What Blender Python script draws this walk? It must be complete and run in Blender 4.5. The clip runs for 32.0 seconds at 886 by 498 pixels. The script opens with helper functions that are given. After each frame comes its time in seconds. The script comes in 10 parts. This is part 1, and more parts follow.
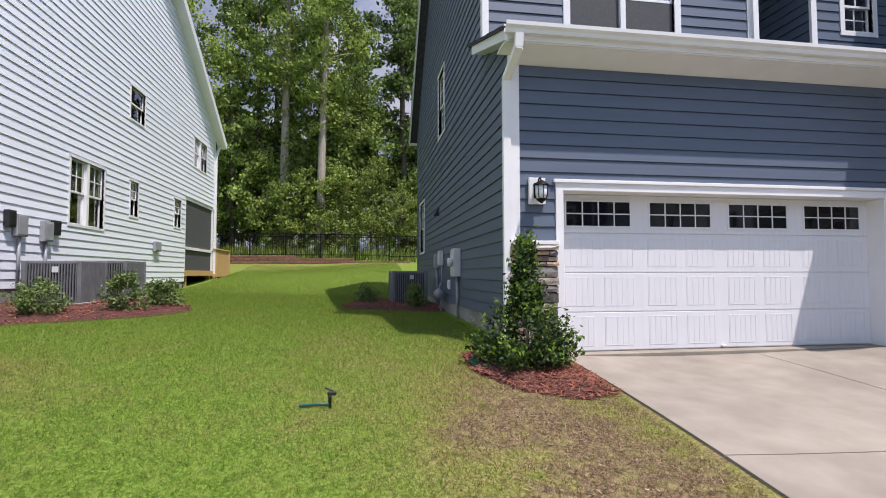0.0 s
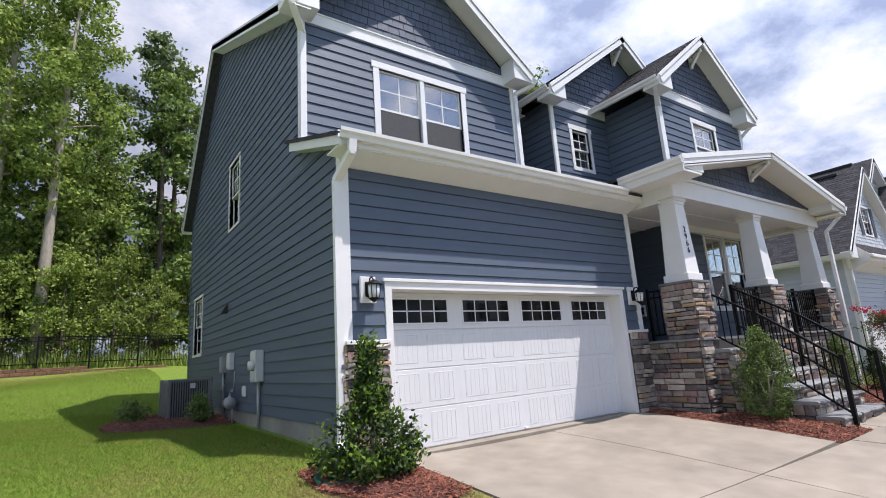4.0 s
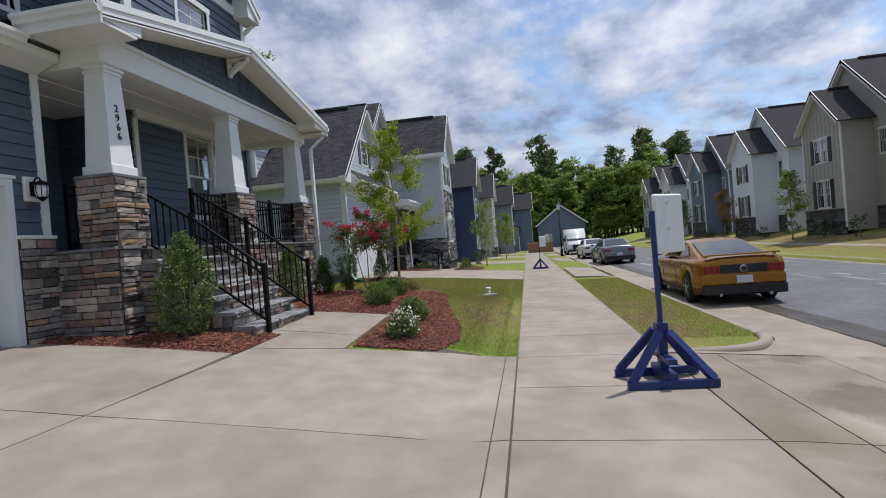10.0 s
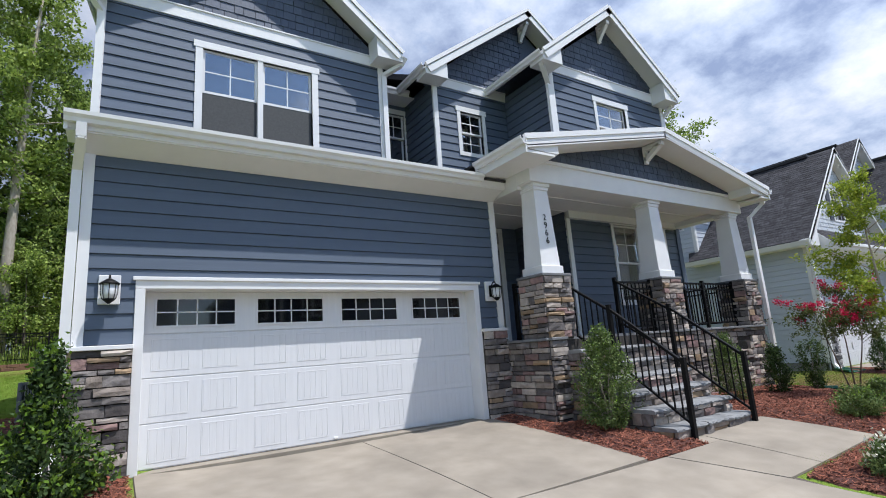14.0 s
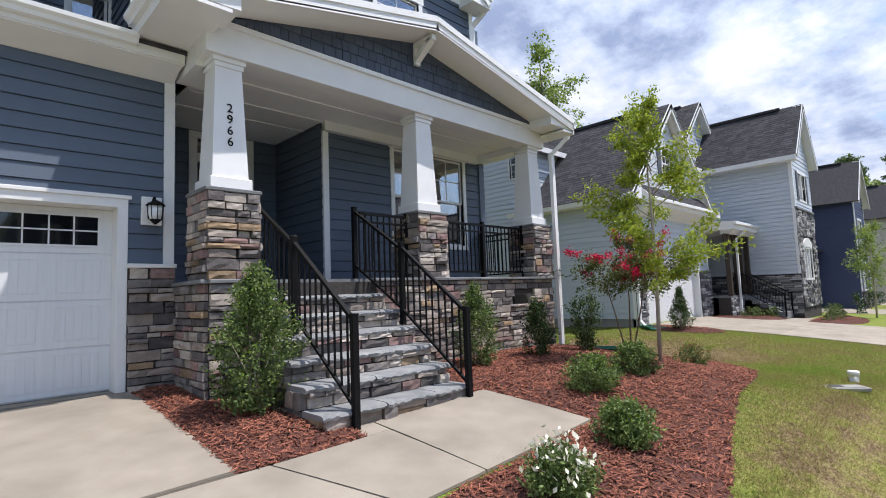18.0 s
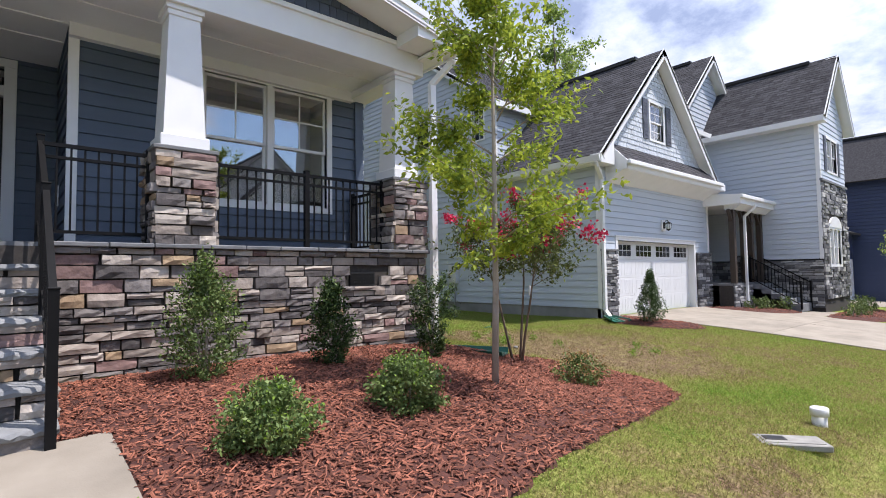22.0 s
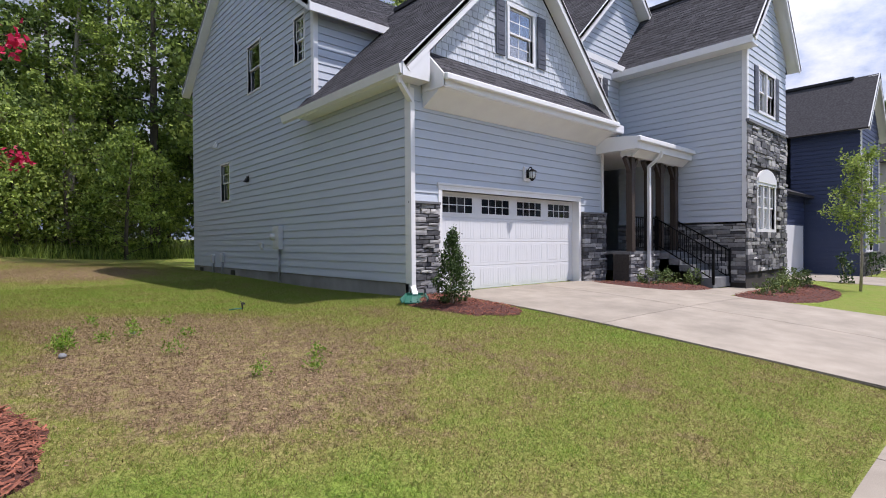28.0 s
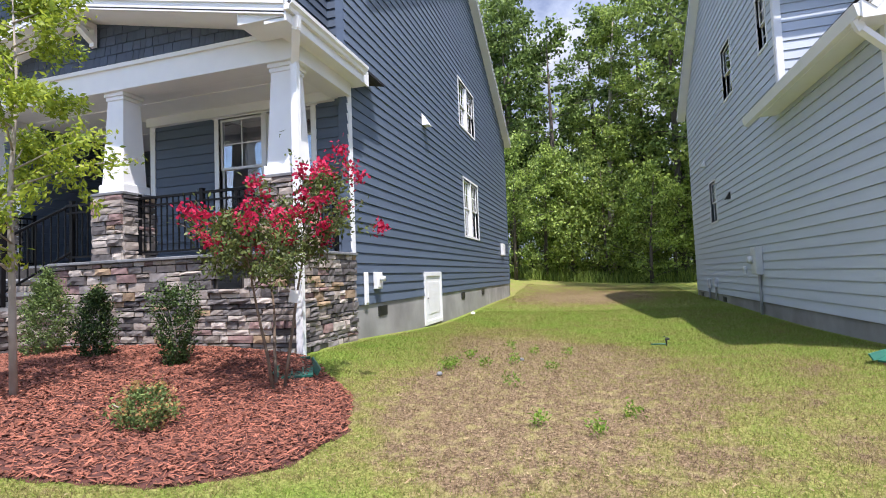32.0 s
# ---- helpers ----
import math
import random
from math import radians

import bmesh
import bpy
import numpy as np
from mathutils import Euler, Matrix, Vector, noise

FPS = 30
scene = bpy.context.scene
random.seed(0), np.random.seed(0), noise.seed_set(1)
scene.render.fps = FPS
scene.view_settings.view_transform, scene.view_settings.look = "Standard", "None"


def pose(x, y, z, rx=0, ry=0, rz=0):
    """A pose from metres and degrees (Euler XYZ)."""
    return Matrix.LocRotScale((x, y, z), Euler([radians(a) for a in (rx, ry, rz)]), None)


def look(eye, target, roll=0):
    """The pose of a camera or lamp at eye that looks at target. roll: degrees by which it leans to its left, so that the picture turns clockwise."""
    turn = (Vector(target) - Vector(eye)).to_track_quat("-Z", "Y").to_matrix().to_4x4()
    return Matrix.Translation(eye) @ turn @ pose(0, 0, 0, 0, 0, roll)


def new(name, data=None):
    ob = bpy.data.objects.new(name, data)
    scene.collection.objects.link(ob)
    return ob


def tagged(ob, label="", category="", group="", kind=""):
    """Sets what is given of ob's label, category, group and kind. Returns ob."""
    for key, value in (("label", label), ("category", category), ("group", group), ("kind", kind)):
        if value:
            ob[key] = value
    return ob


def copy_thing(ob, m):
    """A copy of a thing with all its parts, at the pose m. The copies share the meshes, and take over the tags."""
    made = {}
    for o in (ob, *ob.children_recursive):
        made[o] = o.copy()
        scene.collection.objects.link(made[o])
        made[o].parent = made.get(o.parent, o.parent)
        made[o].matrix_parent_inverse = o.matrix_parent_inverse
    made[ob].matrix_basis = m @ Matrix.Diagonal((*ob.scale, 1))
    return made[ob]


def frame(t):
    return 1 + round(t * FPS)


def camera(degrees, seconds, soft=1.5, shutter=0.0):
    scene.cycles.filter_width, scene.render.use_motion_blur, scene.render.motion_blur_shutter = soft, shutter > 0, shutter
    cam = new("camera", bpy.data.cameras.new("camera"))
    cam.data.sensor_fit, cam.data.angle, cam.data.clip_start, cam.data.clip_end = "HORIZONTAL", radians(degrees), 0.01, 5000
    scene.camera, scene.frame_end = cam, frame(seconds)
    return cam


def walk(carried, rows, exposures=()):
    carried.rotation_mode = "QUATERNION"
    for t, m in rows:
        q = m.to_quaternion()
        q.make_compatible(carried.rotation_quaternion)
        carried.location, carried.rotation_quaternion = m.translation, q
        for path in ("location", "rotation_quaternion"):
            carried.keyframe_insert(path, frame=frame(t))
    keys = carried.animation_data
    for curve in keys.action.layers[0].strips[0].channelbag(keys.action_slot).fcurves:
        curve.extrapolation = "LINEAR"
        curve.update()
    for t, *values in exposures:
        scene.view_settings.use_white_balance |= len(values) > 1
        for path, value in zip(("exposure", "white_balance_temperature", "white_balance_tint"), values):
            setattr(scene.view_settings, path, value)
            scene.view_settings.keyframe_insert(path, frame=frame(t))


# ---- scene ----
cam = camera(81.9, 32.0, 1.0)
PATH = [
    (0, (-1.539, -6.286, 1.049), (-1.229, -4.313, 1.147), -0.1),
    (0.5, (-1.716, -6.234, 1.059), (-1.419, -4.257, 1.118), -1.3),
    (1, (-1.956, -6.146, 1.031), (-1.672, -4.166, 1.055), -2.1),
    (1.5, (-2.12, -5.973, 1.052), (-1.854, -3.993, 1.137), -3.0),
    (2, (-2.219, -5.921, 1.078), (-1.852, -3.958, 1.191), -3.7),
    (2.5, (-2.342, -5.921, 1.123), (-1.778, -4.009, 1.288), -2.7),
    (3, (-2.365, -5.932, 1.175), (-1.612, -4.102, 1.463), -2.2),
    (3.5, (-2.355, -5.958, 1.196), (-1.437, -4.227, 1.595), -2.8),
    (4, (-2.318, -5.96, 1.176), (-1.183, -4.368, 1.596), -3.9),
    (4.5, (-2.224, -6.002, 1.137), (-0.813, -4.629, 1.49), -4.8),
    (6.5, (-1.321, -6.363, 0.967), (0.434, -5.444, 1.237), -2.1),
    (7, (-1.088, -6.479, 0.961), (0.566, -5.394, 1.253), -2.1),
    (7.5, (-0.878, -6.491, 1.002), (0.691, -5.301, 1.352), -3.0),
    (8, (-0.656, -6.493, 1.016), (0.877, -5.268, 1.402), -4.1),
    (8.5, (-0.387, -6.591, 0.989), (1.169, -5.384, 1.336), -3.1),
    (9, (-0.127, -6.639, 0.963), (1.52, -5.539, 1.241), -3.1),
    (9.5, (0.133, -6.611, 0.937), (1.968, -5.834, 1.114), -4.2),
    (10, (0.19, -6.717, 0.9), (2.164, -6.391, 0.879), -4.7),
    (10.5, (0.202, -6.877, 0.856), (2.183, -7.075, 0.659), -3.9),
    (10.6, (0.221, -6.902, 0.86), (2.186, -7.204, 0.64), -3.3),
    (11, (0.179, -6.999, 0.868), (2.119, -7.426, 0.638), -3.6),
    (11.5, (-0.06, -7.087, 1.096), (1.934, -6.946, 1.045), -7.1),
    (12, (0.444, -6.951, 1.074), (2.279, -6.188, 1.298), -7.3),
    (12.5, (0.515, -6.957, 1.129), (2.004, -5.671, 1.49), -5.8),
    (13, (0.551, -7.051, 1.148), (1.671, -5.449, 1.572), -4.5),
    (13.5, (0.601, -7.093, 1.156), (1.629, -5.431, 1.578), -4.0),
    (14, (0.747, -7.098, 1.13), (1.814, -5.453, 1.525), -4.1),
    (14.5, (1.147, -7.084, 1.045), (2.35, -5.524, 1.388), -3.9),
    (15, (1.511, -7.104, 1.034), (2.798, -5.594, 1.29), -2.8),
    (15.5, (1.902, -7.038, 1.015), (3.245, -5.572, 1.236), -2.1),
    (18, (4.455, -6.852, 0.987), (5.854, -5.433, 1.16), -2.2),
    (18.5, (4.946, -6.939, 0.977), (6.349, -5.524, 1.144), -1.9),
    (19, (5.448, -6.994, 0.948), (6.852, -5.577, 1.099), -2.0),
    (19.5, (5.969, -7.022, 0.926), (7.412, -5.644, 1.058), -2.2),
    (20, (6.507, -7.079, 0.919), (7.936, -5.685, 1.04), -1.7),
    (20.5, (7.016, -7.038, 0.911), (8.425, -5.625, 1.045), -1.6),
    (21, (7.527, -7.046, 0.88), (8.913, -5.608, 0.99), -0.8),
    (21.5, (8.023, -6.971, 0.877), (9.377, -5.504, 0.996), -0.8),
    (22, (8.468, -6.947, 0.883), (9.771, -5.432, 0.982), -0.8),
    (22.5, (8.972, -6.972, 0.88), (10.238, -5.425, 0.967), -0.1),
    (23, (9.47, -6.988, 0.863), (10.766, -5.465, 0.922), 0.1),
    (23.5, (9.968, -7.114, 0.867), (11.23, -5.563, 0.9), 0.6),
    (24, (10.496, -7.141, 0.871), (11.776, -5.605, 0.904), 0.5),
    (24.5, (11.057, -7.255, 0.863), (12.398, -5.771, 0.853), 0.8),
    (26.5, (13.065, -7.131, 0.74), (14.281, -5.544, 0.801), -1.6),
    (27, (13.596, -7.137, 0.704), (14.839, -5.57, 0.731), -0.6),
    (27.5, (14.116, -7.101, 0.69), (15.433, -5.596, 0.682), -0.6),
    (28, (14.599, -7.119, 0.664), (15.925, -5.622, 0.645), -0.4),
    (28.5, (15.066, -7.065, 0.672), (16.331, -5.516, 0.685), -0.7),
    (29, (15.519, -7.033, 0.668), (16.748, -5.456, 0.671), -0.6),
    (29.5, (15.939, -7.046, 0.659), (16.923, -5.306, 0.597), 0.2),
    (30, (16.279, -6.902, 0.688), (16.771, -4.964, 0.649), -1.4),
    (30.5, (16.583, -6.835, 0.703), (16.51, -4.836, 0.684), -0.6),
    (31, (16.805, -6.86, 0.756), (16.527, -4.879, 0.76), -1.8),
    (31.5, (16.926, -6.982, 0.753), (16.525, -5.023, 0.805), -1.9),
    (32, (16.969, -7.028, 0.788), (16.399, -5.114, 0.897), -2.3),
]
walk(cam, [(t, look(eye, target, roll)) for t, eye, target, roll in PATH], exposures=[(0.0, 1.15, 6500, 21), (2.0, 1.22, 6500, 20), (3.0, 1.38, 6500, 19), (4.0, 1.2, 6500, 18), (7.0, 0.8, 6450, 14), (9.0, 0.75, 6400, 13), (10.3, 0.58, 6450, 13), (11.3, 0.58, 6350, 12), (12.5, 0.95, 6200, 11), (14.0, 1.05, 6200, 12), (15.0, 0.92, 6200, 12), (18.0, 1.2, 6450, 14), (24.0, 1.4, 6450, 18), (28.0, 1.15, 6400, 20), (30.0, 1.55, 6250, 19), (32.0, 1.75, 6250, 18)])

# ---------------------------------------------------------------- light
SUN = Vector((0.30, -0.36, 1.0)).normalized()
sun_elev = math.asin(SUN.z)
sun_rot = math.atan2(SUN.x, SUN.y)
world = bpy.data.worlds.new("sky_world")
scene.world = world
world.use_nodes = True
wn, wl = world.node_tree.nodes, world.node_tree.links
wn.clear()
w_out = wn.new("ShaderNodeOutputWorld")
w_bg = wn.new("ShaderNodeBackground")
w_sky = wn.new("ShaderNodeTexSky")
w_sky.sky_type = "NISHITA"
w_sky.sun_disc = False
w_sky.sun_elevation = sun_elev
w_sky.sun_rotation = sun_rot
w_sky.air_density, w_sky.dust_density, w_sky.ozone_density = 1.0, 0.25, 1.8
# broken cloud deck: two layers of noise over the sky dome
w_tc = wn.new("ShaderNodeTexCoord")
w_sep = wn.new("ShaderNodeSeparateXYZ")
wl.new(w_tc.outputs["Generated"], w_sep.inputs[0])
w_zc = wn.new("ShaderNodeMath"); w_zc.operation = "MAXIMUM"; w_zc.inputs[1].default_value = 0.0
wl.new(w_sep.outputs["Z"], w_zc.inputs[0])
w_za = wn.new("ShaderNodeMath"); w_za.operation = "ADD"; w_za.inputs[1].default_value = 0.30
wl.new(w_zc.outputs[0], w_za.inputs[0])
w_dx = wn.new("ShaderNodeMath"); w_dx.operation = "DIVIDE"
w_dy = wn.new("ShaderNodeMath"); w_dy.operation = "DIVIDE"
wl.new(w_sep.outputs["X"], w_dx.inputs[0]); wl.new(w_za.outputs[0], w_dx.inputs[1])
wl.new(w_sep.outputs["Y"], w_dy.inputs[0]); wl.new(w_za.outputs[0], w_dy.inputs[1])
w_cmb = wn.new("ShaderNodeCombineXYZ")
wl.new(w_dx.outputs[0], w_cmb.inputs[0]); wl.new(w_dy.outputs[0], w_cmb.inputs[1])


def sky_noise(scale, detail, offset, dist=0.0):
    mp = wn.new("ShaderNodeMapping")
    mp.inputs["Location"].default_value = offset
    wl.new(w_cmb.outputs[0], mp.inputs[0])
    nz = wn.new("ShaderNodeTexNoise")
    nz.inputs["Scale"].default_value = scale
    nz.inputs["Detail"].default_value = detail
    nz.inputs["Roughness"].default_value = 0.60
    nz.inputs["Distortion"].default_value = dist
    wl.new(mp.outputs[0], nz.inputs["Vector"])
    return nz


def sky_ramp(src, stops):
    r = wn.new("ShaderNodeValToRGB")
    e = r.color_ramp.elements
    while len(e) < len(stops):
        e.new(0.5)
    for el, (p, c) in zip(e, stops):
        el.position, el.color = p, (*c, 1)
    wl.new(src, r.inputs[0])
    return r


n_cover = sky_noise(1.9, 10.0, (5.6, 0.4, 0.0), 0.0)
n_shade = sky_noise(3.6, 11.0, (7.4, -2.2, 0.6), 0.0)
w_bias = wn.new("ShaderNodeMath"); w_bias.operation = "MULTIPLY_ADD"  # clearer towards the sun
w_bias.inputs[1].default_value = 0.13
wl.new(w_sep.outputs["Y"], w_bias.inputs[0])
wl.new(n_cover.outputs["Fac"], w_bias.inputs[2])
cover = sky_ramp(w_bias.outputs[0], [(0.37, (0, 0, 0)), (0.48, (1, 1, 1))])
cloud_col = sky_ramp(n_shade.outputs["Fac"], [(0.38, (1.15, 1.45, 2.15)), (0.49, (2.0, 2.35, 3.0)), (0.57, (2.65, 2.9, 3.4)), (0.70, (3.6, 3.75, 4.0))])
w_mix = wn.new("ShaderNodeMix"); w_mix.data_type = "RGBA"
wl.new(cover.outputs[0], w_mix.inputs["Factor"])
w_dim = wn.new("ShaderNodeVectorMath"); w_dim.operation = "SCALE"
w_dim.inputs["Scale"].default_value = 0.62
wl.new(w_sky.outputs[0], w_dim.inputs[0])
wl.new(w_dim.outputs[0], w_mix.inputs["A"])
# clouds scatter forward: the deck is brighter towards the sun, dimmer away from it
w_dot = wn.new("ShaderNodeVectorMath"); w_dot.operation = "DOT_PRODUCT"
w_dot.inputs[1].default_value = SUN
wl.new(w_tc.outputs["Generated"], w_dot.inputs[0])
w_pos = wn.new("ShaderNodeMath"); w_pos.operation = "MAXIMUM"; w_pos.inputs[1].default_value = 0.0
wl.new(w_dot.outputs["Value"], w_pos.inputs[0])
w_el = wn.new("ShaderNodeMath"); w_el.operation = "MULTIPLY_ADD"
w_el.inputs[1].default_value, w_el.inputs[2].default_value = 0.92, 0.53
wl.new(w_pos.outputs[0], w_el.inputs[0])
w_deck = wn.new("ShaderNodeVectorMath"); w_deck.operation = "SCALE"
wl.new(cloud_col.outputs[0], w_deck.inputs[0]); wl.new(w_el.outputs[0], w_deck.inputs["Scale"])
wl.new(w_deck.outputs[0], w_mix.inputs["B"])
wl.new(w_mix.outputs["Result"], w_bg.inputs["Color"])
w_bg.inputs["Strength"].default_value = 0.15
wl.new(w_bg.outputs[0], w_out.inputs["Surface"])

sun_data = bpy.data.lights.new("sun", "SUN")
sun_data.energy, sun_data.angle, sun_data.color = 2.35, radians(0.55), (1.0, 0.965, 0.91)
sun_ob = new("sun", sun_data)
sun_ob.matrix_world = look((10, -20, 40), Vector((10, -20, 40)) - SUN)
scene.view_settings.exposure = 0.0


# ---------------------------------------------------------------- materials
MATS = {}


def mat(name, c1, c2=None, rough=0.7, metal=0.0, scale=6.0, bump=0.15, bscale=40.0, stretch=(1, 1, 1), vary=0.0,
        island=0.0, hue=0.0, spec=0.5, stain=0.0, detail=6.0):
    """A procedural surface: two colours mixed by noise, a finer grain as relief, optional piece to piece variation."""
    if name in MATS:
        return MATS[name]
    m = bpy.data.materials.new(name)
    m.use_nodes = True
    n, l = m.node_tree.nodes, m.node_tree.links
    b = n["Principled BSDF"]
    b.inputs["Roughness"].default_value = rough
    b.inputs["Metallic"].default_value = metal
    b.inputs["Specular IOR Level"].default_value = spec
    tc = n.new("ShaderNodeTexCoord")
    mp = n.new("ShaderNodeMapping")
    mp.inputs["Scale"].default_value = stretch
    geo = n.new("ShaderNodeNewGeometry")
    l.new(geo.outputs["Position"], mp.inputs[0])
    nz = n.new("ShaderNodeTexNoise")
    nz.inputs["Scale"].default_value, nz.inputs["Detail"].default_value = scale, detail
    l.new(mp.outputs[0], nz.inputs["Vector"])
    mx = n.new("ShaderNodeMix"); mx.data_type = "RGBA"
    rp = n.new("ShaderNodeMapRange")
    rp.inputs["From Min"].default_value, rp.inputs["From Max"].default_value = 0.3, 0.7
    l.new(nz.outputs["Fac"], rp.inputs["Value"])
    l.new(rp.outputs[0], mx.inputs["Factor"])
    mx.inputs["A"].default_value = (*c1, 1)
    mx.inputs["B"].default_value = (*(c2 or tuple(v * 0.82 for v in c1)), 1)
    col = mx.outputs["Result"]
    if vary or island or hue:
        src = n.new("ShaderNodeObjectInfo").outputs["Random"] if vary or hue and not island else geo.outputs["Random Per Island"]
        hs = n.new("ShaderNodeHueSaturation")
        vr = n.new("ShaderNodeMapRange")
        amt = vary or island
        vr.inputs["To Min"].default_value, vr.inputs["To Max"].default_value = 1 - amt, 1 + amt
        l.new(src, vr.inputs["Value"])
        l.new(vr.outputs[0], hs.inputs["Value"])
        if hue:
            hr = n.new("ShaderNodeMapRange")
            hr.inputs["To Min"].default_value, hr.inputs["To Max"].default_value = 0.5 - hue, 0.5 + hue
            wn_ = n.new("ShaderNodeTexWhiteNoise"); wn_.noise_dimensions = "1D"
            l.new(src, wn_.inputs["W"])
            l.new(wn_.outputs["Value"], hr.inputs["Value"])
            l.new(hr.outputs[0], hs.inputs["Hue"])
        l.new(col, hs.inputs["Color"])
        col = hs.outputs[0]
    if stain:
        st = n.new("ShaderNodeTexNoise")
        st.inputs["Scale"].default_value, st.inputs["Detail"].default_value = 0.9, 5
        l.new(geo.outputs["Position"], st.inputs["Vector"])
        sr = n.new("ShaderNodeMapRange")
        sr.inputs["From Min"].default_value, sr.inputs["From Max"].default_value = 0.35, 0.7
        sr.inputs["To Min"].default_value, sr.inputs["To Max"].default_value = 1 - stain, 1 + stain * 0.4
        l.new(st.outputs["Fac"], sr.inputs["Value"])
        hs2 = n.new("ShaderNodeHueSaturation")
        l.new(sr.outputs[0], hs2.inputs["Value"])
        l.new(col, hs2.inputs["Color"])
        col = hs2.outputs[0]
    l.new(col, b.inputs["Base Color"])
    if bump:
        fz = n.new("ShaderNodeTexNoise")
        fz.inputs["Scale"].default_value, fz.inputs["Detail"].default_value = bscale, 4
        l.new(mp.outputs[0], fz.inputs["Vector"])
        bp = n.new("ShaderNodeBump")
        bp.inputs["Strength"].default_value, bp.inputs["Distance"].default_value = bump, 0.01
        l.new(fz.outputs["Fac"], bp.inputs["Height"])
        l.new(bp.outputs[0], b.inputs["Normal"])
    MATS[name] = m
    return m


def leaf_mat(name, c1, c2, trans=0.35):
    """Foliage: varied from leaf to leaf, some light passing through."""
    m = bpy.data.materials.new(name)
    m.use_nodes = True
    n, l = m.node_tree.nodes, m.node_tree.links
    b = n["Principled BSDF"]
    geo = n.new("ShaderNodeNewGeometry")
    mx = n.new("ShaderNodeMix"); mx.data_type = "RGBA"
    l.new(geo.outputs["Random Per Island"], mx.inputs["Factor"])
    mx.inputs["A"].default_value, mx.inputs["B"].default_value = (*c1, 1), (*c2, 1)
    hs = n.new("ShaderNodeHueSaturation")
    oi = n.new("ShaderNodeObjectInfo")
    vr = n.new("ShaderNodeMapRange")
    vr.inputs["To Min"].default_value, vr.inputs["To Max"].default_value = 0.8, 1.2
    l.new(oi.outputs["Random"], vr.inputs["Value"])
    l.new(vr.outputs[0], hs.inputs["Value"])
    l.new(mx.outputs["Result"], hs.inputs["Color"])
    l.new(hs.outputs[0], b.inputs["Base Color"])
    b.inputs["Roughness"].default_value = 0.5
    b.inputs["Specular IOR Level"].default_value = 0.22
    tr = n.new("ShaderNodeBsdfTranslucent")
    l.new(hs.outputs[0], tr.inputs["Color"])
    ms = n.new("ShaderNodeMixShader")
    ms.inputs[0].default_value = trans
    l.new(b.outputs[0], ms.inputs[1]); l.new(tr.outputs[0], ms.inputs[2])
    l.new(ms.outputs[0], n["Material Output"].inputs["Surface"])
    return m


SIDE_A = mat("siding_slate_blue", (0.092, 0.122, 0.170), (0.080, 0.107, 0.151), 0.55, scale=2.5, bump=0.12, bscale=25, stretch=(0.25, 0.25, 5), vary=0.05)
SHING_A = mat("shingle_slate_blue", (0.074, 0.095, 0.140), (0.058, 0.077, 0.117), 0.6, scale=6, bump=0.2, bscale=30, stretch=(6, 6, 0.6), vary=0.12)
SHING_B = mat("shingle_pale_blue_grey", (0.56, 0.59, 0.62), (0.47, 0.50, 0.53), 0.6, scale=6, bump=0.2, bscale=30, stretch=(6, 6, 0.6), island=0.10)
SIDE_B = mat("siding_pale_blue_grey", (0.52, 0.565, 0.62), (0.48, 0.525, 0.58), 0.55, scale=2.5, bump=0.12, bscale=25, stretch=(0.25, 0.25, 5), vary=0.03)
SIDE_W = mat("siding_white", (0.78, 0.81, 0.86), (0.73, 0.76, 0.81), 0.55, scale=2.5, bump=0.1, bscale=25, stretch=(0.25, 0.25, 5), vary=0.03)
WHITE = mat("white_trim_paint", (0.80, 0.80, 0.79), (0.75, 0.75, 0.745), 0.42, scale=3, bump=0.05, bscale=60)
GDOOR = mat("white_garage_door_steel", (0.72, 0.73, 0.74), (0.68, 0.69, 0.70), 0.38, scale=4, bump=0.08, bscale=70, stretch=(8, 8, 0.5))
SOFFIT = mat("white_porch_ceiling", (0.84, 0.84, 0.83), (0.80, 0.80, 0.79), 0.5, scale=3, bump=0.04)
ROOF = mat("asphalt_shingle_dark", (0.078, 0.077, 0.083), (0.040, 0.039, 0.043), 0.92, scale=14, bump=0.5, bscale=60, island=0.28, spec=0.15)
FOUND = mat("parged_concrete", (0.33, 0.32, 0.30), (0.26, 0.25, 0.235), 0.9, scale=2.2, bump=0.3, bscale=30, stain=0.25)
CONC = mat("broom_concrete", (0.335, 0.293, 0.236), (0.270, 0.234, 0.186), 0.88, scale=3.2, bump=0.22, bscale=90, stain=0.20, vary=0.05, detail=10.0)
CONC_WET = mat("damp_stained_concrete", (0.312, 0.272, 0.218), (0.205, 0.168, 0.112), 0.5, scale=1.1, bump=0.25, bscale=60, stain=0.28, vary=0.04, detail=10.0)
_n, _l = CONC_WET.node_tree.nodes, CONC_WET.node_tree.links
_w = _n.new("ShaderNodeTexNoise"); _w.inputs["Scale"].default_value, _w.inputs["Detail"].default_value = 0.7, 6
_g = _n.new("ShaderNodeNewGeometry"); _l.new(_g.outputs["Position"], _w.inputs["Vector"])
_r = _n.new("ShaderNodeMapRange")
for _k, _v in zip(("From Min", "From Max", "To Min", "To Max"), (0.46, 0.60, 0.85, 0.16)):
    _r.inputs[_k].default_value = _v
_l.new(_w.outputs["Fac"], _r.inputs["Value"]); _l.new(_r.outputs[0], _n["Principled BSDF"].inputs["Roughness"])
CONC_J = mat("concrete_joint", (0.10, 0.085, 0.065), (0.07, 0.06, 0.045), 0.95, scale=8)
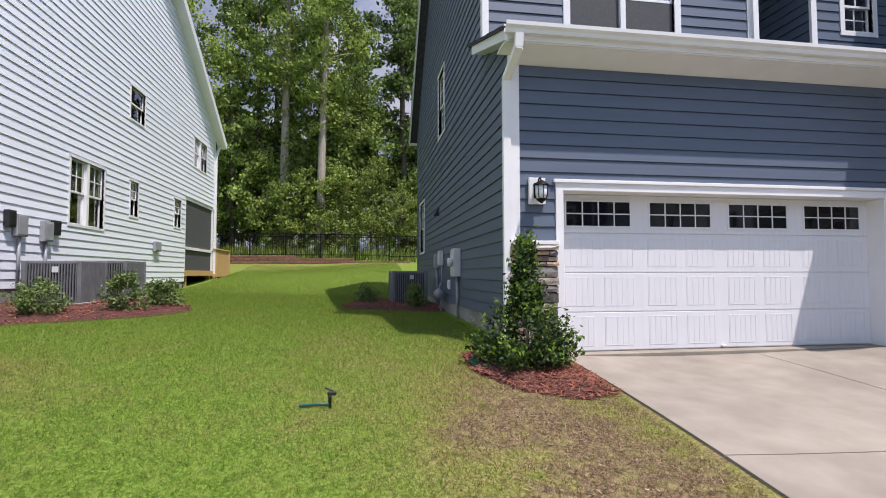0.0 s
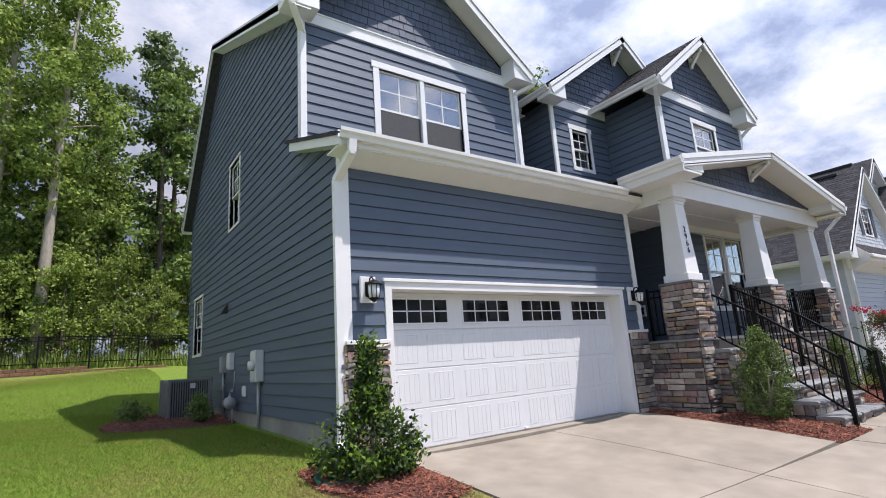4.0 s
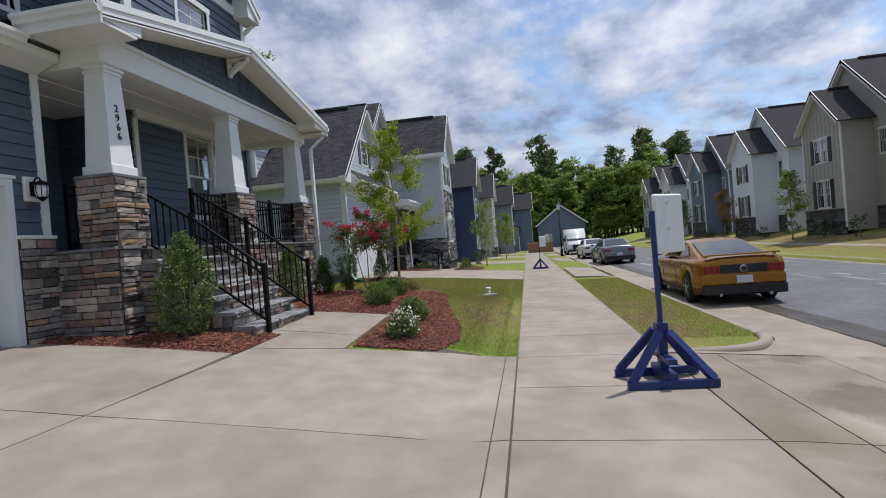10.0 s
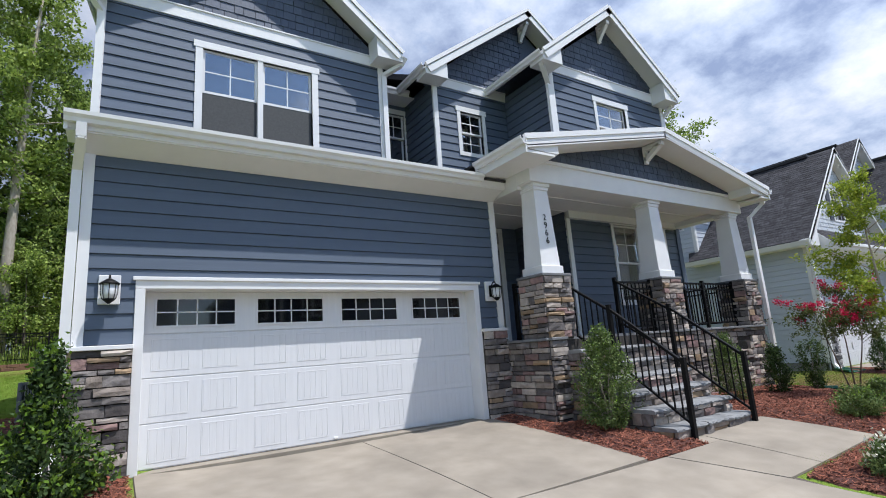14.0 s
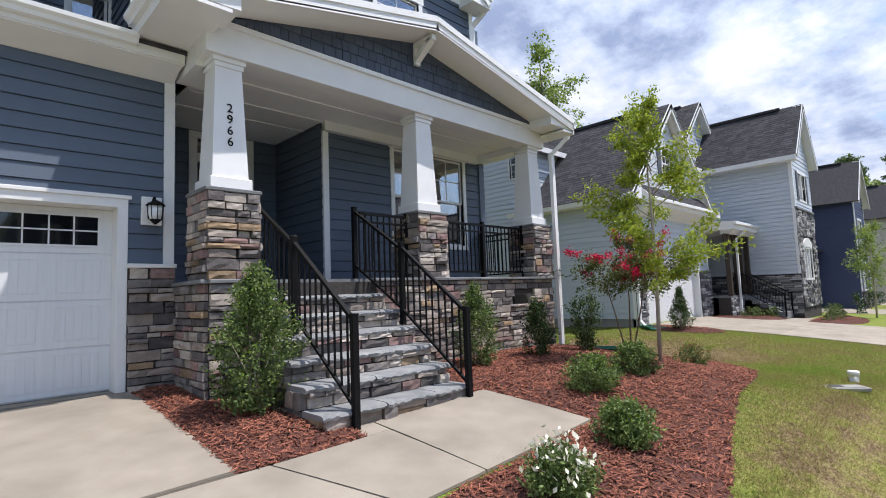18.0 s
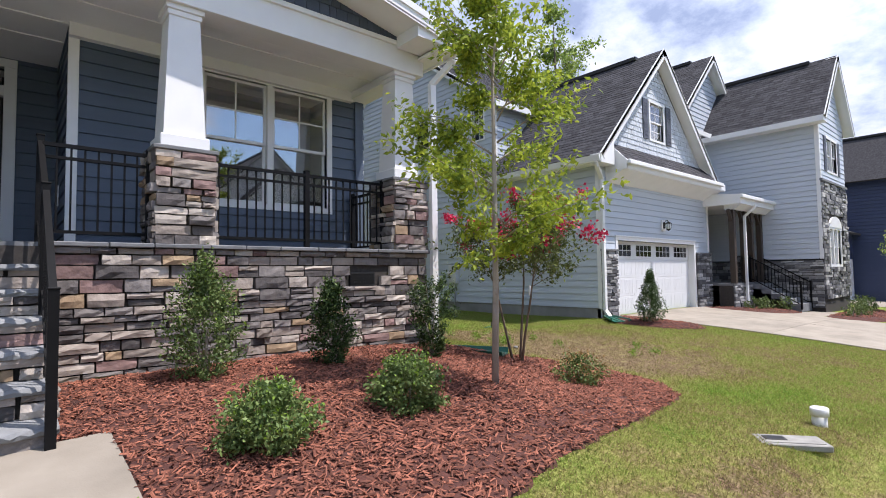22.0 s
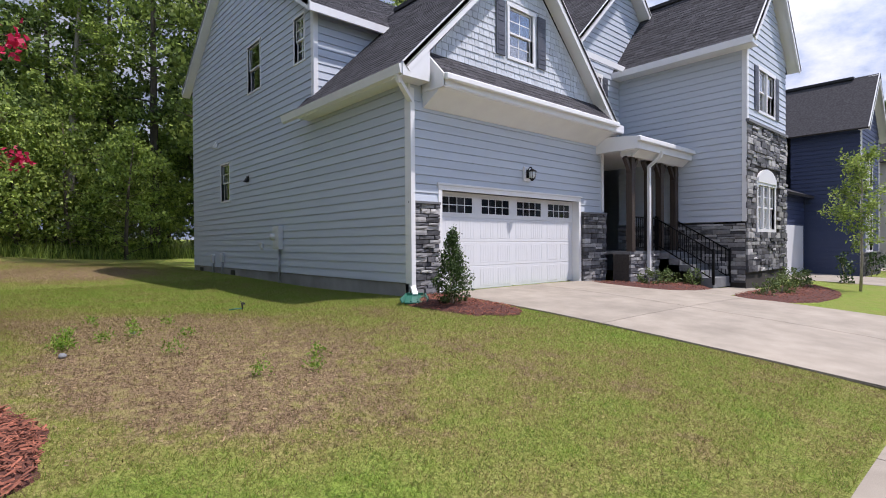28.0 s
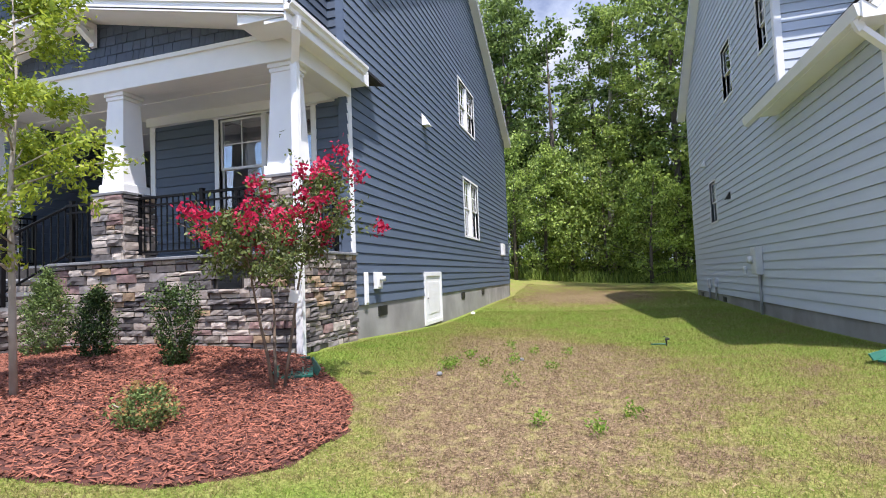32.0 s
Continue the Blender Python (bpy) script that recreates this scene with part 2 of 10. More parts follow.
ASPH = mat("street_asphalt", (0.165, 0.170, 0.178), (0.118, 0.122, 0.130), 0.93, scale=9, bump=0.5, bscale=120, stain=0.2)
ASPH_W = mat("dried_pale_asphalt_patch", (0.30, 0.30, 0.30), (0.21, 0.21, 0.215), 0.93, scale=6, bump=0.4, bscale=100)
METAL = mat("black_powder_coat", (0.006, 0.006, 0.0065), (0.008, 0.008, 0.0085), 0.5, bump=0.03, bscale=80, spec=0.14)
BLACKP = mat("black_plastic", (0.015, 0.015, 0.016), None, 0.5, bump=0.05)
GREYM = mat("grey_galvanised_box", (0.36, 0.37, 0.38), (0.30, 0.31, 0.32), 0.5, metal=0.2, bump=0.05)
GREYL = mat("pale_grey_utility_plastic", (0.62, 0.63, 0.62), (0.56, 0.57, 0.56), 0.5, bump=0.05)
GREENP = mat("green_plastic", (0.02, 0.15, 0.10), (0.015, 0.11, 0.075), 0.45, bump=0.05, stain=0.2)
DOORD = mat("dark_stained_door", (0.030, 0.020, 0.016), (0.018, 0.012, 0.010), 0.4, scale=5, stretch=(10, 10, 0.5), bump=0.1)
WOODD = mat("dark_stained_timber", (0.060, 0.042, 0.030), (0.035, 0.024, 0.018), 0.6, scale=5, stretch=(8, 8, 0.6), bump=0.25)
WOODY = mat("fresh_yellow_timber", (0.55, 0.36, 0.15), (0.44, 0.27, 0.10), 0.7, scale=5, stretch=(3, 3, 3), bump=0.2)
# dark tone that stands in for the shade of unlit rooms
INTER = mat("room_shade_dark", (0.10, 0.098, 0.095), (0.08, 0.078, 0.075), 0.9, bump=0.0)
BARK = mat("tree_bark", (0.13, 0.105, 0.082), (0.065, 0.052, 0.042), 0.95, scale=9, stretch=(1, 1, 0.25), bump=0.9, bscale=22)
BARKP = mat("pale_young_bark", (0.42, 0.37, 0.31), (0.28, 0.24, 0.195), 0.9, scale=12, stretch=(1, 1, 0.3), bump=0.5, bscale=40)
CHROME = mat("satin_nickel", (0.55, 0.55, 0.55), None, 0.3, metal=1.0, bump=0.0)
SCREEN = mat("insect_screen", (0.075, 0.078, 0.080), (0.055, 0.058, 0.060), 0.8, scale=30, bump=0.1)
BLIND = mat("white_blind_slat", (0.70, 0.69, 0.66), (0.62, 0.61, 0.58), 0.6, bump=0.02)
GLASSM = bpy.data.materials.new("window_glass")
GLASSM.use_nodes = True
_b = GLASSM.node_tree.nodes["Principled BSDF"]
_b.inputs["Base Color"].default_value = (0.92, 0.96, 0.98, 1)
_b.inputs["Roughness"].default_value = 0.01
_b.inputs["IOR"].default_value = 2.6
_b.inputs["Transmission Weight"].default_value = 1.0
_b.inputs["Specular IOR Level"].default_value = 1.0
LAMPG = mat("seeded_lamp_glass", (0.75, 0.77, 0.78), None, 0.12, bump=0.02)


# ---------------------------------------------------------------- mesh helpers
def mesh_ob(name, verts, faces, material, parent=None, label="", smooth=False):
    me = bpy.data.meshes.new(name)
    me.from_pydata([tuple(v) for v in verts], [], faces)
    me.materials.append(material)
    if smooth:
        me.shade_smooth()
    ob = new(name, me)
    if parent is not None:
        ob.parent = parent
    if label:
        tagged(ob, label)
    return ob


def part(name, bm, material, parent=None, label="", smooth=False):
    """Links a bmesh as one mesh object under a thing or a part."""
    me = bpy.data.meshes.new(name)
    bmesh.ops.recalc_face_normals(bm, faces=bm.faces)
    bm.to_mesh(me)
    bm.free()
    me.materials.append(material)
    if smooth:
        me.shade_smooth()
    ob = new(name, me)
    if parent is not None:
        ob.parent = parent
    if label:
        tagged(ob, label)
    return ob


def thing(name, label, category, group="", kind="", at=(0, 0, 0)):
    ob = new(name)
    ob.location = at
    ob.empty_display_size = 0.1
    return tagged(ob, label, category, group, kind)


def add_box(bm, x0, x1, y0, y1, z0, z1, bevel=0.0, m=None):
    g = bmesh.ops.create_cube(bm, size=1.0)
    vs = g["verts"]
    for v in vs:
        v.co = Vector(((x0 + x1) / 2 + v.co.x * (x1 - x0), (y0 + y1) / 2 + v.co.y * (y1 - y0), (z0 + z1) / 2 + v.co.z * (z1 - z0)))
    if bevel:
        es = list({e for v in vs for e in v.link_edges})
        r = bmesh.ops.bevel(bm, geom=es, offset=bevel, segments=1, affect="EDGES", profile=0.5)
        vs = list({v for f in r["faces"] for v in f.verts} | {v for v in vs if v.is_valid})
    if m is not None:
        bmesh.ops.transform(bm, matrix=m, verts=[v for v in vs if v.is_valid])
    return vs


def box(name, x0, x1, y0, y1, z0, z1, material, parent=None, label="", bevel=0.0, m=None):
    bm = bmesh.new()
    add_box(bm, x0, x1, y0, y1, z0, z1, bevel, m)
    return part(name, bm, material, parent, label)


def add_tube(bm, pts, radii, seg=8, cap=True):
    """A tapered round bar through the points."""
    rings = []
    n = len(pts)
    for i, p in enumerate(pts):
        p = Vector(p)
        d = (Vector(pts[min(i + 1, n - 1)]) - Vector(pts[max(i - 1, 0)])).normalized()
        a = d.orthogonal().normalized() if abs(d.z) > 0.9 else d.cross(Vector((0, 0, 1))).normalized()
        b = d.cross(a)
        r = radii[i] if isinstance(radii, (list, tuple)) else radii
        rings.append([bm.verts.new(p + (a * math.cos(2 * math.pi * k / seg) + b * math.sin(2 * math.pi * k / seg)) * r) for k in range(seg)])
    for r0, r1 in zip(rings, rings[1:]):
        for k in range(seg):
            bm.faces.new((r0[k], r0[(k + 1) % seg], r1[(k + 1) % seg], r1[k]))
    if cap:
        bm.faces.new(rings[0][::-1])
        bm.faces.new(rings[-1])


def tube(name, pts, radii, material, parent=None, label="", seg=8, smooth=True):
    bm = bmesh.new()
    add_tube(bm, pts, radii, seg)
    return part(name, bm, material, parent, label, smooth)


def add_poly(bm, poly, depth):
    """Extrudes a planar 3D polygon by the vector depth."""
    d = Vector(depth)
    a = [bm.verts.new(Vector(p)) for p in poly]
    b = [bm.verts.new(Vector(p) + d) for p in poly]
    bm.faces.new(a)
    bm.faces.new(b[::-1])
    for i in range(len(a)):
        j = (i + 1) % len(a)
        bm.faces.new((a[j], a[i], b[i], b[j]))


def slab(name, poly, depth, material, parent=None, label=""):
    bm = bmesh.new()
    add_poly(bm, poly, depth)
    return part(name, bm, material, parent, label)


def add_beam(bm, a, b, w, h, up=(0, 0, 1)):
    """A bar of section w (sideways) by h (along up) from a to b."""
    a, b = Vector(a), Vector(b)
    d = (b - a).normalized()
    s = d.cross(Vector(up)).normalized()
    u = s.cross(d)
    q = [a + s * (i * w / 2) + u * (j * h / 2) for i, j in ((-1, -1), (1, -1), (1, 1), (-1, 1))]
    add_poly(bm, q, b - a)


def beam(name, a, b, w, h, material, parent=None, label="", up=(0, 0, 1)):
    bm = bmesh.new()
    add_beam(bm, a, b, w, h, up)
    return part(name, bm, material, parent, label)


# ---------------------------------------------------------------- walls
class Plane:
    """A wall's plane: origin, direction along it and outward normal."""

    def __init__(self, o, u, n):
        self.o, self.u, self.n = Vector(o), Vector(u).normalized(), Vector(n).normalized()

    def at(self, u, z, d=0.0):
        p = self.o + self.u * u + self.n * d
        return Vector((p.x, p.y, z))

    def matrix(self, u, z, d=0.0):
        """Local x along the wall, local y into the wall, z up."""
        p = self.at(u, z, d)
        m = Matrix.Identity(4)
        m.col[0][:3], m.col[1][:3], m.col[2][:3], m.col[3][:3] = self.u, -self.n, (0, 0, 1), p
        return m


def clip(poly, k, lim, keep_above):
    out = []
    for i, p in enumerate(poly):
        q = poly[(i + 1) % len(poly)]
        a, b = p[k] - lim, q[k] - lim
        if not keep_above:
            a, b = -a, -b
        if a >= 0:
            out.append(p)
        if a * b < 0:
            t = a / (a - b)
            out.append((p[0] + (q[0] - p[0]) * t, p[1] + (q[1] - p[1]) * t))
    return out


def area(poly):
    return abs(sum(p[0] * q[1] - q[0] * p[1] for p, q in zip(poly, poly[1:] + poly[:1]))) / 2


def pieces(poly, z0, z1, holes):
    """The convex pieces of poly between z0 and z1 that lie outside the holes (u0, u1, z0, z1)."""
    cuts = sorted({z0, z1, *(z for h in holes for z in h[2:] if z0 < z < z1)})
    for a, b in zip(cuts, cuts[1:]):
        s = clip(clip(poly, 1, a, True), 1, b, False)
        if len(s) < 3:
            continue
        spans, lo = [], min(p[0] for p in s) - 1
        for h in sorted(h for h in holes if h[2] <= a + 1e-6 and h[3] >= b - 1e-6):
            spans.append((lo, h[0]))
            lo = h[1]
        spans.append((lo, max(p[0] for p in s) + 1))
        for u0, u1 in spans:
            if u1 > u0:
                c = clip(clip(s, 0, u0, True), 0, u1, False)
                if len(c) > 2 and area(c) > 1e-5:
                    yield c


LAP_GAP = 0.011  # open shadow slot under the butt of each lapped board


def wall(name, house, pl, poly, siding, holes=(), expo=0.178, thick=0.14, z_start=None, core=None, skip_boards=False, z_end=99.0, joined=False, gap=LAP_GAP):
    """A wall with its openings cut through, clad in lapped boards, each a piece of its own."""
    bm = bmesh.new()
    lo, hi = min(p[1] for p in poly), max(p[1] for p in poly)
    for c in pieces(poly, lo, hi, holes):
        add_poly(bm, [pl.at(u, z, -0.004) for u, z in c], -pl.n * thick)
    w = part(name, bm, core or siding, house)
    if skip_boards:
        return w
    z = lo if z_start is None else z_start
    jv, jf = [], []
    while z < min(hi, z_end) - 0.01:
        z1 = min(z + expo, z_end)
        verts, faces = [], []
        for c in pieces(poly, z + gap, z1, holes):
            k = len(verts)
            n = len(c)
            verts += [pl.at(u, zz, 0.026 - 0.018 * (zz - z) / expo) for u, zz in c]
            verts += [pl.at(u, zz, -0.003) for u, zz in c]
            faces.append(tuple(range(k, k + n)))
            faces += [(k + (i + 1) % n, k + i, k + n + i, k + n + (i + 1) % n) for i in range(n)]
            if not joined:
                mesh_ob("board", verts, faces, siding, w)
                verts, faces = [], []
        if verts:
            if joined:
                k = len(jv)
                jv += verts
                jf += [tuple(i + k for i in f) for f in faces]
            else:
                mesh_ob("board", verts, faces, siding, w)
        z += expo
    if joined:
        tagged(mesh_ob("board", jv, jf, siding, w), kind="stuff")
    return w


def shingles(house_wall, pl, poly, material, expo=0.165, width=0.19, joined=False, seed=1):
    """Staggered shingles over poly, each with its own lower edge."""
    rnd = random.Random(seed)
    lo, hi = min(p[1] for p in poly), max(p[1] for p in poly)
    ulo, uhi = min(p[0] for p in poly), max(p[0] for p in poly)
    allv, allf = [], []
    z, row = lo, 0
    while z < hi - 0.02:
        strip = clip(clip(poly, 1, z, True), 1, z + expo, False)
        u = ulo - rnd.random() * width
        while len(strip) > 2 and u < uhi:
            wd = width * rnd.uniform(0.6, 1.25)
            c = clip(clip(strip, 0, u + 0.004, True), 0, u + wd - 0.004, False)
            if len(c) > 2 and area(c) > 5e-4:
                d0 = 0.02 + rnd.random() * 0.006
                n = len(c)
                vs = [pl.at(a, b, d0 - 0.014 * (b - z) / expo) for a, b in c] + [pl.at(a, b, 0.0) for a, b in c]
                fs = [tuple(range(n))] + [((i + 1) % n, i, n + i, n + (i + 1) % n) for i in range(n)]
                if joined:
                    k = len(allv)
                    allv += vs
                    allf += [tuple(i + k for i in f) for f in fs]
                else:
                    mesh_ob("shingle", vs, fs, material, house_wall)
            u += wd
        z += expo
        row += 1
    if joined:
        tagged(mesh_ob("shingle", allv, allf, material, house_wall), kind="stuff")


def roof_plane(name, house, corners, thick, material=None, tabs=True, seed=3, label=""):
    """A roof slope: a sloped slab carrying rows of staggered asphalt tabs. corners: eave a, eave b, top b, top a."""
    a, b, c, d = [Vector(p) for p in corners]
    nrm = (b - a).cross(d - a).normalized()
    if nrm.z < 0:
        nrm = -nrm
    r = slab(name, [a, b, c, d], -nrm * thick, material or ROOF, house, label)
    if not tabs:
        return r
    rnd = random.Random(seed)
    rows = max(2, int(((d - a).length + (c - b).length) / 2 / 0.145))
    vs, fs = [], []
    for i in range(rows):
        t0, t1 = i / rows, (i + 1.06) / rows
        p0, p1 = a.lerp(d, t0), b.lerp(c, t0)
        q0, q1 = a.lerp(d, min(t1, 1)), b.lerp(c, min(t1, 1))
        ln = (p1 - p0).length
        s = -rnd.random() * 0.3
        while s < ln:
            wd = rnd.uniform(0.16, 0.42)
            e0, e1 = max(s, 0) / max(ln, 1e-6), min(s + wd - 0.006, ln) / max(ln, 1e-6)
            if e1 > e0:
                h = 0.007 + rnd.random() * 0.006
                k = len(vs)
                w0, w1, x1, x0 = p0.lerp(p1, e0), p0.lerp(p1, e1), q0.lerp(q1, e1), q0.lerp(q1, e0)
                vs += [w0 + nrm * h, w1 + nrm * h, x1 + nrm * 0.003, x0 + nrm * 0.003, w0, w1]
                fs += [(k, k + 1, k + 2, k + 3), (k + 4, k + 5, k + 1, k)]
            s += wd
    tagged(mesh_ob("shingle", vs, fs, material or ROOF, r), kind="stuff")
    return r


def window(house, pl, u0, u1, z0, z1, lights=1, grid=(2, 2), lower_grid=None, trim=0.09, head=0.12, screen=False, blind=0.0, sill=True,
           frame_mat=None, name="window"):
    """A double-hung window, one light or more side by side, in an opening through the wall: trim, sashes, bars, panes."""
    fm = frame_mat or WHITE
    m = pl.matrix(0, 0)
    bm = bmesh.new()

    def b(x0, x1, y0, y1, za, zb, bev=0.0):
        add_box(bm, x0, x1, y0, y1, za, zb, bev, m)

    t = trim
    b(u0 - t, u0, -0.034, 0.02, z0 - (0.0 if sill else t), z1)
    b(u1, u1 + t, -0.034, 0.02, z0 - (0.0 if sill else t), z1)
    b(u0 - t - 0.03, u1 + t + 0.03, -0.040, 0.02, z1, z1 + head)
    b(u0 - t, u1 + t, -0.036, 0.02, z0 - t, z0)
    w = part(name, bm, fm, house)
    n = lights
    mull = 0.09 if n > 1 else 0.0
    lw = (u1 - u0 - mull * (n - 1)) / n
    for i in range(n):
        a = u0 + i * (lw + mull)
        e = a + lw
        if i:
            part_box(pl, "mullion", a - mull, a, -0.028, 0.10, z0, z1, fm, w)
        zm = (z0 + z1) / 2
        for lo, hi, y, nm in ((zm - 0.02, z1, 0.025, "upper_sash"), (z0, zm + 0.02, 0.06, "lower_sash")):
            bm = bmesh.new()
            f = 0.042
            for q in ((a, a + f, lo, hi), (e - f, e, lo, hi), (a + f, e - f, lo, lo + f), (a + f, e - f, hi - f, hi)):
                add_box(bm, q[0], q[1], y, y + 0.03, q[2], q[3], 0, m)
            g = grid if nm == "upper_sash" else lower_grid
            if g:
                for k in range(1, g[0]):
                    x = a + f + (e - a - 2 * f) * k / g[0]
                    add_box(bm, x - 0.010, x + 0.010, y + 0.004, y + 0.022, lo + f, hi - f, 0, m)
                for k in range(1, g[1]):
                    zz = lo + f + (hi - lo - 2 * f) * k / g[1]
                    add_box(bm, a + f, e - f, y + 0.005, y + 0.021, zz - 0.010, zz + 0.010, 0, m)
            part(nm, bm, fm, w)
            gl = part_box(pl, "pane", a + f, e - f, y + 0.011, y + 0.015, lo + f, hi - f, GLASSM, w)
            gl.visible_shadow = False
            if screen and nm == "lower_sash":
                part_box(pl, "insect_screen", a + 0.01, e - 0.01, 0.030, 0.032, lo, hi - 0.01, SCREEN, w, "dark mesh insect screen")
        if blind:
            bm = bmesh.new()
            zz = z1 - 0.05
            while zz > z1 - (z1 - z0) * blind:
                add_box(bm, a + 0.05, e - 0.05, 0.12, 0.155, zz, zz + 0.006, 0, m)
                zz -= 0.045
            part("blind", bm, BLIND, w)
    # unseen dark box added behind each opening to block light and keep panes dark
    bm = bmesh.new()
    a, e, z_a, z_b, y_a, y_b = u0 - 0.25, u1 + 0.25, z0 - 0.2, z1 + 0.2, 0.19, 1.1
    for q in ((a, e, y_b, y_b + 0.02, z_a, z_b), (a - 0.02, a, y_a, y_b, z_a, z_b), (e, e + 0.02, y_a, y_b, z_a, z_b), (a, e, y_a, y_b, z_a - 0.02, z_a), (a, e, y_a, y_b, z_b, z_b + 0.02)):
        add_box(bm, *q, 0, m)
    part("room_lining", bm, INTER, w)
    # reveal that lines the opening
    bm = bmesh.new()
    for q in ((u0 - 0.01, u0, z0, z1), (u1, u1 + 0.01, z0, z1), (u0, u1, z0 - 0.01, z0), (u0, u1, z1, z1 + 0.01)):
        add_box(bm, q[0], q[1], 0.0, 0.14, q[2], q[3], 0, m)
    part("jamb", bm, fm, w)
    return w


def part_box(pl, name, u0, u1, y0, y1, z0, z1, material, parent, label="", bevel=0.0):
    """A box given along a wall: u along it, y into it."""
    return box(name, u0, u1, y0, y1, z0, z1, material, parent, label, bevel, pl.matrix(0, 0))


# ---------------------------------------------------------------- terrain
GROUND_PTS = [
    (0.2, 0.3, 0.12), (0.2, 5, 0.2), (0.2, 11, 0.45), (-1.8, -2, 0.0), (-1.5, -6.4, -0.55), (-8, -4, -0.2), (-8, 5, 0.55), (-8, 13, 0.58),
    (-4, 17, 1.1), (-4, 22.8, 1.52), (-12, 22.8, 1.5), (-4, 26, 2.1), (-12, 26, 2.2), (1, 20, 1.45), (1.0, 0.0, -0.01), (6.0, 0.0, -0.01), (1.0, -3, -0.25), (6.2, -3, -0.27),
    (0.9, -6.4, -0.68), (7.3, -6.4, -0.75), (8.0, -3.2, -0.25), (7.0, -1.2, -0.1), (10, -1.1, -0.09), (13, -1.1, -0.14), (11.9, -3.7, -0.20), (13.9, -2.4, -0.40), (13.4, -3.7, -0.46),
    (14.4, -5.5, -0.56), (13.2, 5.4, -0.38), (13.2, 16, -0.22), (17, 3, -0.56), (17, 15, -0.15), (17, 26, 0.15), (20.7, 0.6, -0.36), (20.7, 8, -0.36),
    (20.7, 15, -0.3), (21.5, 0.8, -0.36), (26.3, 0.8, -0.36), (21, -6.4, -0.86), (30, -6.4, -0.92), (30, 0, -0.55), (15, -6.5, -0.8), (40, -6.5, -0.98), (60, -6.5, -1.1),
    (-12, -6.5, -0.45), (-25, -6.5, -0.35), (60, 6, -0.7), (60, 20, -0.4), (-25, 6, 0.5), (-25, 24, 2.0), (10, 26, 0.9), (10, 40, 2.0), (35, 30, 0.3), (-10, 40, 2.8),
    (90, -6.5, -1.2), (90, 30, -0.3), (-40, 30, 2.5), (30, 60, 1.5), (0, 60, 3.0),
]


def tps(r2):
    return np.where(r2 > 1e-9, r2 * np.log(np.maximum(r2, 1e-9)), 0.0)


_gp = np.array(GROUND_PTS)
_n = len(_gp)
_k = tps(((_gp[:, None, :2] - _gp[None, :, :2]) ** 2).sum(-1)) + np.eye(_n) * 0.6
_pm = np.c_[np.ones(_n), _gp[:, :2]]
_sol = np.linalg.solve(np.block([[_k, _pm], [_pm.T, np.zeros((3, 3))]]), np.r_[_gp[:, 2], 0, 0, 0])


DRIVES = [(-0.3, 7.9), (20.9, 28.1), (36.2, 41.8), (46.2, 51.8), (57.2, 62.8), (67.2, 72.8)]


def gz_many(x, y):
    """Height of the ground: a smooth sheet through the levels on the houses' side, graded strips along the street."""
    x, y = np.asarray(x, float), np.asarray(y, float)
    xc, yc = np.clip(x, -40, 90), np.clip(y, -6.5, 60)
    r2 = (xc[..., None] - _gp[:, 0]) ** 2 + (yc[..., None] - _gp[:, 1]) ** 2
    z = tps(r2) @ _sol[:_n] + _sol[_n] + _sol[_n + 1] * xc + _sol[_n + 2] * yc
    # along the pavement the ground follows one even grade
    even = np.interp(xc, [-40, -12, -1.5, 0.9, 7.3, 21, 40, 60, 90], [-0.32, -0.45, -0.58, -0.68, -0.755, -0.86, -0.98, -1.1, -1.2])
    s = np.clip((-5.7 - yc) / 0.75, 0, 1)
    z = z + (even - z) * s * s * (3 - 2 * s)
    # street cross-section below the pavement line
    d = -6.5 - y
    road = np.interp(d, [0, 2.0, 3.45, 3.55, 4.1, 8.0, 12.0, 12.1, 14.0, 22.0, 60.0], [0, -0.03, -0.05, -0.19, -0.20, -0.12, -0.20, -0.05, 0.0, 1.15, 1.6])
    drop = np.interp(d, [0, 2.0, 4.3, 8.0, 60.0], [0, -0.03, -0.20, -0.12, 0.0])
    at_drive = sum(np.clip(np.minimum(x - a, b - x) / 0.4, 0, 1) for a, b in DRIVES)
    road = np.where(d < 5.0, road + (drop - road) * at_drive, road)
    return np.where(y < -6.5, z + road, z)


def gz(x, y):
    return float(gz_many(np.array([x]), np.array([y]))[0])


def sheet(name, x0, x1, y0, y1, step, lift, material, parent=None, label="", keep=None):
    """A surface that follows the ground at a height above it."""
    xs = np.linspace(x0, x1, max(2, int(round((x1 - x0) / step)) + 1))
    ys = np.linspace(y0, y1, max(2, int(round((y1 - y0) / step)) + 1))
    gx, gy = np.meshgrid(xs, ys)
    z = gz_many(gx, gy) + lift
    nx = len(xs)
    vs = np.c_[gx.ravel(), gy.ravel(), z.ravel()].tolist()
    fs = [(j * nx + i, j * nx + i + 1, (j + 1) * nx + i + 1, (j + 1) * nx + i) for j in range(len(ys) - 1) for i in range(nx - 1)]
    if keep:
        fs = [f for f in fs if keep(*(sum(vs[k][c] for k in f) / 4 for c in (0, 1)))]
    return mesh_ob(name, vs, fs, material, parent, label, smooth=True)


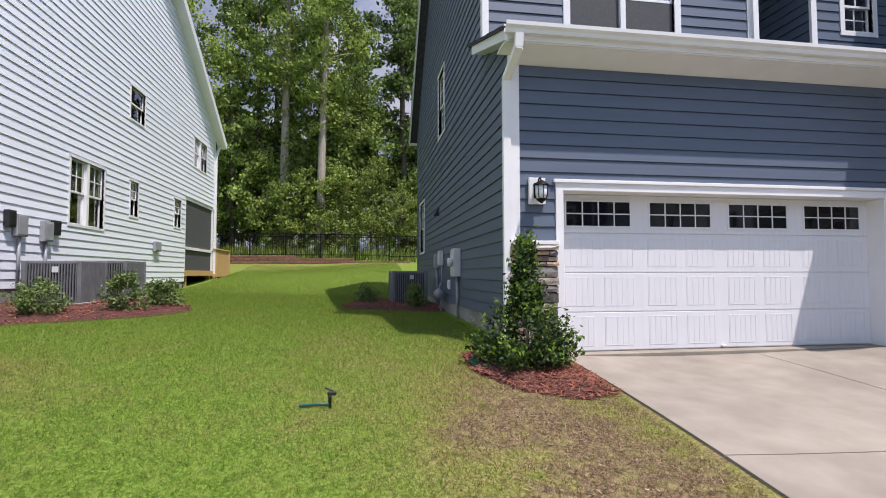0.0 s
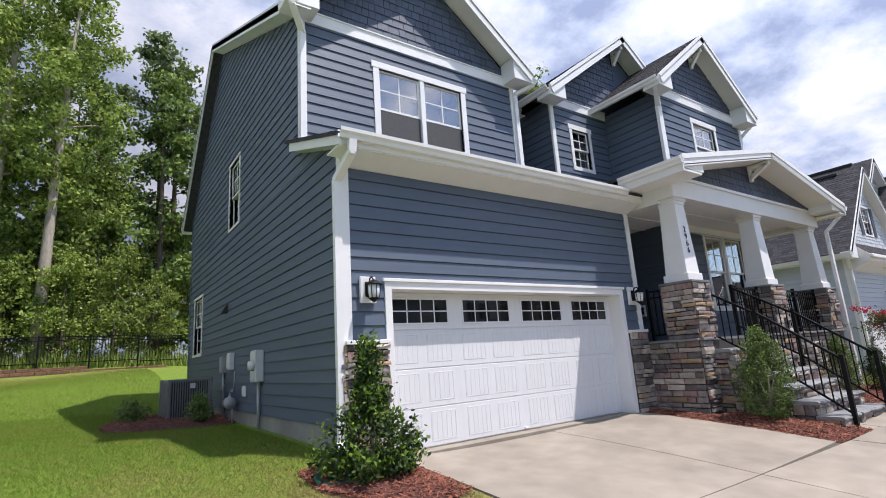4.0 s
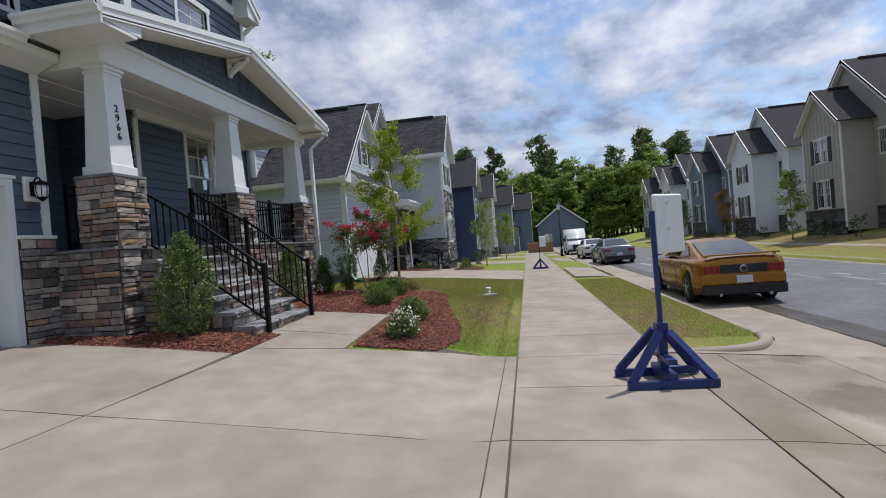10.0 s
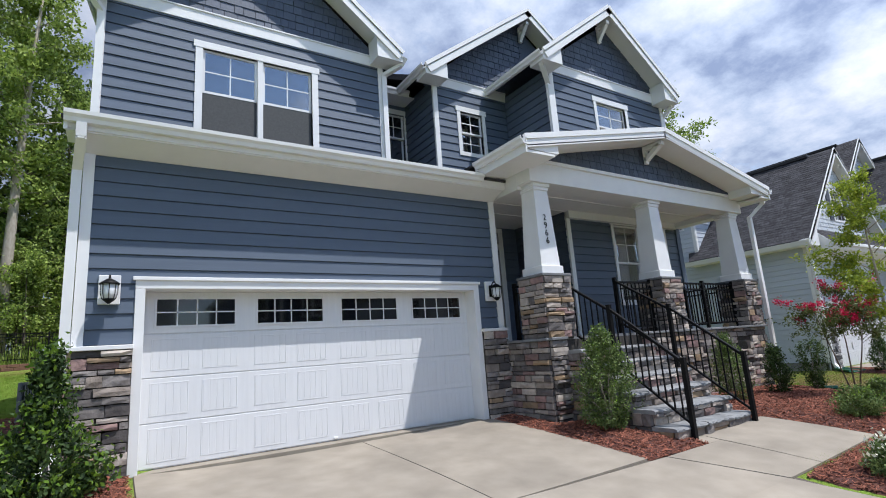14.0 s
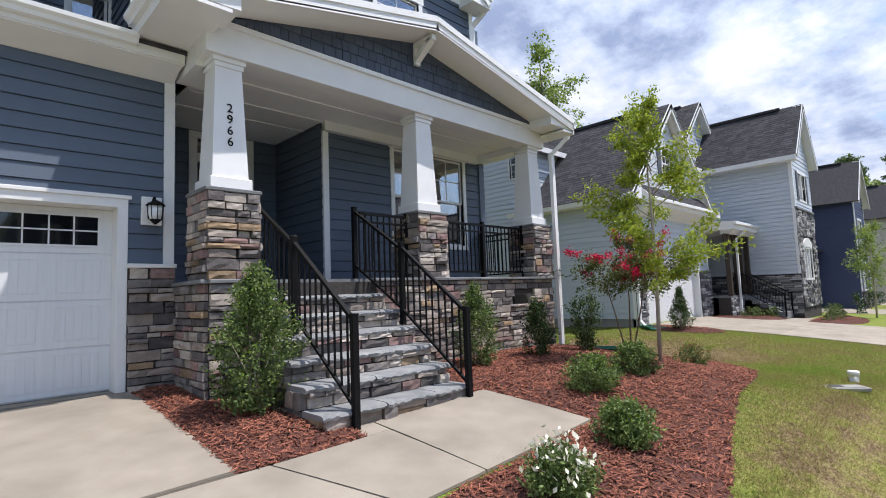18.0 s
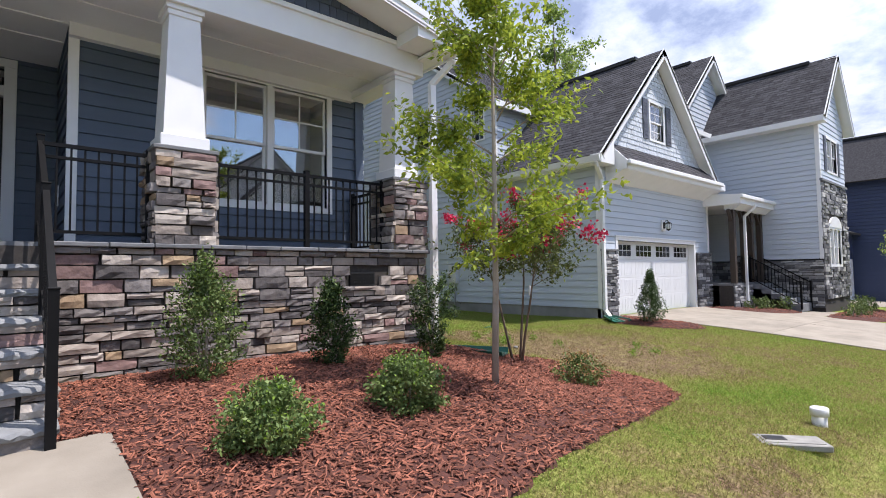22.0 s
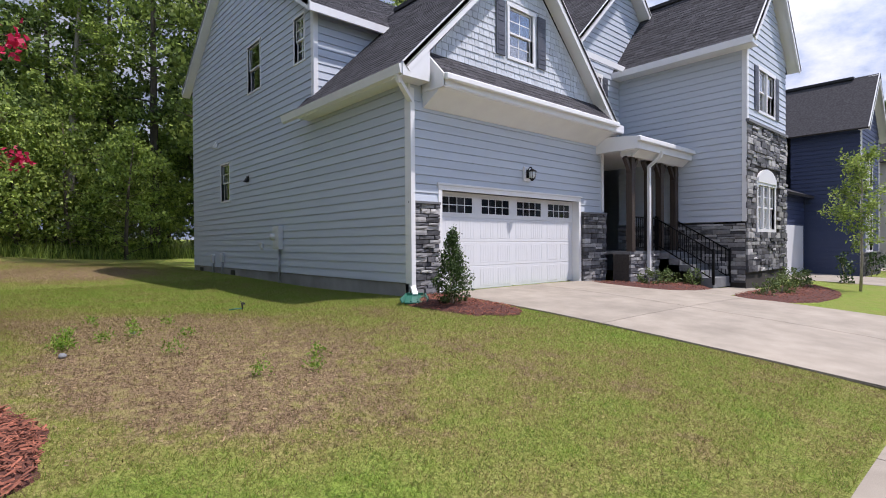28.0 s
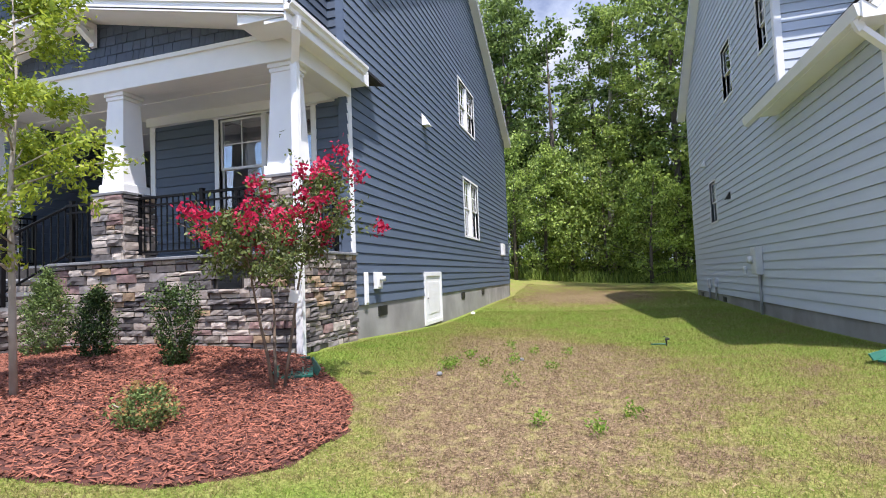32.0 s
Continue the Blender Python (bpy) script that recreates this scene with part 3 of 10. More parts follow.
def outline_sheet(name, pts, lift, thick, material, parent=None, label="", rings=7):
    """A patch with a given outline, laid over the ground, sloping off to it at the rim."""
    n = len(pts)
    cx, cy = sum(p[0] for p in pts) / n, sum(p[1] for p in pts) / n
    vs, fs = [], []
    for k in range(rings + 1):
        s = 1 - k / (rings + 0.0001)
        for px, py in pts:
            x, y = cx + (px - cx) * s, cy + (py - cy) * s
            vs.append((x, y, gz(x, y) + (lift if k else 0.004) + (thick * min(1, k / rings * 2.2) if k else 0)))
    for k in range(rings):
        for i in range(n):
            j = (i + 1) % n
            fs.append((k * n + i, k * n + j, (k + 1) * n + j, (k + 1) * n + i))
    return mesh_ob(name, vs, fs, material, parent, label, smooth=True)


def smooth_outline(ctrl, sub=6):
    """A closed curve through the points."""
    n, out = len(ctrl), []
    for i in range(n):
        p0, p1, p2, p3 = (np.array(ctrl[(i + k - 1) % n], float) for k in range(4))
        for s in range(sub):
            t = s / sub
            out.append(tuple(0.5 * (2 * p1 + (p2 - p0) * t + (2 * p0 - 5 * p1 + 4 * p2 - p3) * t * t + (3 * p1 - p0 - 3 * p2 + p3) * t ** 3)))
    return out


def inside(poly, x, y):
    r = False
    j = len(poly) - 1
    for i in range(len(poly)):
        xi, yi, xj, yj = *poly[i], *poly[j]
        if (yi > y) != (yj > y) and x < (xj - xi) * (y - yi) / (yj - yi) + xi:
            r = not r
        j = i
    return r


# lawn soil: green turf, straw-coloured dry patches and bare earth, as on newly laid sod
def lawn_material(name="lawn_turf", blade=False):
    m = bpy.data.materials.new(name)
    m.use_nodes = True
    n, l = m.node_tree.nodes, m.node_tree.links
    b = n["Principled BSDF"]
    b.inputs["Roughness"].default_value = 0.9
    b.inputs["Specular IOR Level"].default_value = 0.1
    geo = n.new("ShaderNodeNewGeometry")

    def nz(scale, detail=5.0, off=0.0):
        mp = n.new("ShaderNodeMapping")
        mp.inputs["Location"].default_value = (off, off * 0.7, 0)
        l.new(geo.outputs["Position"], mp.inputs[0])
        t = n.new("ShaderNodeTexNoise")
        t.inputs["Scale"].default_value, t.inputs["Detail"].default_value = scale, detail
        l.new(mp.outputs[0], t.inputs["Vector"])
        return t.outputs["Fac"]

    def rng(src, a, b_, c=0.0, d=1.0):
        r = n.new("ShaderNodeMapRange")
        for k, v in zip(("From Min", "From Max", "To Min", "To Max"), (a, b_, c, d)):
            r.inputs[k].default_value = v
        l.new(src, r.inputs["Value"])
        return r.outputs[0]

    def mix(f, a, b_):
        x = n.new("ShaderNodeMix"); x.data_type = "RGBA"
        l.new(f, x.inputs["Factor"])
        for s, v in (("A", a), ("B", b_)):
            if isinstance(v, tuple):
                x.inputs[s].default_value = (*v, 1)
            else:
                l.new(v, x.inputs[s])
        return x.outputs["Result"]

    at = n.new("ShaderNodeAttribute")
    at.attribute_name = "dry"
    fine = nz(38, 8)
    tuft = nz(9, 6, 5.0)
    green = mix(rng(fine, 0.36, 0.64), (0.205, 0.325, 0.045), (0.080, 0.150, 0.020))
    green = mix(rng(tuft, 0.40, 0.72, 0.0, 0.55), green, (0.265, 0.345, 0.065))
    straw = mix(rng(fine, 0.36, 0.64), (0.365, 0.325, 0.115), (0.165, 0.152, 0.046))
    straw = mix(rng(tuft, 0.42, 0.70, 0.0, 0.5), straw, (0.185, 0.225, 0.042))
    earth = mix(rng(fine, 0.38, 0.62), (0.310, 0.220, 0.130), (0.120, 0.082, 0.048))
    earth = mix(rng(tuft, 0.50, 0.66, 0.0, 0.75), earth, (0.340, 0.300, 0.120))
    patch = nz(1.3, 6, 3.0)
    mad = n.new("ShaderNodeMath"); mad.operation = "MULTIPLY_ADD"
    l.new(patch, mad.inputs[0]); mad.inputs[1].default_value = 1.0
    l.new(at.outputs["Fac"], mad.inputs[2])
    md2 = n.new("ShaderNodeMath"); md2.operation = "MULTIPLY_ADD"
    l.new(nz(6.5, 7, 1.0), md2.inputs[0]); md2.inputs[1].default_value = 0.7
    l.new(mad.outputs[0], md2.inputs[2])
    col = mix(rng(md2.outputs[0], 0.90, 1.50), green, straw)
    col = mix(rng(md2.outputs[0], 1.46, 1.68), col, earth)
    l.new(col, b.inputs["Base Color"])
    if blade:
        tr = n.new("ShaderNodeBsdfTranslucent")
        l.new(col, tr.inputs["Color"])
        ms = n.new("ShaderNodeMixShader")
        ms.inputs[0].default_value = 0.5
        l.new(b.outputs[0], ms.inputs[1]); l.new(tr.outputs[0], ms.inputs[2])
        l.new(ms.outputs[0], n["Material Output"].inputs["Surface"])
        return m
    bp = n.new("ShaderNodeBump")
    bp.inputs["Strength"].default_value, bp.inputs["Distance"].default_value = 1.0, 0.035
    l.new(nz(60, 7), bp.inputs["Height"])
    l.new(bp.outputs[0], b.inputs["Normal"])
    return m


LAWN = lawn_material()
BLADE = lawn_material("grass_blade", True)
# (x, y, radius x, radius y, amount) of dryness on the sod
DRY = [(0.2, -3.3, 1.3, 2.6, 0.75), (-1.0, -1.0, 1.6, 2.2, 0.30), (-1.4, 4.5, 0.9, 2.2, 0.22), (0.0, -5.5, 1.5, 1.5, 0.75), (-5.2, -1.5, 1.4, 1.6, 0.28),
       (16.3, 0.0, 1.6, 3.0, 0.78), (15.6, -2.6, 1.8, 1.7, 0.36), (13.8, -5.3, 2.2, 1.3, 0.18), (17.9, -4.0, 2.2, 2.2, 0.18), (10.5, -5.9, 2.0, 0.6, 0.40),
       (16.5, 14, 3.0, 3.5, 0.75), (19.0, -1.5, 1.5, 2.5, 0.25), (15.2, 3.0, 1.2, 2.0, 0.35), (15.4, -4.8, 1.0, 0.8, -0.35), (-6, 22, 8, 2.0, 0.4), (9, -8.8, 4, 0.6, 0.3), (14, -9.2, 8, 1.2, 0.25), (11.5, -5.6, 4, 1.3, 0.06), (22, -5.5, 3, 1.5, 0.2), (20, -22.5, 60, 3.5, 0.45), (16, 20, 5, 5, 0.35)]


def dryness(x, y):
    d = np.zeros_like(x) + 0.02 + 0.31 / (1 + np.exp(-np.clip(x - 7.5, -40, 40) * 1.2))
    for cx, cy, rx, ry, a in DRY:
        d = d + a * np.exp(-(((x - cx) / rx) ** 2 + ((y - cy) / ry) ** 2) ** 1.6)
    return np.clip(d, 0, 1.0)


def grid_axis(lo, hi, a, b, fine, coarse):
    pts = list(np.arange(lo, a, coarse)) + list(np.arange(a, b, fine)) + list(np.arange(b, hi + 0.01, coarse))
    return np.array(pts)


STREET_Y0, STREET_Y1 = -18.55, -10.15


def build_ground():
    xs = np.concatenate([[-3000, -900, -300, -120], grid_axis(-60, 100, -10, 32, 0.3, 2.0), [130, 300, 900, 3000]])
    ys = np.concatenate([[-3000, -900, -300, -120], grid_axis(-70, 64, -19.4, 20, 0.3, 2.0), [90, 150, 300, 900, 3000]])
    ys = np.sort(np.concatenate([ys, [-9.95, -10.05, -18.4, -18.6]]))
    gx, gy = np.meshgrid(xs, ys)
    z = gz_many(gx, gy)
    nx = len(xs)
    me = bpy.data.meshes.new("ground")
    me.from_pydata(np.c_[gx.ravel(), gy.ravel(), z.ravel()].tolist(), [],
                   [(j * nx + i, j * nx + i + 1, (j + 1) * nx + i + 1, (j + 1) * nx + i) for j in range(len(ys) - 1) for i in range(nx - 1)])
    at = me.attributes.new("dry", "FLOAT", "POINT")
    at.data.foreach_set("value", dryness(gx, gy).ravel().astype(np.float32))
    me.materials.append(LAWN)
    me.shade_smooth()
    return tagged(new("ground", me), "lawn of new sod with green and straw-dry patches", "lawn", kind="structure")


ground = build_ground()

# street, kerbs, pavement slabs, drive
road = tagged(sheet("road", -60, 93, STREET_Y0 + 0.1, STREET_Y1 - 1.05, 0.8, 0.016, ASPH), "grey asphalt street with pale dried water marks", "street", kind="structure")
gutter = tagged(sheet("gutter", -60, 100, STREET_Y1 - 1.13, STREET_Y1 - 0.03, 0.3, 0.026, CONC), "concrete gutter pan along the street", "gutter", kind="structure")
gutter2 = tagged(sheet("gutter_far", -60, 100, STREET_Y0 - 0.35, STREET_Y0 + 0.12, 0.5, 0.02, CONC), "concrete gutter pan on the far side", "gutter", kind="structure")


SILT = mat("damp_dark_silt", (0.030, 0.027, 0.022), (0.110, 0.098, 0.078), 0.38, scale=4, bump=0.5, bscale=16, stretch=(0.35, 1.6, 1))


def silt_band(x0, x1):
    """A damp dark band of silt and gravel with a ragged edge along the gutter."""
    r_ = random.Random(4)
    vs, fs = [], []
    n_ = int((x1 - x0) / 0.25)
    for i in range(n_ + 1):
        x = x0 + (x1 - x0) * i / n_
        w_ = 0.42 + 0.12 * noise.noise(Vector((x * 0.5, 2, 0))) + 0.05 * r_.random()
        for y in (STREET_Y1 - 1.09 + 0.03 * r_.random(), STREET_Y1 - 1.12 - w_):
            vs.append((x, y, gz(x, y) + 0.036))
    for i in range(n_):
        fs.append((2 * i, 2 * i + 1, 2 * i + 3, 2 * i + 2))
    return mesh_ob("silt_band", vs, fs, SILT, road, "damp dark silt along the gutter")


silt_band(-10, 40)


def kerb(name, x0, x1, y, lab):
    vs, fs = [], []
    n = int((x1 - x0) / 0.6)
    prof = [(0.0, -0.2), (0.0, 0.10), (0.03, 0.135), (0.15, 0.14), (0.17, -0.1)]
    for i in range(n + 1):
        x = x0 + (x1 - x0) * i / n
        g = gz(x, -10.2) if y > -14 else gz(x, -18.3)
        vs += [(x, y + dy * (1 if y > -14 else -1), g + dz) for dy, dz in prof]
    for i in range(n):
        for k in range(4):
            a = i * 5 + k
            fs.append((a, a + 5, a + 6, a + 1))
    return tagged(mesh_ob(name, vs, fs, CONC), lab, "kerb", kind="structure")


kerb("kerb", 8.2, 73, -10.12, "cast concrete kerb beside the grass verge")
kerb("kerb_left", -60, -1.2, -10.12, "cast concrete kerb beside the grass verge")
kerb("kerb_far", -60, 100, -18.6, "cast concrete kerb on the far side of the street")
# rounded kerb return at the drive
arc = [(8.25 - 0.95 * math.sin(a), -10.05 + 0.95 * (1 - math.cos(a))) for a in np.linspace(0, math.pi / 2, 13)] + [(7.29, -8.85), (7.29, -8.40)]


def kerb_return(path):
    """A rounded kerb that sweeps round the corner of the verge."""
    prof = [(0.0, -0.16), (0.0, -0.05), (0.012, 0.0), (0.045, 0.022), (0.13, 0.024), (0.17, 0.0), (0.17, -0.1)]
    vs, fs = [], []
    k = len(prof)
    for i, (px, py) in enumerate(path):
        d = Vector((path[min(i + 1, len(path) - 1)][0] - path[max(i - 1, 0)][0], path[min(i + 1, len(path) - 1)][1] - path[max(i - 1, 0)][1])).normalized()
        inn = Vector((d.y, -d.x))
        if inn.dot(Vector((8.6 - px, -9.0 - py))) < 0:
            inn = -inn
        top = gz(8.4, -9.0) + 0.02
        vs += [(px + inn.x * o, py + inn.y * o, top + z) for o, z in prof]
    for i in range(len(path) - 1):
        fs += [(i * k + m, i * k + m + 1, (i + 1) * k + m + 1, (i + 1) * k + m) for m in range(k - 1)]
    fs += [tuple(range(k)), tuple((len(path) - 1) * k + m for m in range(k - 1, -1, -1))]
    return mesh_ob("kerb_return", vs, fs, CONC, smooth=True)


corner_slab = sheet("corner_slab", 7.195, 8.3, -10.3, -8.4, 0.06, 0.03, CONC, keep=lambda x, y: (x - 8.25) ** 2 + (y + 9.1) ** 2 > 0.88 ** 2 if y < -9.1 else x < 7.36)
tagged(corner_slab, "concrete fillet between kerb return and gutter", "gutter", kind="structure")
tagged(kerb_return(arc), "rounded concrete kerb return beside the drive", "kerb", kind="structure")

pavement = tagged(sheet("pavement", -40, 72.5, -8.38, -6.47, 0.45, 0.008, CONC_J), "concrete pavement of square slabs with dark joints", "pavement", kind="structure")


def slab_piece(name, x0, x1, y0, y1, lift, parent, material=None, nx=3, ny=3, edge=0.012):
    xs, ys = np.linspace(x0, x1, nx), np.linspace(y0, y1, ny)
    gx, gy = np.meshgrid(xs, ys)
    z = gz_many(gx, gy) + lift
    vs = np.c_[gx.ravel(), gy.ravel(), z.ravel()].tolist()
    fs = [(j * nx + i, j * nx + i + 1, (j + 1) * nx + i + 1, (j + 1) * nx + i) for j in range(ny - 1) for i in range(nx - 1)]
    rim = [i for i in range(nx)] + [j * nx + nx - 1 for j in range(1, ny)] + [(ny - 1) * nx + i for i in range(nx - 2, -1, -1)] + [j * nx for j in range(ny - 2, 0, -1)]
    k = len(vs)
    for r in rim:
        x, y, zz = vs[r]
        vs.append((x + (edge * 0.5 if x == x0 else -edge * 0.5 if x == x1 else 0) * -1, y + (0.006 if y == y1 else -0.006 if y == y0 else 0), zz - 0.05))
    m_ = len(rim)
    fs += [(rim[i], k + i, k + (i + 1) % m_, rim[(i + 1) % m_]) for i in range(m_)]
    return mesh_ob(name, vs, fs, material or CONC, parent)


x = 4.235 - 1.49 * 29
while x < 70:
    slab_piece("paving_slab", x + 0.007, x + 1.483, -8.355, -6.475, 0.018, pavement)
    x += 1.49

drive_bed = tagged(sheet("driveway", 0.98, 7.28, -6.50, -0.02, 0.45, 0.006, CONC_J, keep=lambda x, y: not (x > 6.1 and y > -3.0) and not (x > 6.85 + (-4.2 - y) * 0.19)), "pale broom-finished concrete driveway with sawn joints", "driveway", kind="structure")


def quad_slab(name, a, b, c, d, lift, parent, material=None, nx=6, ny=7):
    """A slab over four plan corners, laid on the ground, with sides that drop into the joints."""
    vs, fs = [], []
    for j in range(ny):
        for i in range(nx):
            u, v = i / (nx - 1), j / (ny - 1)
            p = [(1 - v) * ((1 - u) * a[k] + u * b[k]) + v * ((1 - u) * d[k] + u * c[k]) for k in (0, 1)]
            vs.append((p[0], p[1], gz(p[0], p[1]) + lift))
    fs = [(j * nx + i, (j + 1) * nx + i, (j + 1) * nx + i + 1, j * nx + i + 1) for j in range(ny - 1) for i in range(nx - 1)]
    rim = list(range(nx)) + [j * nx + nx - 1 for j in range(1, ny)] + [(ny - 1) * nx + i for i in range(nx - 2, -1, -1)] + [j * nx for j in range(ny - 2, 0, -1)]
    k, m = len(vs), len(rim)
    vs += [(vs[r][0], vs[r][1], vs[r][2] - 0.05) for r in rim]
    fs += [(rim[i], rim[(i + 1) % m], k + (i + 1) % m, k + i) for i in range(m)]
    return mesh_ob(name, vs, fs, material or CONC, parent)


for q in (((0.99, -0.03), (3.745, -0.03), (3.862, -2.97), (0.99, -2.97)), ((3.76, -0.03), (6.05, -0.03), (6.05, -2.97), (3.877, -2.97)),
          ((0.99, -2.985), (3.863, -2.985), (4.222, -6.30), (0.99, -6.30)), ((3.878, -2.985), (6.27, -3.06), (6.71, -4.18), (4.0, -4.18)),
          ((4.0, -4.18), (6.71, -4.18), (7.26, -6.30), (4.238, -6.30)), ((0.99, -6.312), (4.222, -6.312), (4.235, -6.455), (0.99, -6.455)), ((4.238, -6.312), (7.26, -6.312), (7.26, -6.455), (4.25, -6.455))):
    quad_slab("drive_slab", *q, 0.02, drive_bed)
apron = tagged(sheet("drive_apron", 0.2, 7.23, -11.28, -8.36, 0.4, 0.006, CONC_J), "concrete drive apron sloping down to the street", "apron", kind="structure")
for xa, xb in ((0.25, 2.4), (2.415, 4.19), (4.205, 7.2)):
    for ya, yb in ((-8.99, -8.37), (-11.27, -9.005)):
        slab_piece("drive_slab", xa, xb, ya, yb, 0.022, apron, CONC_WET, nx=4, ny=4)


# ---------------------------------------------------------------- the slate-blue house
AX0, AX1 = 0.36, 13.12
A = thing("house", "two-storey slate-blue house with white trim and stone base", "house", at=(6.7, 6, 0))


def under(house, ob):
    """Parents a built part while it stays in place."""
    ob.parent = house
    ob.matrix_parent_inverse = Matrix.Translation(-house.location)
    return ob


class Hold:
    """Collects the parts of a house that are built at world places."""


A.location = (0, 0, 0)
FRONT = Plane((0, 0, 0), (1, 0, 0), (0, -1, 0))
UP1 = Plane((0, 1.41, 0), (1, 0, 0), (0, -1, 0))
UP2 = Plane((0, 1.5, 0), (1, 0, 0), (0, -1, 0))
UP3 = Plane((0, 0.0, 0), (1, 0, 0), (0, -1, 0))
RECESS = Plane((0, 2.8, 0), (1, 0, 0), (0, -1, 0))
LEFT = Plane((AX0, 0, 0), (0, 1, 0), (-1, 0, 0))
RIGHT = Plane((AX1, 0, 0), (0, 1, 0), (1, 0, 0))
PORCHW = Plane((0, 0.6, 0), (1, 0, 0), (0, -1, 0))
GD = (0.98, 5.94, 0.0, 2.14)

# garage front
wall("wall_garage", A, FRONT, [(AX0, 0.0), (6.5, 0.0), (6.5, 4.05), (AX0, 4.05)], SIDE_A, [GD], z_start=1.47 - 0.178 * 9, z_end=3.80)
# upper walls
UW = (1.76, 3.61, 4.86, 6.40)
wall("wall_upper_garage", A, UP1, [(0.31, 4.5), (5.05, 4.5), (5.05, 6.9), (0.31, 6.9)], SIDE_A, [UW], z_start=4.86 - 0.178)
window(A, UP1, *UW, lights=2, grid=(2, 2), screen=True, trim=0.115, head=0.12)
gw1 = wall("gable_wall_garage", A, UP1, [(0.2, 6.9), (5.16, 6.9), (2.68, 8.95)], SHING_A, skip_boards=True)
shingles(gw1, UP1, [(0.3, 7.06), (5.06, 7.06), (2.68, 9.0)], SHING_A, seed=4)
UW2 = (7.02, 7.62, 5.42, 6.38)
wall("wall_upper_middle", A, UP2, [(6.36, 4.5), (8.39, 4.5), (8.39, 6.9), (6.36, 6.9)], SIDE_A, [UW2], z_start=4.86 - 0.178)
window(A, UP2, *UW2, grid=(2, 2), lower_grid=(2, 2), trim=0.09)
gw2 = wall("gable_wall_middle", A, UP2, [(6.2, 6.9), (12.0, 6.9), (9.1, 9.1)], SHING_A, skip_boards=True)
shingles(gw2, UP2, [(6.3, 7.06), (8.6, 7.06), (9.4, 9.2), (8.9, 9.2)], SHING_A, seed=5)
UW3 = (9.78, 10.78, 5.35, 6.5)
wall("wall_upper_porch", A, UP3, [(8.39, 4.3), (12.3, 4.3), (12.3, 6.95), (8.39, 6.95)], SIDE_A, [UW3], z_start=4.36)
window(A, UP3, *UW3, grid=(2, 2), trim=0.09)
gw3 = wall("gable_wall_porch", A, UP3, [(8.2, 6.95), (12.5, 6.95), (10.34, 8.5)], SHING_A, skip_boards=True)
shingles(gw3, UP3, [(8.3, 7.12), (12.4, 7.12), (10.34, 8.6)], SHING_A, seed=6)
UWR = (5.78, 6.30, 5.55, 6.70)
wall("wall_recess", A, RECESS, [(5.05, 4.5), (6.36, 4.5), (6.36, 7.2), (5.05, 7.2)], SIDE_A, [UWR], z_start=4.86 - 0.178)
window(A, RECESS, *UWR, grid=(2, 2), trim=0.08)
wall("wall_recess_side", A, Plane((6.36, 0, 0), (0, 1, 0), (-1, 0, 0)), [(1.5, 4.5), (2.8, 4.5), (2.8, 7.0), (1.5, 7.0)], SIDE_A, z_start=4.86 - 0.178)
wall("wall_recess_side", A, Plane((5.05, 0, 0), (0, 1, 0), (1, 0, 0)), [(1.41, 4.5), (2.8, 4.5), (2.8, 7.0), (1.41, 7.0)], SIDE_A, z_start=4.86 - 0.178)
wall("wall_bay_side", A, Plane((8.39, 0, 0), (0, 1, 0), (-1, 0, 0)), [(0.0, 4.3), (1.5, 4.3), (1.5, 7.0), (0.0, 7.0)], SIDE_A, z_start=4.36)
wall("wall_bay_side", A, Plane((12.3, 0, 0), (0, 1, 0), (1, 0, 0)), [(0.0, 4.3), (1.5, 4.3), (1.5, 7.0), (0.0, 7.0)], SIDE_A, z_start=4.36)

# left side: one wall from garage to back, upper part set back over the garage
LW1 = (5.45, 6.35, 4.45, 6.0)
LW2 = (9.4, 10.5, 1.75, 3.3)
ABL = 11.4
wall("wall_left", A, LEFT, [(0.0, 0.42), (ABL, 0.42), (ABL, 4.2), (0.55, 4.2), (0.0, 4.0)], SIDE_A, [LW2], z_start=0.42)
wall("wall_left_upper", A, LEFT, [(1.41, 4.2), (ABL, 4.2), (ABL, 6.0), (7.6, 9.75), (1.41, 7.0)], SIDE_A, [LW1], z_start=0.42 + 0.178 * 21 + 0.04)
window(A, LEFT, *LW1, grid=(2, 2), trim=0.06, head=0.06)
window(A, LEFT, *LW2, grid=(2, 2), lower_grid=(2, 2), trim=0.07, head=0.07)
tri = wall("wall_left_skirt", A, LEFT, [(0.0, 4.2), (1.41, 4.2), (1.41, 4.64)], SIDE_A, z_start=4.2)
box("foundation_left", AX0 + 0.0, AX0 + 0.2, 0.02, ABL, -0.4, 0.42, FOUND, A, "grey parged concrete foundation")
# right side
ABR = 16.4
RW1 = (8.35, 10.25, 2.05, 3.85)
RW2 = (8.2, 10.2, 5.55, 7.0)
wall("wall_right", A, RIGHT, [(0.55, 0.36), (ABR, 0.36), (ABR, 7.0), (9.2, 11.2), (1.5, 7.0), (0.55, 7.0)], SIDE_A, [RW1, RW2], z_start=0.36)
window(A, RIGHT, *RW1, lights=2, grid=(2, 2), lower_grid=None, trim=0.06, head=0.06)
window(A, RIGHT, *RW2, lights=2, grid=(2, 2), lower_grid=None, trim=0.06, head=0.06)
box("foundation_right", AX1 - 0.2, AX1, 0.6, ABR, -0.9, 0.36, FOUND, A, "grey parged concrete foundation")
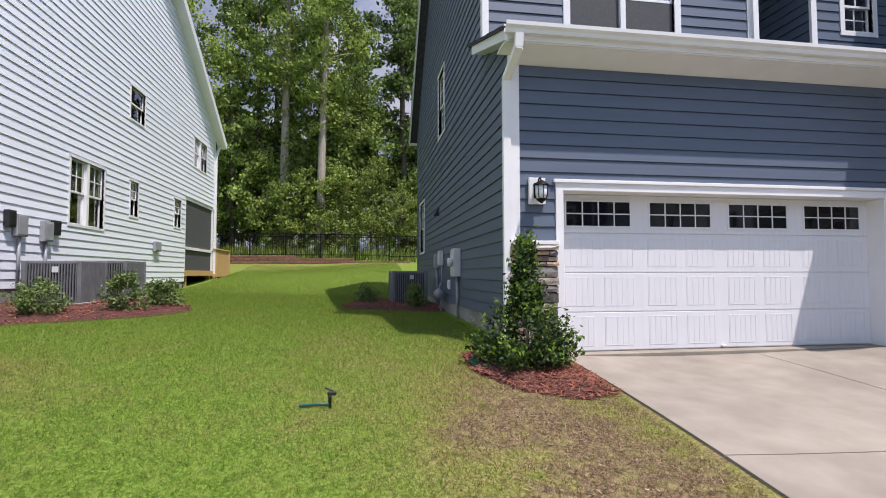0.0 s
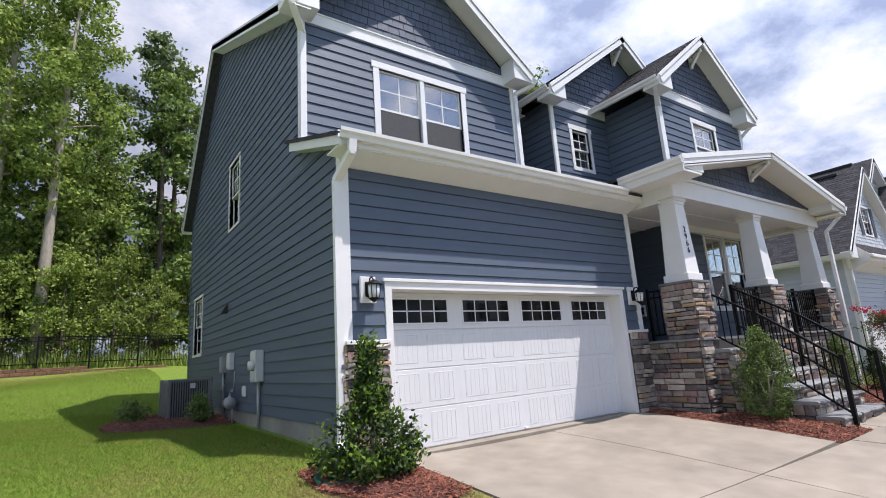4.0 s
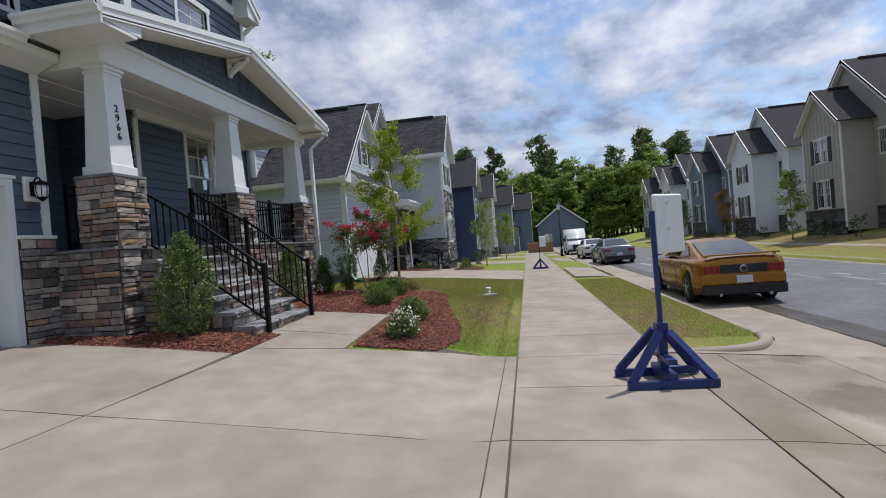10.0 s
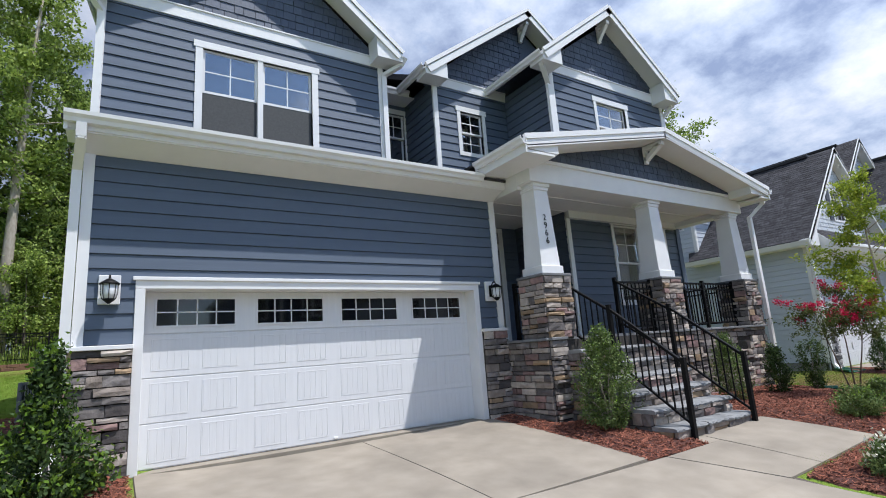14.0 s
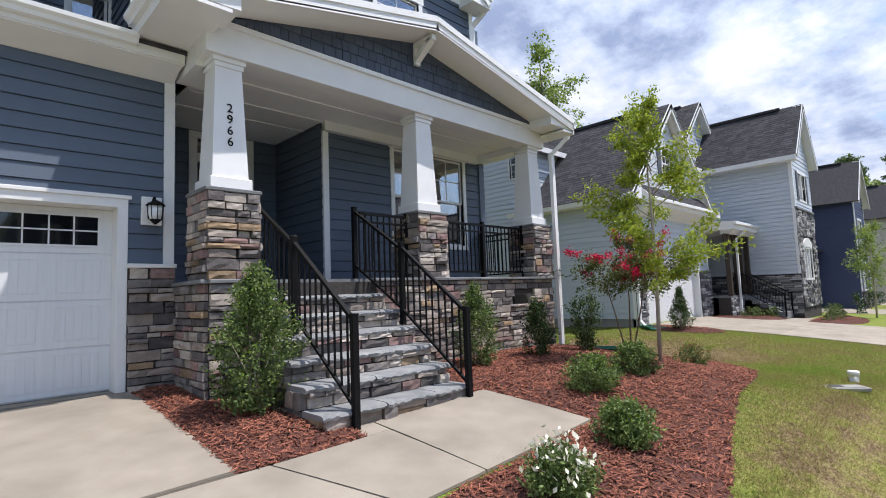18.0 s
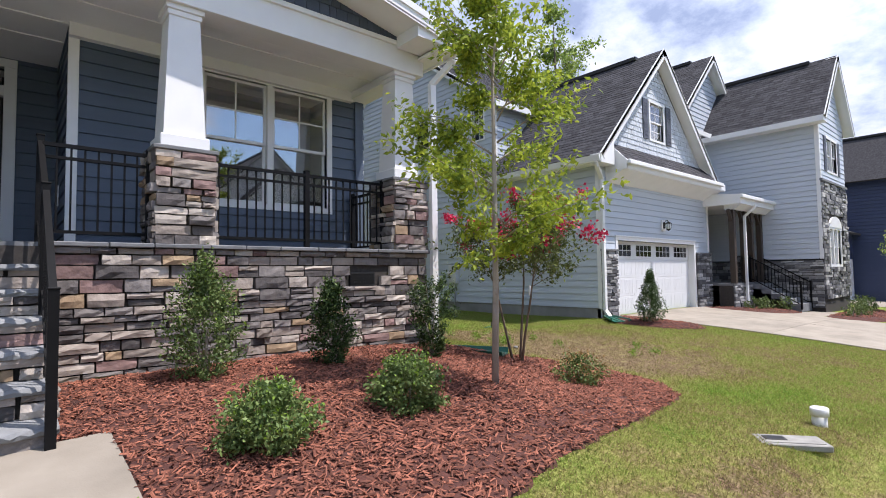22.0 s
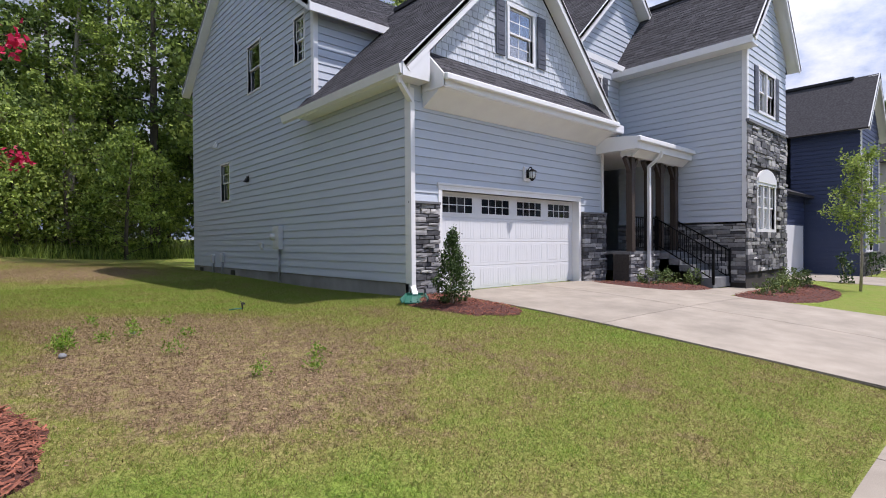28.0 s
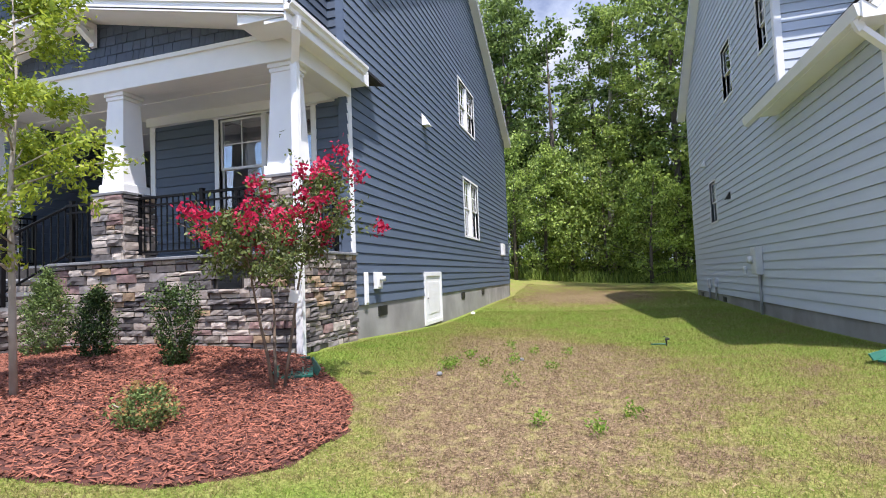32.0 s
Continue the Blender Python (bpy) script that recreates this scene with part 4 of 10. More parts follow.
# back and inner closing walls
BACK = Plane((0, ABR, 0), (1, 0, 0), (0, 1, 0))
wall("wall_back", A, BACK, [(6.0, -0.2), (AX1, -0.2), (AX1, 7.0), (6.0, 7.0)], SIDE_A, joined=True)
wall("wall_back", A, Plane((0, ABL, 0), (1, 0, 0), (0, 1, 0)), [(AX0, 0.3), (6.0, 0.3), (6.0, 6.2), (AX0, 6.2)], SIDE_A, joined=True)
wall("wall_back_step", A, Plane((6.0, 0, 0), (0, 1, 0), (-1, 0, 0)), [(ABL, 0), (ABR, 0), (ABR, 7), (ABL, 7)], SIDE_A, joined=True)
# upper wall above the porch between the bay and the right side
wall("wall_upper_right", A, UP2, [(12.3, 4.3), (AX1, 4.3), (AX1, 7.0), (12.3, 7.0)], SIDE_A, z_start=4.36)
# unseen floor added inside, in the dark tone of the unlit rooms
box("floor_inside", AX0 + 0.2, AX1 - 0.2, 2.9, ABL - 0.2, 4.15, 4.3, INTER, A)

# porch wall, alcove and front door
PW = (10.55, 12.45, 1.98, 3.80)
wall("wall_porch", A, PORCHW, [(9.02, 1.2), (AX1, 1.2), (AX1, 4.2), (9.02, 4.2)], SIDE_A, [PW], z_start=1.24)
window(A, PORCHW, *PW, lights=2, grid=(2, 2), trim=0.09, head=0.10)
wall("wall_alcove_side", A, Plane((9.02, 0, 0), (0, 1, 0), (-1, 0, 0)), [(0.6, 1.2), (2.3, 1.2), (2.3, 4.2), (0.6, 4.2)], SIDE_A, z_start=1.24)
wall("wall_garage_side", A, Plane((6.5, 0, 0), (0, 1, 0), (1, 0, 0)), [(0.0, 0.0), (2.3, 0.0), (2.3, 4.2), (0.0, 4.2)], SIDE_A, z_start=1.24)
ALC = Plane((0, 2.3, 0), (1, 0, 0), (0, -1, 0))
DR = (7.52, 8.44, 1.24, 3.46)
TRS = (7.52, 8.44, 3.58, 3.84)
wall("wall_entry", A, ALC, [(6.5, 1.2), (9.02, 1.2), (9.02, 4.2), (6.5, 4.2)], SIDE_A, [DR, TRS], z_start=1.24)


def entry_door():
    d = box("door", DR[0] + 0.04, DR[1] - 0.04, 2.35, 2.395, DR[2], DR[3] - 0.03, DOORD, A, "dark stained front door with glazed upper half", 0.004)
    bm = bmesh.new()
    for q in ((DR[0] - 0.11, DR[0] + 0.03, DR[2], TRS[3] - 0.001, 0.0), (DR[1] - 0.03, DR[1] + 0.11, DR[2], TRS[3] - 0.001, 0.0), (DR[0] - 0.11, DR[1] + 0.11, TRS[3], 3.96, 0.002), (DR[0] + 0.031, DR[1] - 0.031, DR[3] - 0.03, TRS[2], 0.006)):
        add_box(bm, q[0], q[1], 2.25 + q[4], 2.36 - q[4], q[2], q[3], 0.003)
    part("door_surround", bm, WHITE, A, "white painted door surround with transom")
    bm = bmesh.new()
    xs = [DR[0] + 0.16 + 0.2 * i for i in range(4)]
    for i in range(4):
        add_box(bm, xs[0] + 0.2 * i - 0.012, xs[0] + 0.2 * i + 0.012, 2.338, 2.352, 2.16, 3.08)
    for z in (2.16, 2.47, 2.77, 3.08):
        add_box(bm, xs[0], xs[3], 2.338, 2.352, z - 0.012, z + 0.012)
    part("glazing_bar", bm, DOORD, d)
    g = box("pane", xs[0], xs[3], 2.3445, 2.3485, 2.16, 3.08, GLASSM, d)
    g2 = box("transom_pane", TRS[0] + 0.05, TRS[1] - 0.05, 2.34, 2.344, TRS[2] + 0.03, TRS[3] - 0.03, GLASSM, A, "clear transom glass")
    bm = bmesh.new()
    for x0, x1 in ((xs[0] + 0.0, xs[1] + 0.08), (xs[1] + 0.14, xs[3])):
        add_box(bm, x0, x1, 2.332, 2.35, 1.40, 2.02, 0.012)
    part("panel", bm, DOORD, d)
    tube("handle", [(DR[1] - 0.1, 2.29, 2.12), (DR[1] - 0.1, 2.27, 2.2), (DR[1] - 0.1, 2.27, 2.32), (DR[1] - 0.1, 2.29, 2.4)], 0.012, CHROME, d, "satin nickel pull handle")
    tube("deadbolt", [(DR[1] - 0.1, 2.35, 2.5), (DR[1] - 0.1, 2.31, 2.5)], 0.03, CHROME, d, "satin nickel deadbolt", 12)


entry_door()
# unseen partition added inside to keep the space behind the walls dark
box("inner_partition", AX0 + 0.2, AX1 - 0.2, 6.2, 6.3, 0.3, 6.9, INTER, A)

# ---- roofs
OV = 0.45


def fascia(a, b, h=0.19, w=0.035):
    beam("fascia", a, b, w, h, WHITE, A)


def gable(yw, xl, xr, zeave, xp, zp, ov, yback, yl, yr):
    """A front gable roof: two slopes from a wall at yw back to yback, white rake boards, soffits and shingle slopes."""
    yf = yw - ov
    for sgn, xe, ye in ((-1, xl, yl), (1, xr, yr)):
        e = Vector((xe, yf, zeave))
        p = Vector((xp, yf, zp))
        roof_plane("roof", A, [(xe, yf + 0.004, zeave + 0.045), (xe, ye, zeave + 0.045), (xp, yback, zp + 0.045), (xp, yf + 0.004, zp + 0.045)], 0.04)
        d = (p - e).normalized()
        n = Vector((-d.z, 0, d.x)) * (1 if d.x > 0 else -1)
        bm = bmesh.new()
        add_poly(bm, [e + n * 0.05, p + n * 0.05 , p - n * 0.17 + Vector((0, 0, -0.0)), e - n * 0.17], (0, 0.035, 0))
        add_poly(bm, [e + n * 0.06 + Vector((0, -0.02, 0)), p + n * 0.06 + Vector((0, -0.02, 0)), p - n * 0.02 + Vector((0, -0.02, 0)), e - n * 0.02 + Vector((0, -0.02, 0))], (0, 0.02, 0))
        part("rake_board", bm, WHITE, A)
        bm = bmesh.new()
        add_poly(bm, [e - n * 0.015, p - n * 0.015, p - n * 0.035, e - n * 0.035], (0, ov + 0.05, 0))
        part("soffit", bm, SOFFIT, A)
        # closed box at the eave end with gutter along the side
        s = -1 if sgn < 0 else 1
        slab("eave_return", [(xe - s * 0.003, yf + 0.04, zeave - 0.168), (xe - s * 0.55, yf + 0.04, zeave - 0.168), (xe - s * 0.55, yf + 0.04, zeave + 0.30), (xe - s * 0.003, yf + 0.04, zeave - 0.005)], (0, ov - 0.05, 0), WHITE, A)


def bracket(x, y, z, h=0.42, d=0.34, w=0.09):
    bm = bmesh.new()
    add_box(bm, x - w / 2, x + w / 2, y - 0.06, y, z - h, z, 0.006)
    add_box(bm, x - w / 2, x + w / 2, y - d, y - 0.05, z - 0.09, z, 0.006)
    add_beam(bm, (x, y - 0.03, z - h + 0.08), (x, y - d + 0.06, z - 0.06), w, 0.08, (0, -1, 0.6))
    part("bracket", bm, WHITE, A, "white timber gable bracket")


gable(1.41, -0.05, 5.36, 7.05, 2.68, 9.14, OV, 5.9, 1.15, 2.5)
gable(1.5, 5.95, 12.15, 7.02, 9.05, 9.33, OV, 6.5, 2.6, 1.9)
gable(0.0, 7.85, 12.48, 7.02, 10.16, 8.79, OV, 5.0, 1.6, 1.8)
bracket(9.05, 1.45, 9.06)
bracket(10.16, -0.04, 8.49)
# white bands under the gables
for pl, a, b, z in ((UP1, 0.31, 5.05, 6.86), (UP2, 6.36, 8.39, 6.88), (UP3, 8.39, 12.3, 6.92)):
    part_box(pl, "band_board", a, b, -0.04, 0.0, z, z + 0.2, WHITE, A)
    part_box(pl, "band_cap", a, b, -0.06, 0.0, z + 0.2, z + 0.225, WHITE, A)
# corner boards
for pl, u, z0, z1 in ((FRONT, 0.33, 1.46, 3.85), (UP1, 0.28, 4.6, 7.0), (UP1, 4.98, 4.68, 7.0), (UP2, 6.33, 4.7, 7.0), (UP3, 8.36, 4.35, 7.0), (UP3, 12.2, 4.35, 7.0), (PORCHW, 9.0, 1.24, 3.95), (PORCHW, 13.03, 1.24, 3.95)):
    part_box(pl, "corner_board", u, u + 0.11, -0.034, 0.02, z0, z1, WHITE, A)
part_box(FRONT, "corner_board", 6.38, 6.5, -0.034, 0.02, 1.24, 3.85, WHITE, A)
part_box(LEFT, "corner_board", -0.02, 0.10, -0.034, 0.02, 0.3, 4.2, WHITE, A)
part_box(LEFT, "corner_board", 1.40, 1.50, -0.034, 0.02, 4.7, 7.0, WHITE, A)
part_box(LEFT, "corner_board", ABL - 0.1, ABL, -0.034, 0.02, 0.42, 6.0, SIDE_A, A)
part_box(RIGHT, "corner_board", 0.58, 0.70, -0.034, 0.02, 1.15, 4.3, WHITE, A)
part_box(RIGHT, "corner_board", ABR - 0.1, ABR, -0.034, 0.02, 0.36, 7.0, SIDE_A, A)
for u in (2.72,):
    part_box(RECESS, "inner_corner", 5.05, 5.10, -0.03, 0.0, 4.86, 7.0, WHITE, A)
    part_box(RECESS, "inner_corner", 6.31, 6.36, -0.03, 0.0, 4.86, 7.0, SIDE_A, A)

# main roof
roof_plane("roof_main_front", A, [(AX0 - 0.3, 1.6, 7.25), (5.3, 1.6, 7.25), (5.3, 7.6, 9.95), (AX0 - 0.3, 7.6, 9.95)], 0.12, tabs=False)
roof_plane("roof_main_front", A, [(5.0, 2.36, 7.06), (6.3, 2.36, 7.06), (6.3, 7.6, 9.95), (5.0, 7.6, 9.95)], 0.1, tabs=False)
roof_plane("roof_main_back", A, [(AX0 - 0.3, ABL + 0.35, 5.8), (6.3, ABL + 0.35, 5.8), (6.3, 7.6, 9.95), (AX0 - 0.3, 7.6, 9.95)], 0.12, tabs=False)
roof_plane("roof_main_back", A, [(6.0, ABR + 0.35, 6.9), (AX1 + 0.3, ABR + 0.35, 6.9), (AX1 + 0.3, 9.2, 11.3), (6.0, 9.2, 11.3)], 0.12, tabs=False)
roof_plane("roof_main_rear", A, [(6.0, 1.75, 7.17), (12.3, 1.75, 7.17), (12.3, 9.2, 11.3), (6.0, 9.2, 11.3)], 0.12, tabs=False)
roof_plane("roof_main_side", A, [(12.3, 1.3, 6.92), (AX1 + 0.3, 1.3, 6.92), (AX1 + 0.3, 9.2, 11.3), (12.3, 9.2, 11.3)], 0.12, tabs=False)
# rakes on the two sides
for x, pts in ((AX0 - 0.28, [(1.0, 6.98), (7.6, 9.95), (ABL + 0.35, 5.8)]), (AX1 + 0.28, [(1.2, 6.9), (9.2, 11.3), (ABR + 0.35, 6.9)])):
    for (ya, za), (yb, zb) in zip(pts, pts[1:]):
        bm = bmesh.new()
        add_beam(bm, (x, ya, za - 0.07), (x, yb, zb - 0.07), 0.04, 0.22)
        part("rake_board", bm, WHITE, A)
        bm = bmesh.new()
        xi = AX0 if x < 5 else AX1
        add_poly(bm, [(x, ya, za - 0.16), (x, yb, zb - 0.16), (xi, yb, zb - 0.16), (xi, ya, za - 0.16)], (0, 0, 0.02))
        part("soffit", bm, SOFFIT, A)

# ---- skirt roof over the garage
roof_plane("skirt_roof", A, [(AX0 - 0.25, -0.42, 4.05), (6.6, -0.42, 4.05), (6.6, 1.6, 4.73), (AX0 - 0.25, 1.6, 4.73)], 0.04)
roof_plane("skirt_roof_recess", A, [(5.0, 1.2, 4.59), (8.5, 1.2, 4.59), (8.5, 2.9, 5.17), (5.0, 2.9, 5.17)], 0.04, tabs=False)
bm = bmesh.new()
add_box(bm, AX0 - 0.2, 6.5, -0.40, -0.36, 3.90, 4.04)
part("skirt_fascia", bm, WHITE, A)
box("skirt_soffit", AX0 - 0.2, 6.5, -0.38, 0.0, 3.885, 3.905, SOFFIT, A)
slab("frieze_board", [(AX0 - 0.02, -0.03, 3.76), (AX0 - 0.02, -0.36, 3.89), (AX0 - 0.02, 0.0, 3.89), (AX0 - 0.02, 0.0, 3.76)], (6.14, 0, 0), WHITE, A)
slab("skirt_end", [(AX0 - 0.22, -0.42, 3.88), (AX0 - 0.22, -0.42, 4.03), (AX0 - 0.22, 1.45, 4.71), (AX0 - 0.22, 1.45, 4.50)], (0.04, 0, 0), WHITE, A)
slab("skirt_end_soffit", [(AX0 - 0.2, -0.40, 3.89), (AX0, -0.40, 3.89), (AX0, 1.42, 4.50), (AX0 - 0.2, 1.42, 4.50)], (0, 0, 0.02), WHITE, A)


def gutter_run(a, b, out, name="gutter"):
    """A white K-style gutter; out: the way it faces."""
    a, b, o = Vector(a), Vector(b), Vector(out)
    up = Vector((0, 0, 1))
    prof = [(0, 0), (0.07, 0), (0.085, 0.045), (0.12, 0.075), (0.125, 0.12), (0.112, 0.12), (0.108, 0.08), (0.075, 0.055), (0.06, 0.012), (0.01, 0.012), (0.01, 0.12), (0, 0.12)]
    bm = bmesh.new()
    q = [a + o * x + up * z for x, z in prof]
    add_poly(bm, q, b - a)
    return part(name, bm, WHITE, A, "white seamless aluminium gutter")


def downspout(pts, name="downspout", house=None):
    bm = bmesh.new()
    for p, q in zip(pts, pts[1:]):
        add_beam(bm, p, q, 0.10, 0.072, (0, -1, 0.01) if abs((Vector(q) - Vector(p)).normalized().z) > 0.7 else (0, 0, 1))
    for p in pts[1:-1]:
        add_box(bm, p[0] - 0.044, p[0] + 0.044, p[1] - 0.033, p[1] + 0.033, p[2] - 0.04, p[2] + 0.04, 0.015)
    return part(name, bm, WHITE, house or A, "white downspout with elbows")


gutter_run((AX0 - 0.22, -0.40, 3.965), (5.98, -0.40, 3.965), (0, -1, 0))
downspout([(AX0 - 0.05, -0.46, 3.96), (AX0 - 0.05, -0.44, 3.8), (AX0 - 0.09, -0.03, 3.55), (AX0 - 0.09, -0.03, 0.30), (AX0 - 0.22, -0.16, 0.16)])
downspout([(0.0, 0.98, 7.0), (0.05, 1.02, 6.85), (0.33, 1.33, 6.6), (0.33, 1.33, 4.62)])
downspout([(5.42, 1.0, 7.0), (5.36, 1.1, 6.86), (5.09, 1.35, 6.7), (5.09, 1.35, 4.72)])
downspout([(7.85, -0.30, 6.98), (7.95, -0.25, 6.84), (8.32, -0.02, 6.6), (8.32, -0.02, 4.5)])
downspout([(12.50, -0.30, 7.0), (12.45, -0.2, 6.84), (12.34, 0.02, 6.6), (12.34, 0.02, 4.6)])
gutter_run((7.86, 1.5, 6.93), (7.86, -0.42, 6.93), (-1, 0, 0))
gutter_run((5.98, 2.8, 6.95), (5.98, 1.1, 6.95), (-1, 0, 0))
gutter_run((5.0, 2.36, 6.95), (6.2, 2.36, 6.95), (0, -1, 0))
box("recess_soffit", 5.05, 6.36, 2.3, 2.82, 6.93, 6.95, SOFFIT, A)

# ---- porch
PF, PB, PX0, PX1, PZ = -1.1, 0.6, 6.5, 13.2, 1.24
# beam along the front and the left end
box("porch_beam", PX0 + 0.02, PX1, PF + 0.06, PF + 0.40, 3.86, 4.24, WHITE, A, "", 0.004)
box("porch_beam_trim", PX0 - 0.02, PX1 + 0.03, PF + 0.02, PF + 0.44, 4.20, 4.26, WHITE, A)
box("porch_beam_side", PX0 + 0.02, PX0 + 0.36, PF + 0.40, 0.0, 3.80, 4.24, WHITE, A)
box("porch_beam_side", PX1 - 0.34, PX1, PF + 0.40, 0.6, 3.86, 4.24, WHITE, A)
box("porch_ceiling", PX0 + 0.3, PX1 - 0.3, PF + 0.38, 3.2, 3.98, 4.02, SOFFIT, A)
box("porch_beam_wall", 9.0, PX1 - 0.3, 0.48, 0.62, 3.82, 3.98, WHITE, A)
for y in (-0.15, 0.55, 1.2):
    box("ceiling_batten", PX0 + 0.36, PX1 - 0.34, y, y + 0.06, 3.965, 3.985, SOFFIT, A)
PGL, PGR, PGP, PGE, PGZ, PGY = 5.95, 13.44, 9.68, 4.30, 5.10, -1.62
for xe in (PGL, PGR):
    roof_plane("porch_roof", A, [(xe, PGY + 0.004, PGE + 0.035), (xe, 1.5, PGE + 0.035), (PGP, 1.5, PGZ + 0.035), (PGP, PGY + 0.004, PGZ + 0.035)], 0.03)
    e, p = Vector((xe, PGY, PGE)), Vector((PGP, PGY, PGZ))
    d = (p - e).normalized()
    n = Vector((-d.z, 0, d.x)) * (1 if d.x > 0 else -1)
    bm = bmesh.new()
    add_poly(bm, [e + n * 0.05, p + n * 0.05, p - n * 0.16, e - n * 0.16], (0, 0.035, 0))
    add_poly(bm, [e + n * 0.06 - Vector((0, 0.02, 0)), p + n * 0.06 - Vector((0, 0.02, 0)), p - n * 0.03 - Vector((0, 0.02, 0)), e - n * 0.03 - Vector((0, 0.02, 0))], (0, 0.02, 0))
    part("rake_board", bm, WHITE, A)
    bm = bmesh.new()
    add_poly(bm, [e - n * 0.12, p - n * 0.12, p - n * 0.14, e - n * 0.14], (0, 0.55, 0))
    part("soffit", bm, SOFFIT, A)
    s = -1 if xe < 8 else 1
    slab("eave_return", [(xe - s * 0.035, PGY + 0.04, PGE - 0.155), (xe - s * 0.75, PGY + 0.04, PGE - 0.155), (xe - s * 0.75, PGY + 0.04, PGE + 0.08), (xe - s * 0.035, PGY + 0.04, PGE - 0.005)], (0, 0.50, 0), WHITE, A)
PGW = Plane((0, PF + 0.05, 0), (1, 0, 0), (0, -1, 0))
pw = wall("gable_wall_entry", A, PGW, [(6.5, 4.24), (13.2, 4.24), (PGP, 5.02)], SHING_A, skip_boards=True, thick=0.08)
shingles(pw, PGW, [(6.6, 4.27), (13.1, 4.27), (PGP, 5.06)], SHING_A, seed=7, expo=0.15, width=0.16)
bracket(PGP, PF, 4.92, 0.36, 0.44, 0.10)
gutter_run((PGL + 0.02, -0.36, 4.19), (PGL + 0.02, -1.64, 4.19), (-1, 0, 0))
box("eave_fascia", PGL + 0.0, PGL + 0.03, -1.62, -0.3, 4.06, 4.31, WHITE, A)
gutter_run((PGR - 0.02, 0.6, 4.19), (PGR - 0.02, -1.64, 4.19), (1, 0, 0))
box("eave_fascia", PGR - 0.03, PGR, -1.62, 0.8, 4.06, 4.31, WHITE, A)
downspout([(13.48, -1.45, 4.18), (13.46, -1.43, 4.04), (13.26, -1.17, 3.72), (13.26, -1.17, -0.22), (13.34, -1.37, -0.34)])
box("eave_left_soffit", PGL + 0.02, PX0 + 0.1, PGY + 0.03, 0.0, 4.08, 4.12, WHITE, A)
box("eave_right_soffit", PX1 - 0.1, PGR - 0.02, PGY + 0.03, 0.8, 4.08, 4.12, WHITE, A)

# tapered pillars
COLX = (6.81, 9.92, 12.90)


def pillar(cx):
    cy = PF + 0.30
    bm = bmesh.new()
    lo, hi, z0, z1 = 0.215, 0.155, 2.30, 3.78
    vs = [bm.verts.new((cx + sx * w, cy + sy * w, z)) for z, w in ((z0, lo), (z1, hi)) for sx, sy in ((-1, -1), (1, -1), (1, 1), (-1, 1))]
    for i in range(4):
        bm.faces.new((vs[i], vs[(i + 1) % 4], vs[4 + (i + 1) % 4], vs[4 + i]))
    bm.faces.new(vs[4:]), bm.faces.new(vs[:4][::-1])
    p = part("pillar", bm, WHITE, A, "white tapered square porch pillar")
    box("plinth", cx - 0.245, cx + 0.245, cy - 0.245, cy + 0.245, 2.27, 2.41, WHITE, p, "", 0.008)
    box("necking", cx - 0.175, cx + 0.175, cy - 0.175, cy + 0.175, 3.74, 3.80, WHITE, p, "", 0.006)
    box("capital", cx - 0.195, cx + 0.195, cy - 0.195, cy + 0.195, 3.80, 3.86, WHITE, p, "", 0.006)
    return p


for cx in COLX:
    pillar(cx)


# ---------------------------------------------------------------- garage doors, shared by two houses
def ring_frame(bm, a, b, z0, z1, f, y0, y1):
    """A rectangular frame of width f between y0 (front) and y1 (back), as one closed ring."""
    rows = []
    for y, g_ in ((y0, 0.0015), (y1, 0.0)):
        for u0, u1, v0, v1 in ((a + g_, b - g_, z0 + g_, z1 - g_), (a + f - g_, b - f + g_, z0 + f - g_, z1 - f + g_)):
            rows.append([bm.verts.new(p) for p in ((u0, y, v0), (u1, y, v0), (u1, y, v1), (u0, y, v1))])
    fo, fi, bo, bi = rows
    for k in range(4):
        n_ = (k + 1) % 4
        for p, q in ((fo, fi), (bo, fo), (fi, bi), (bi, bo)):
            bm.faces.new((p[k], p[n_], q[n_], q[k]))


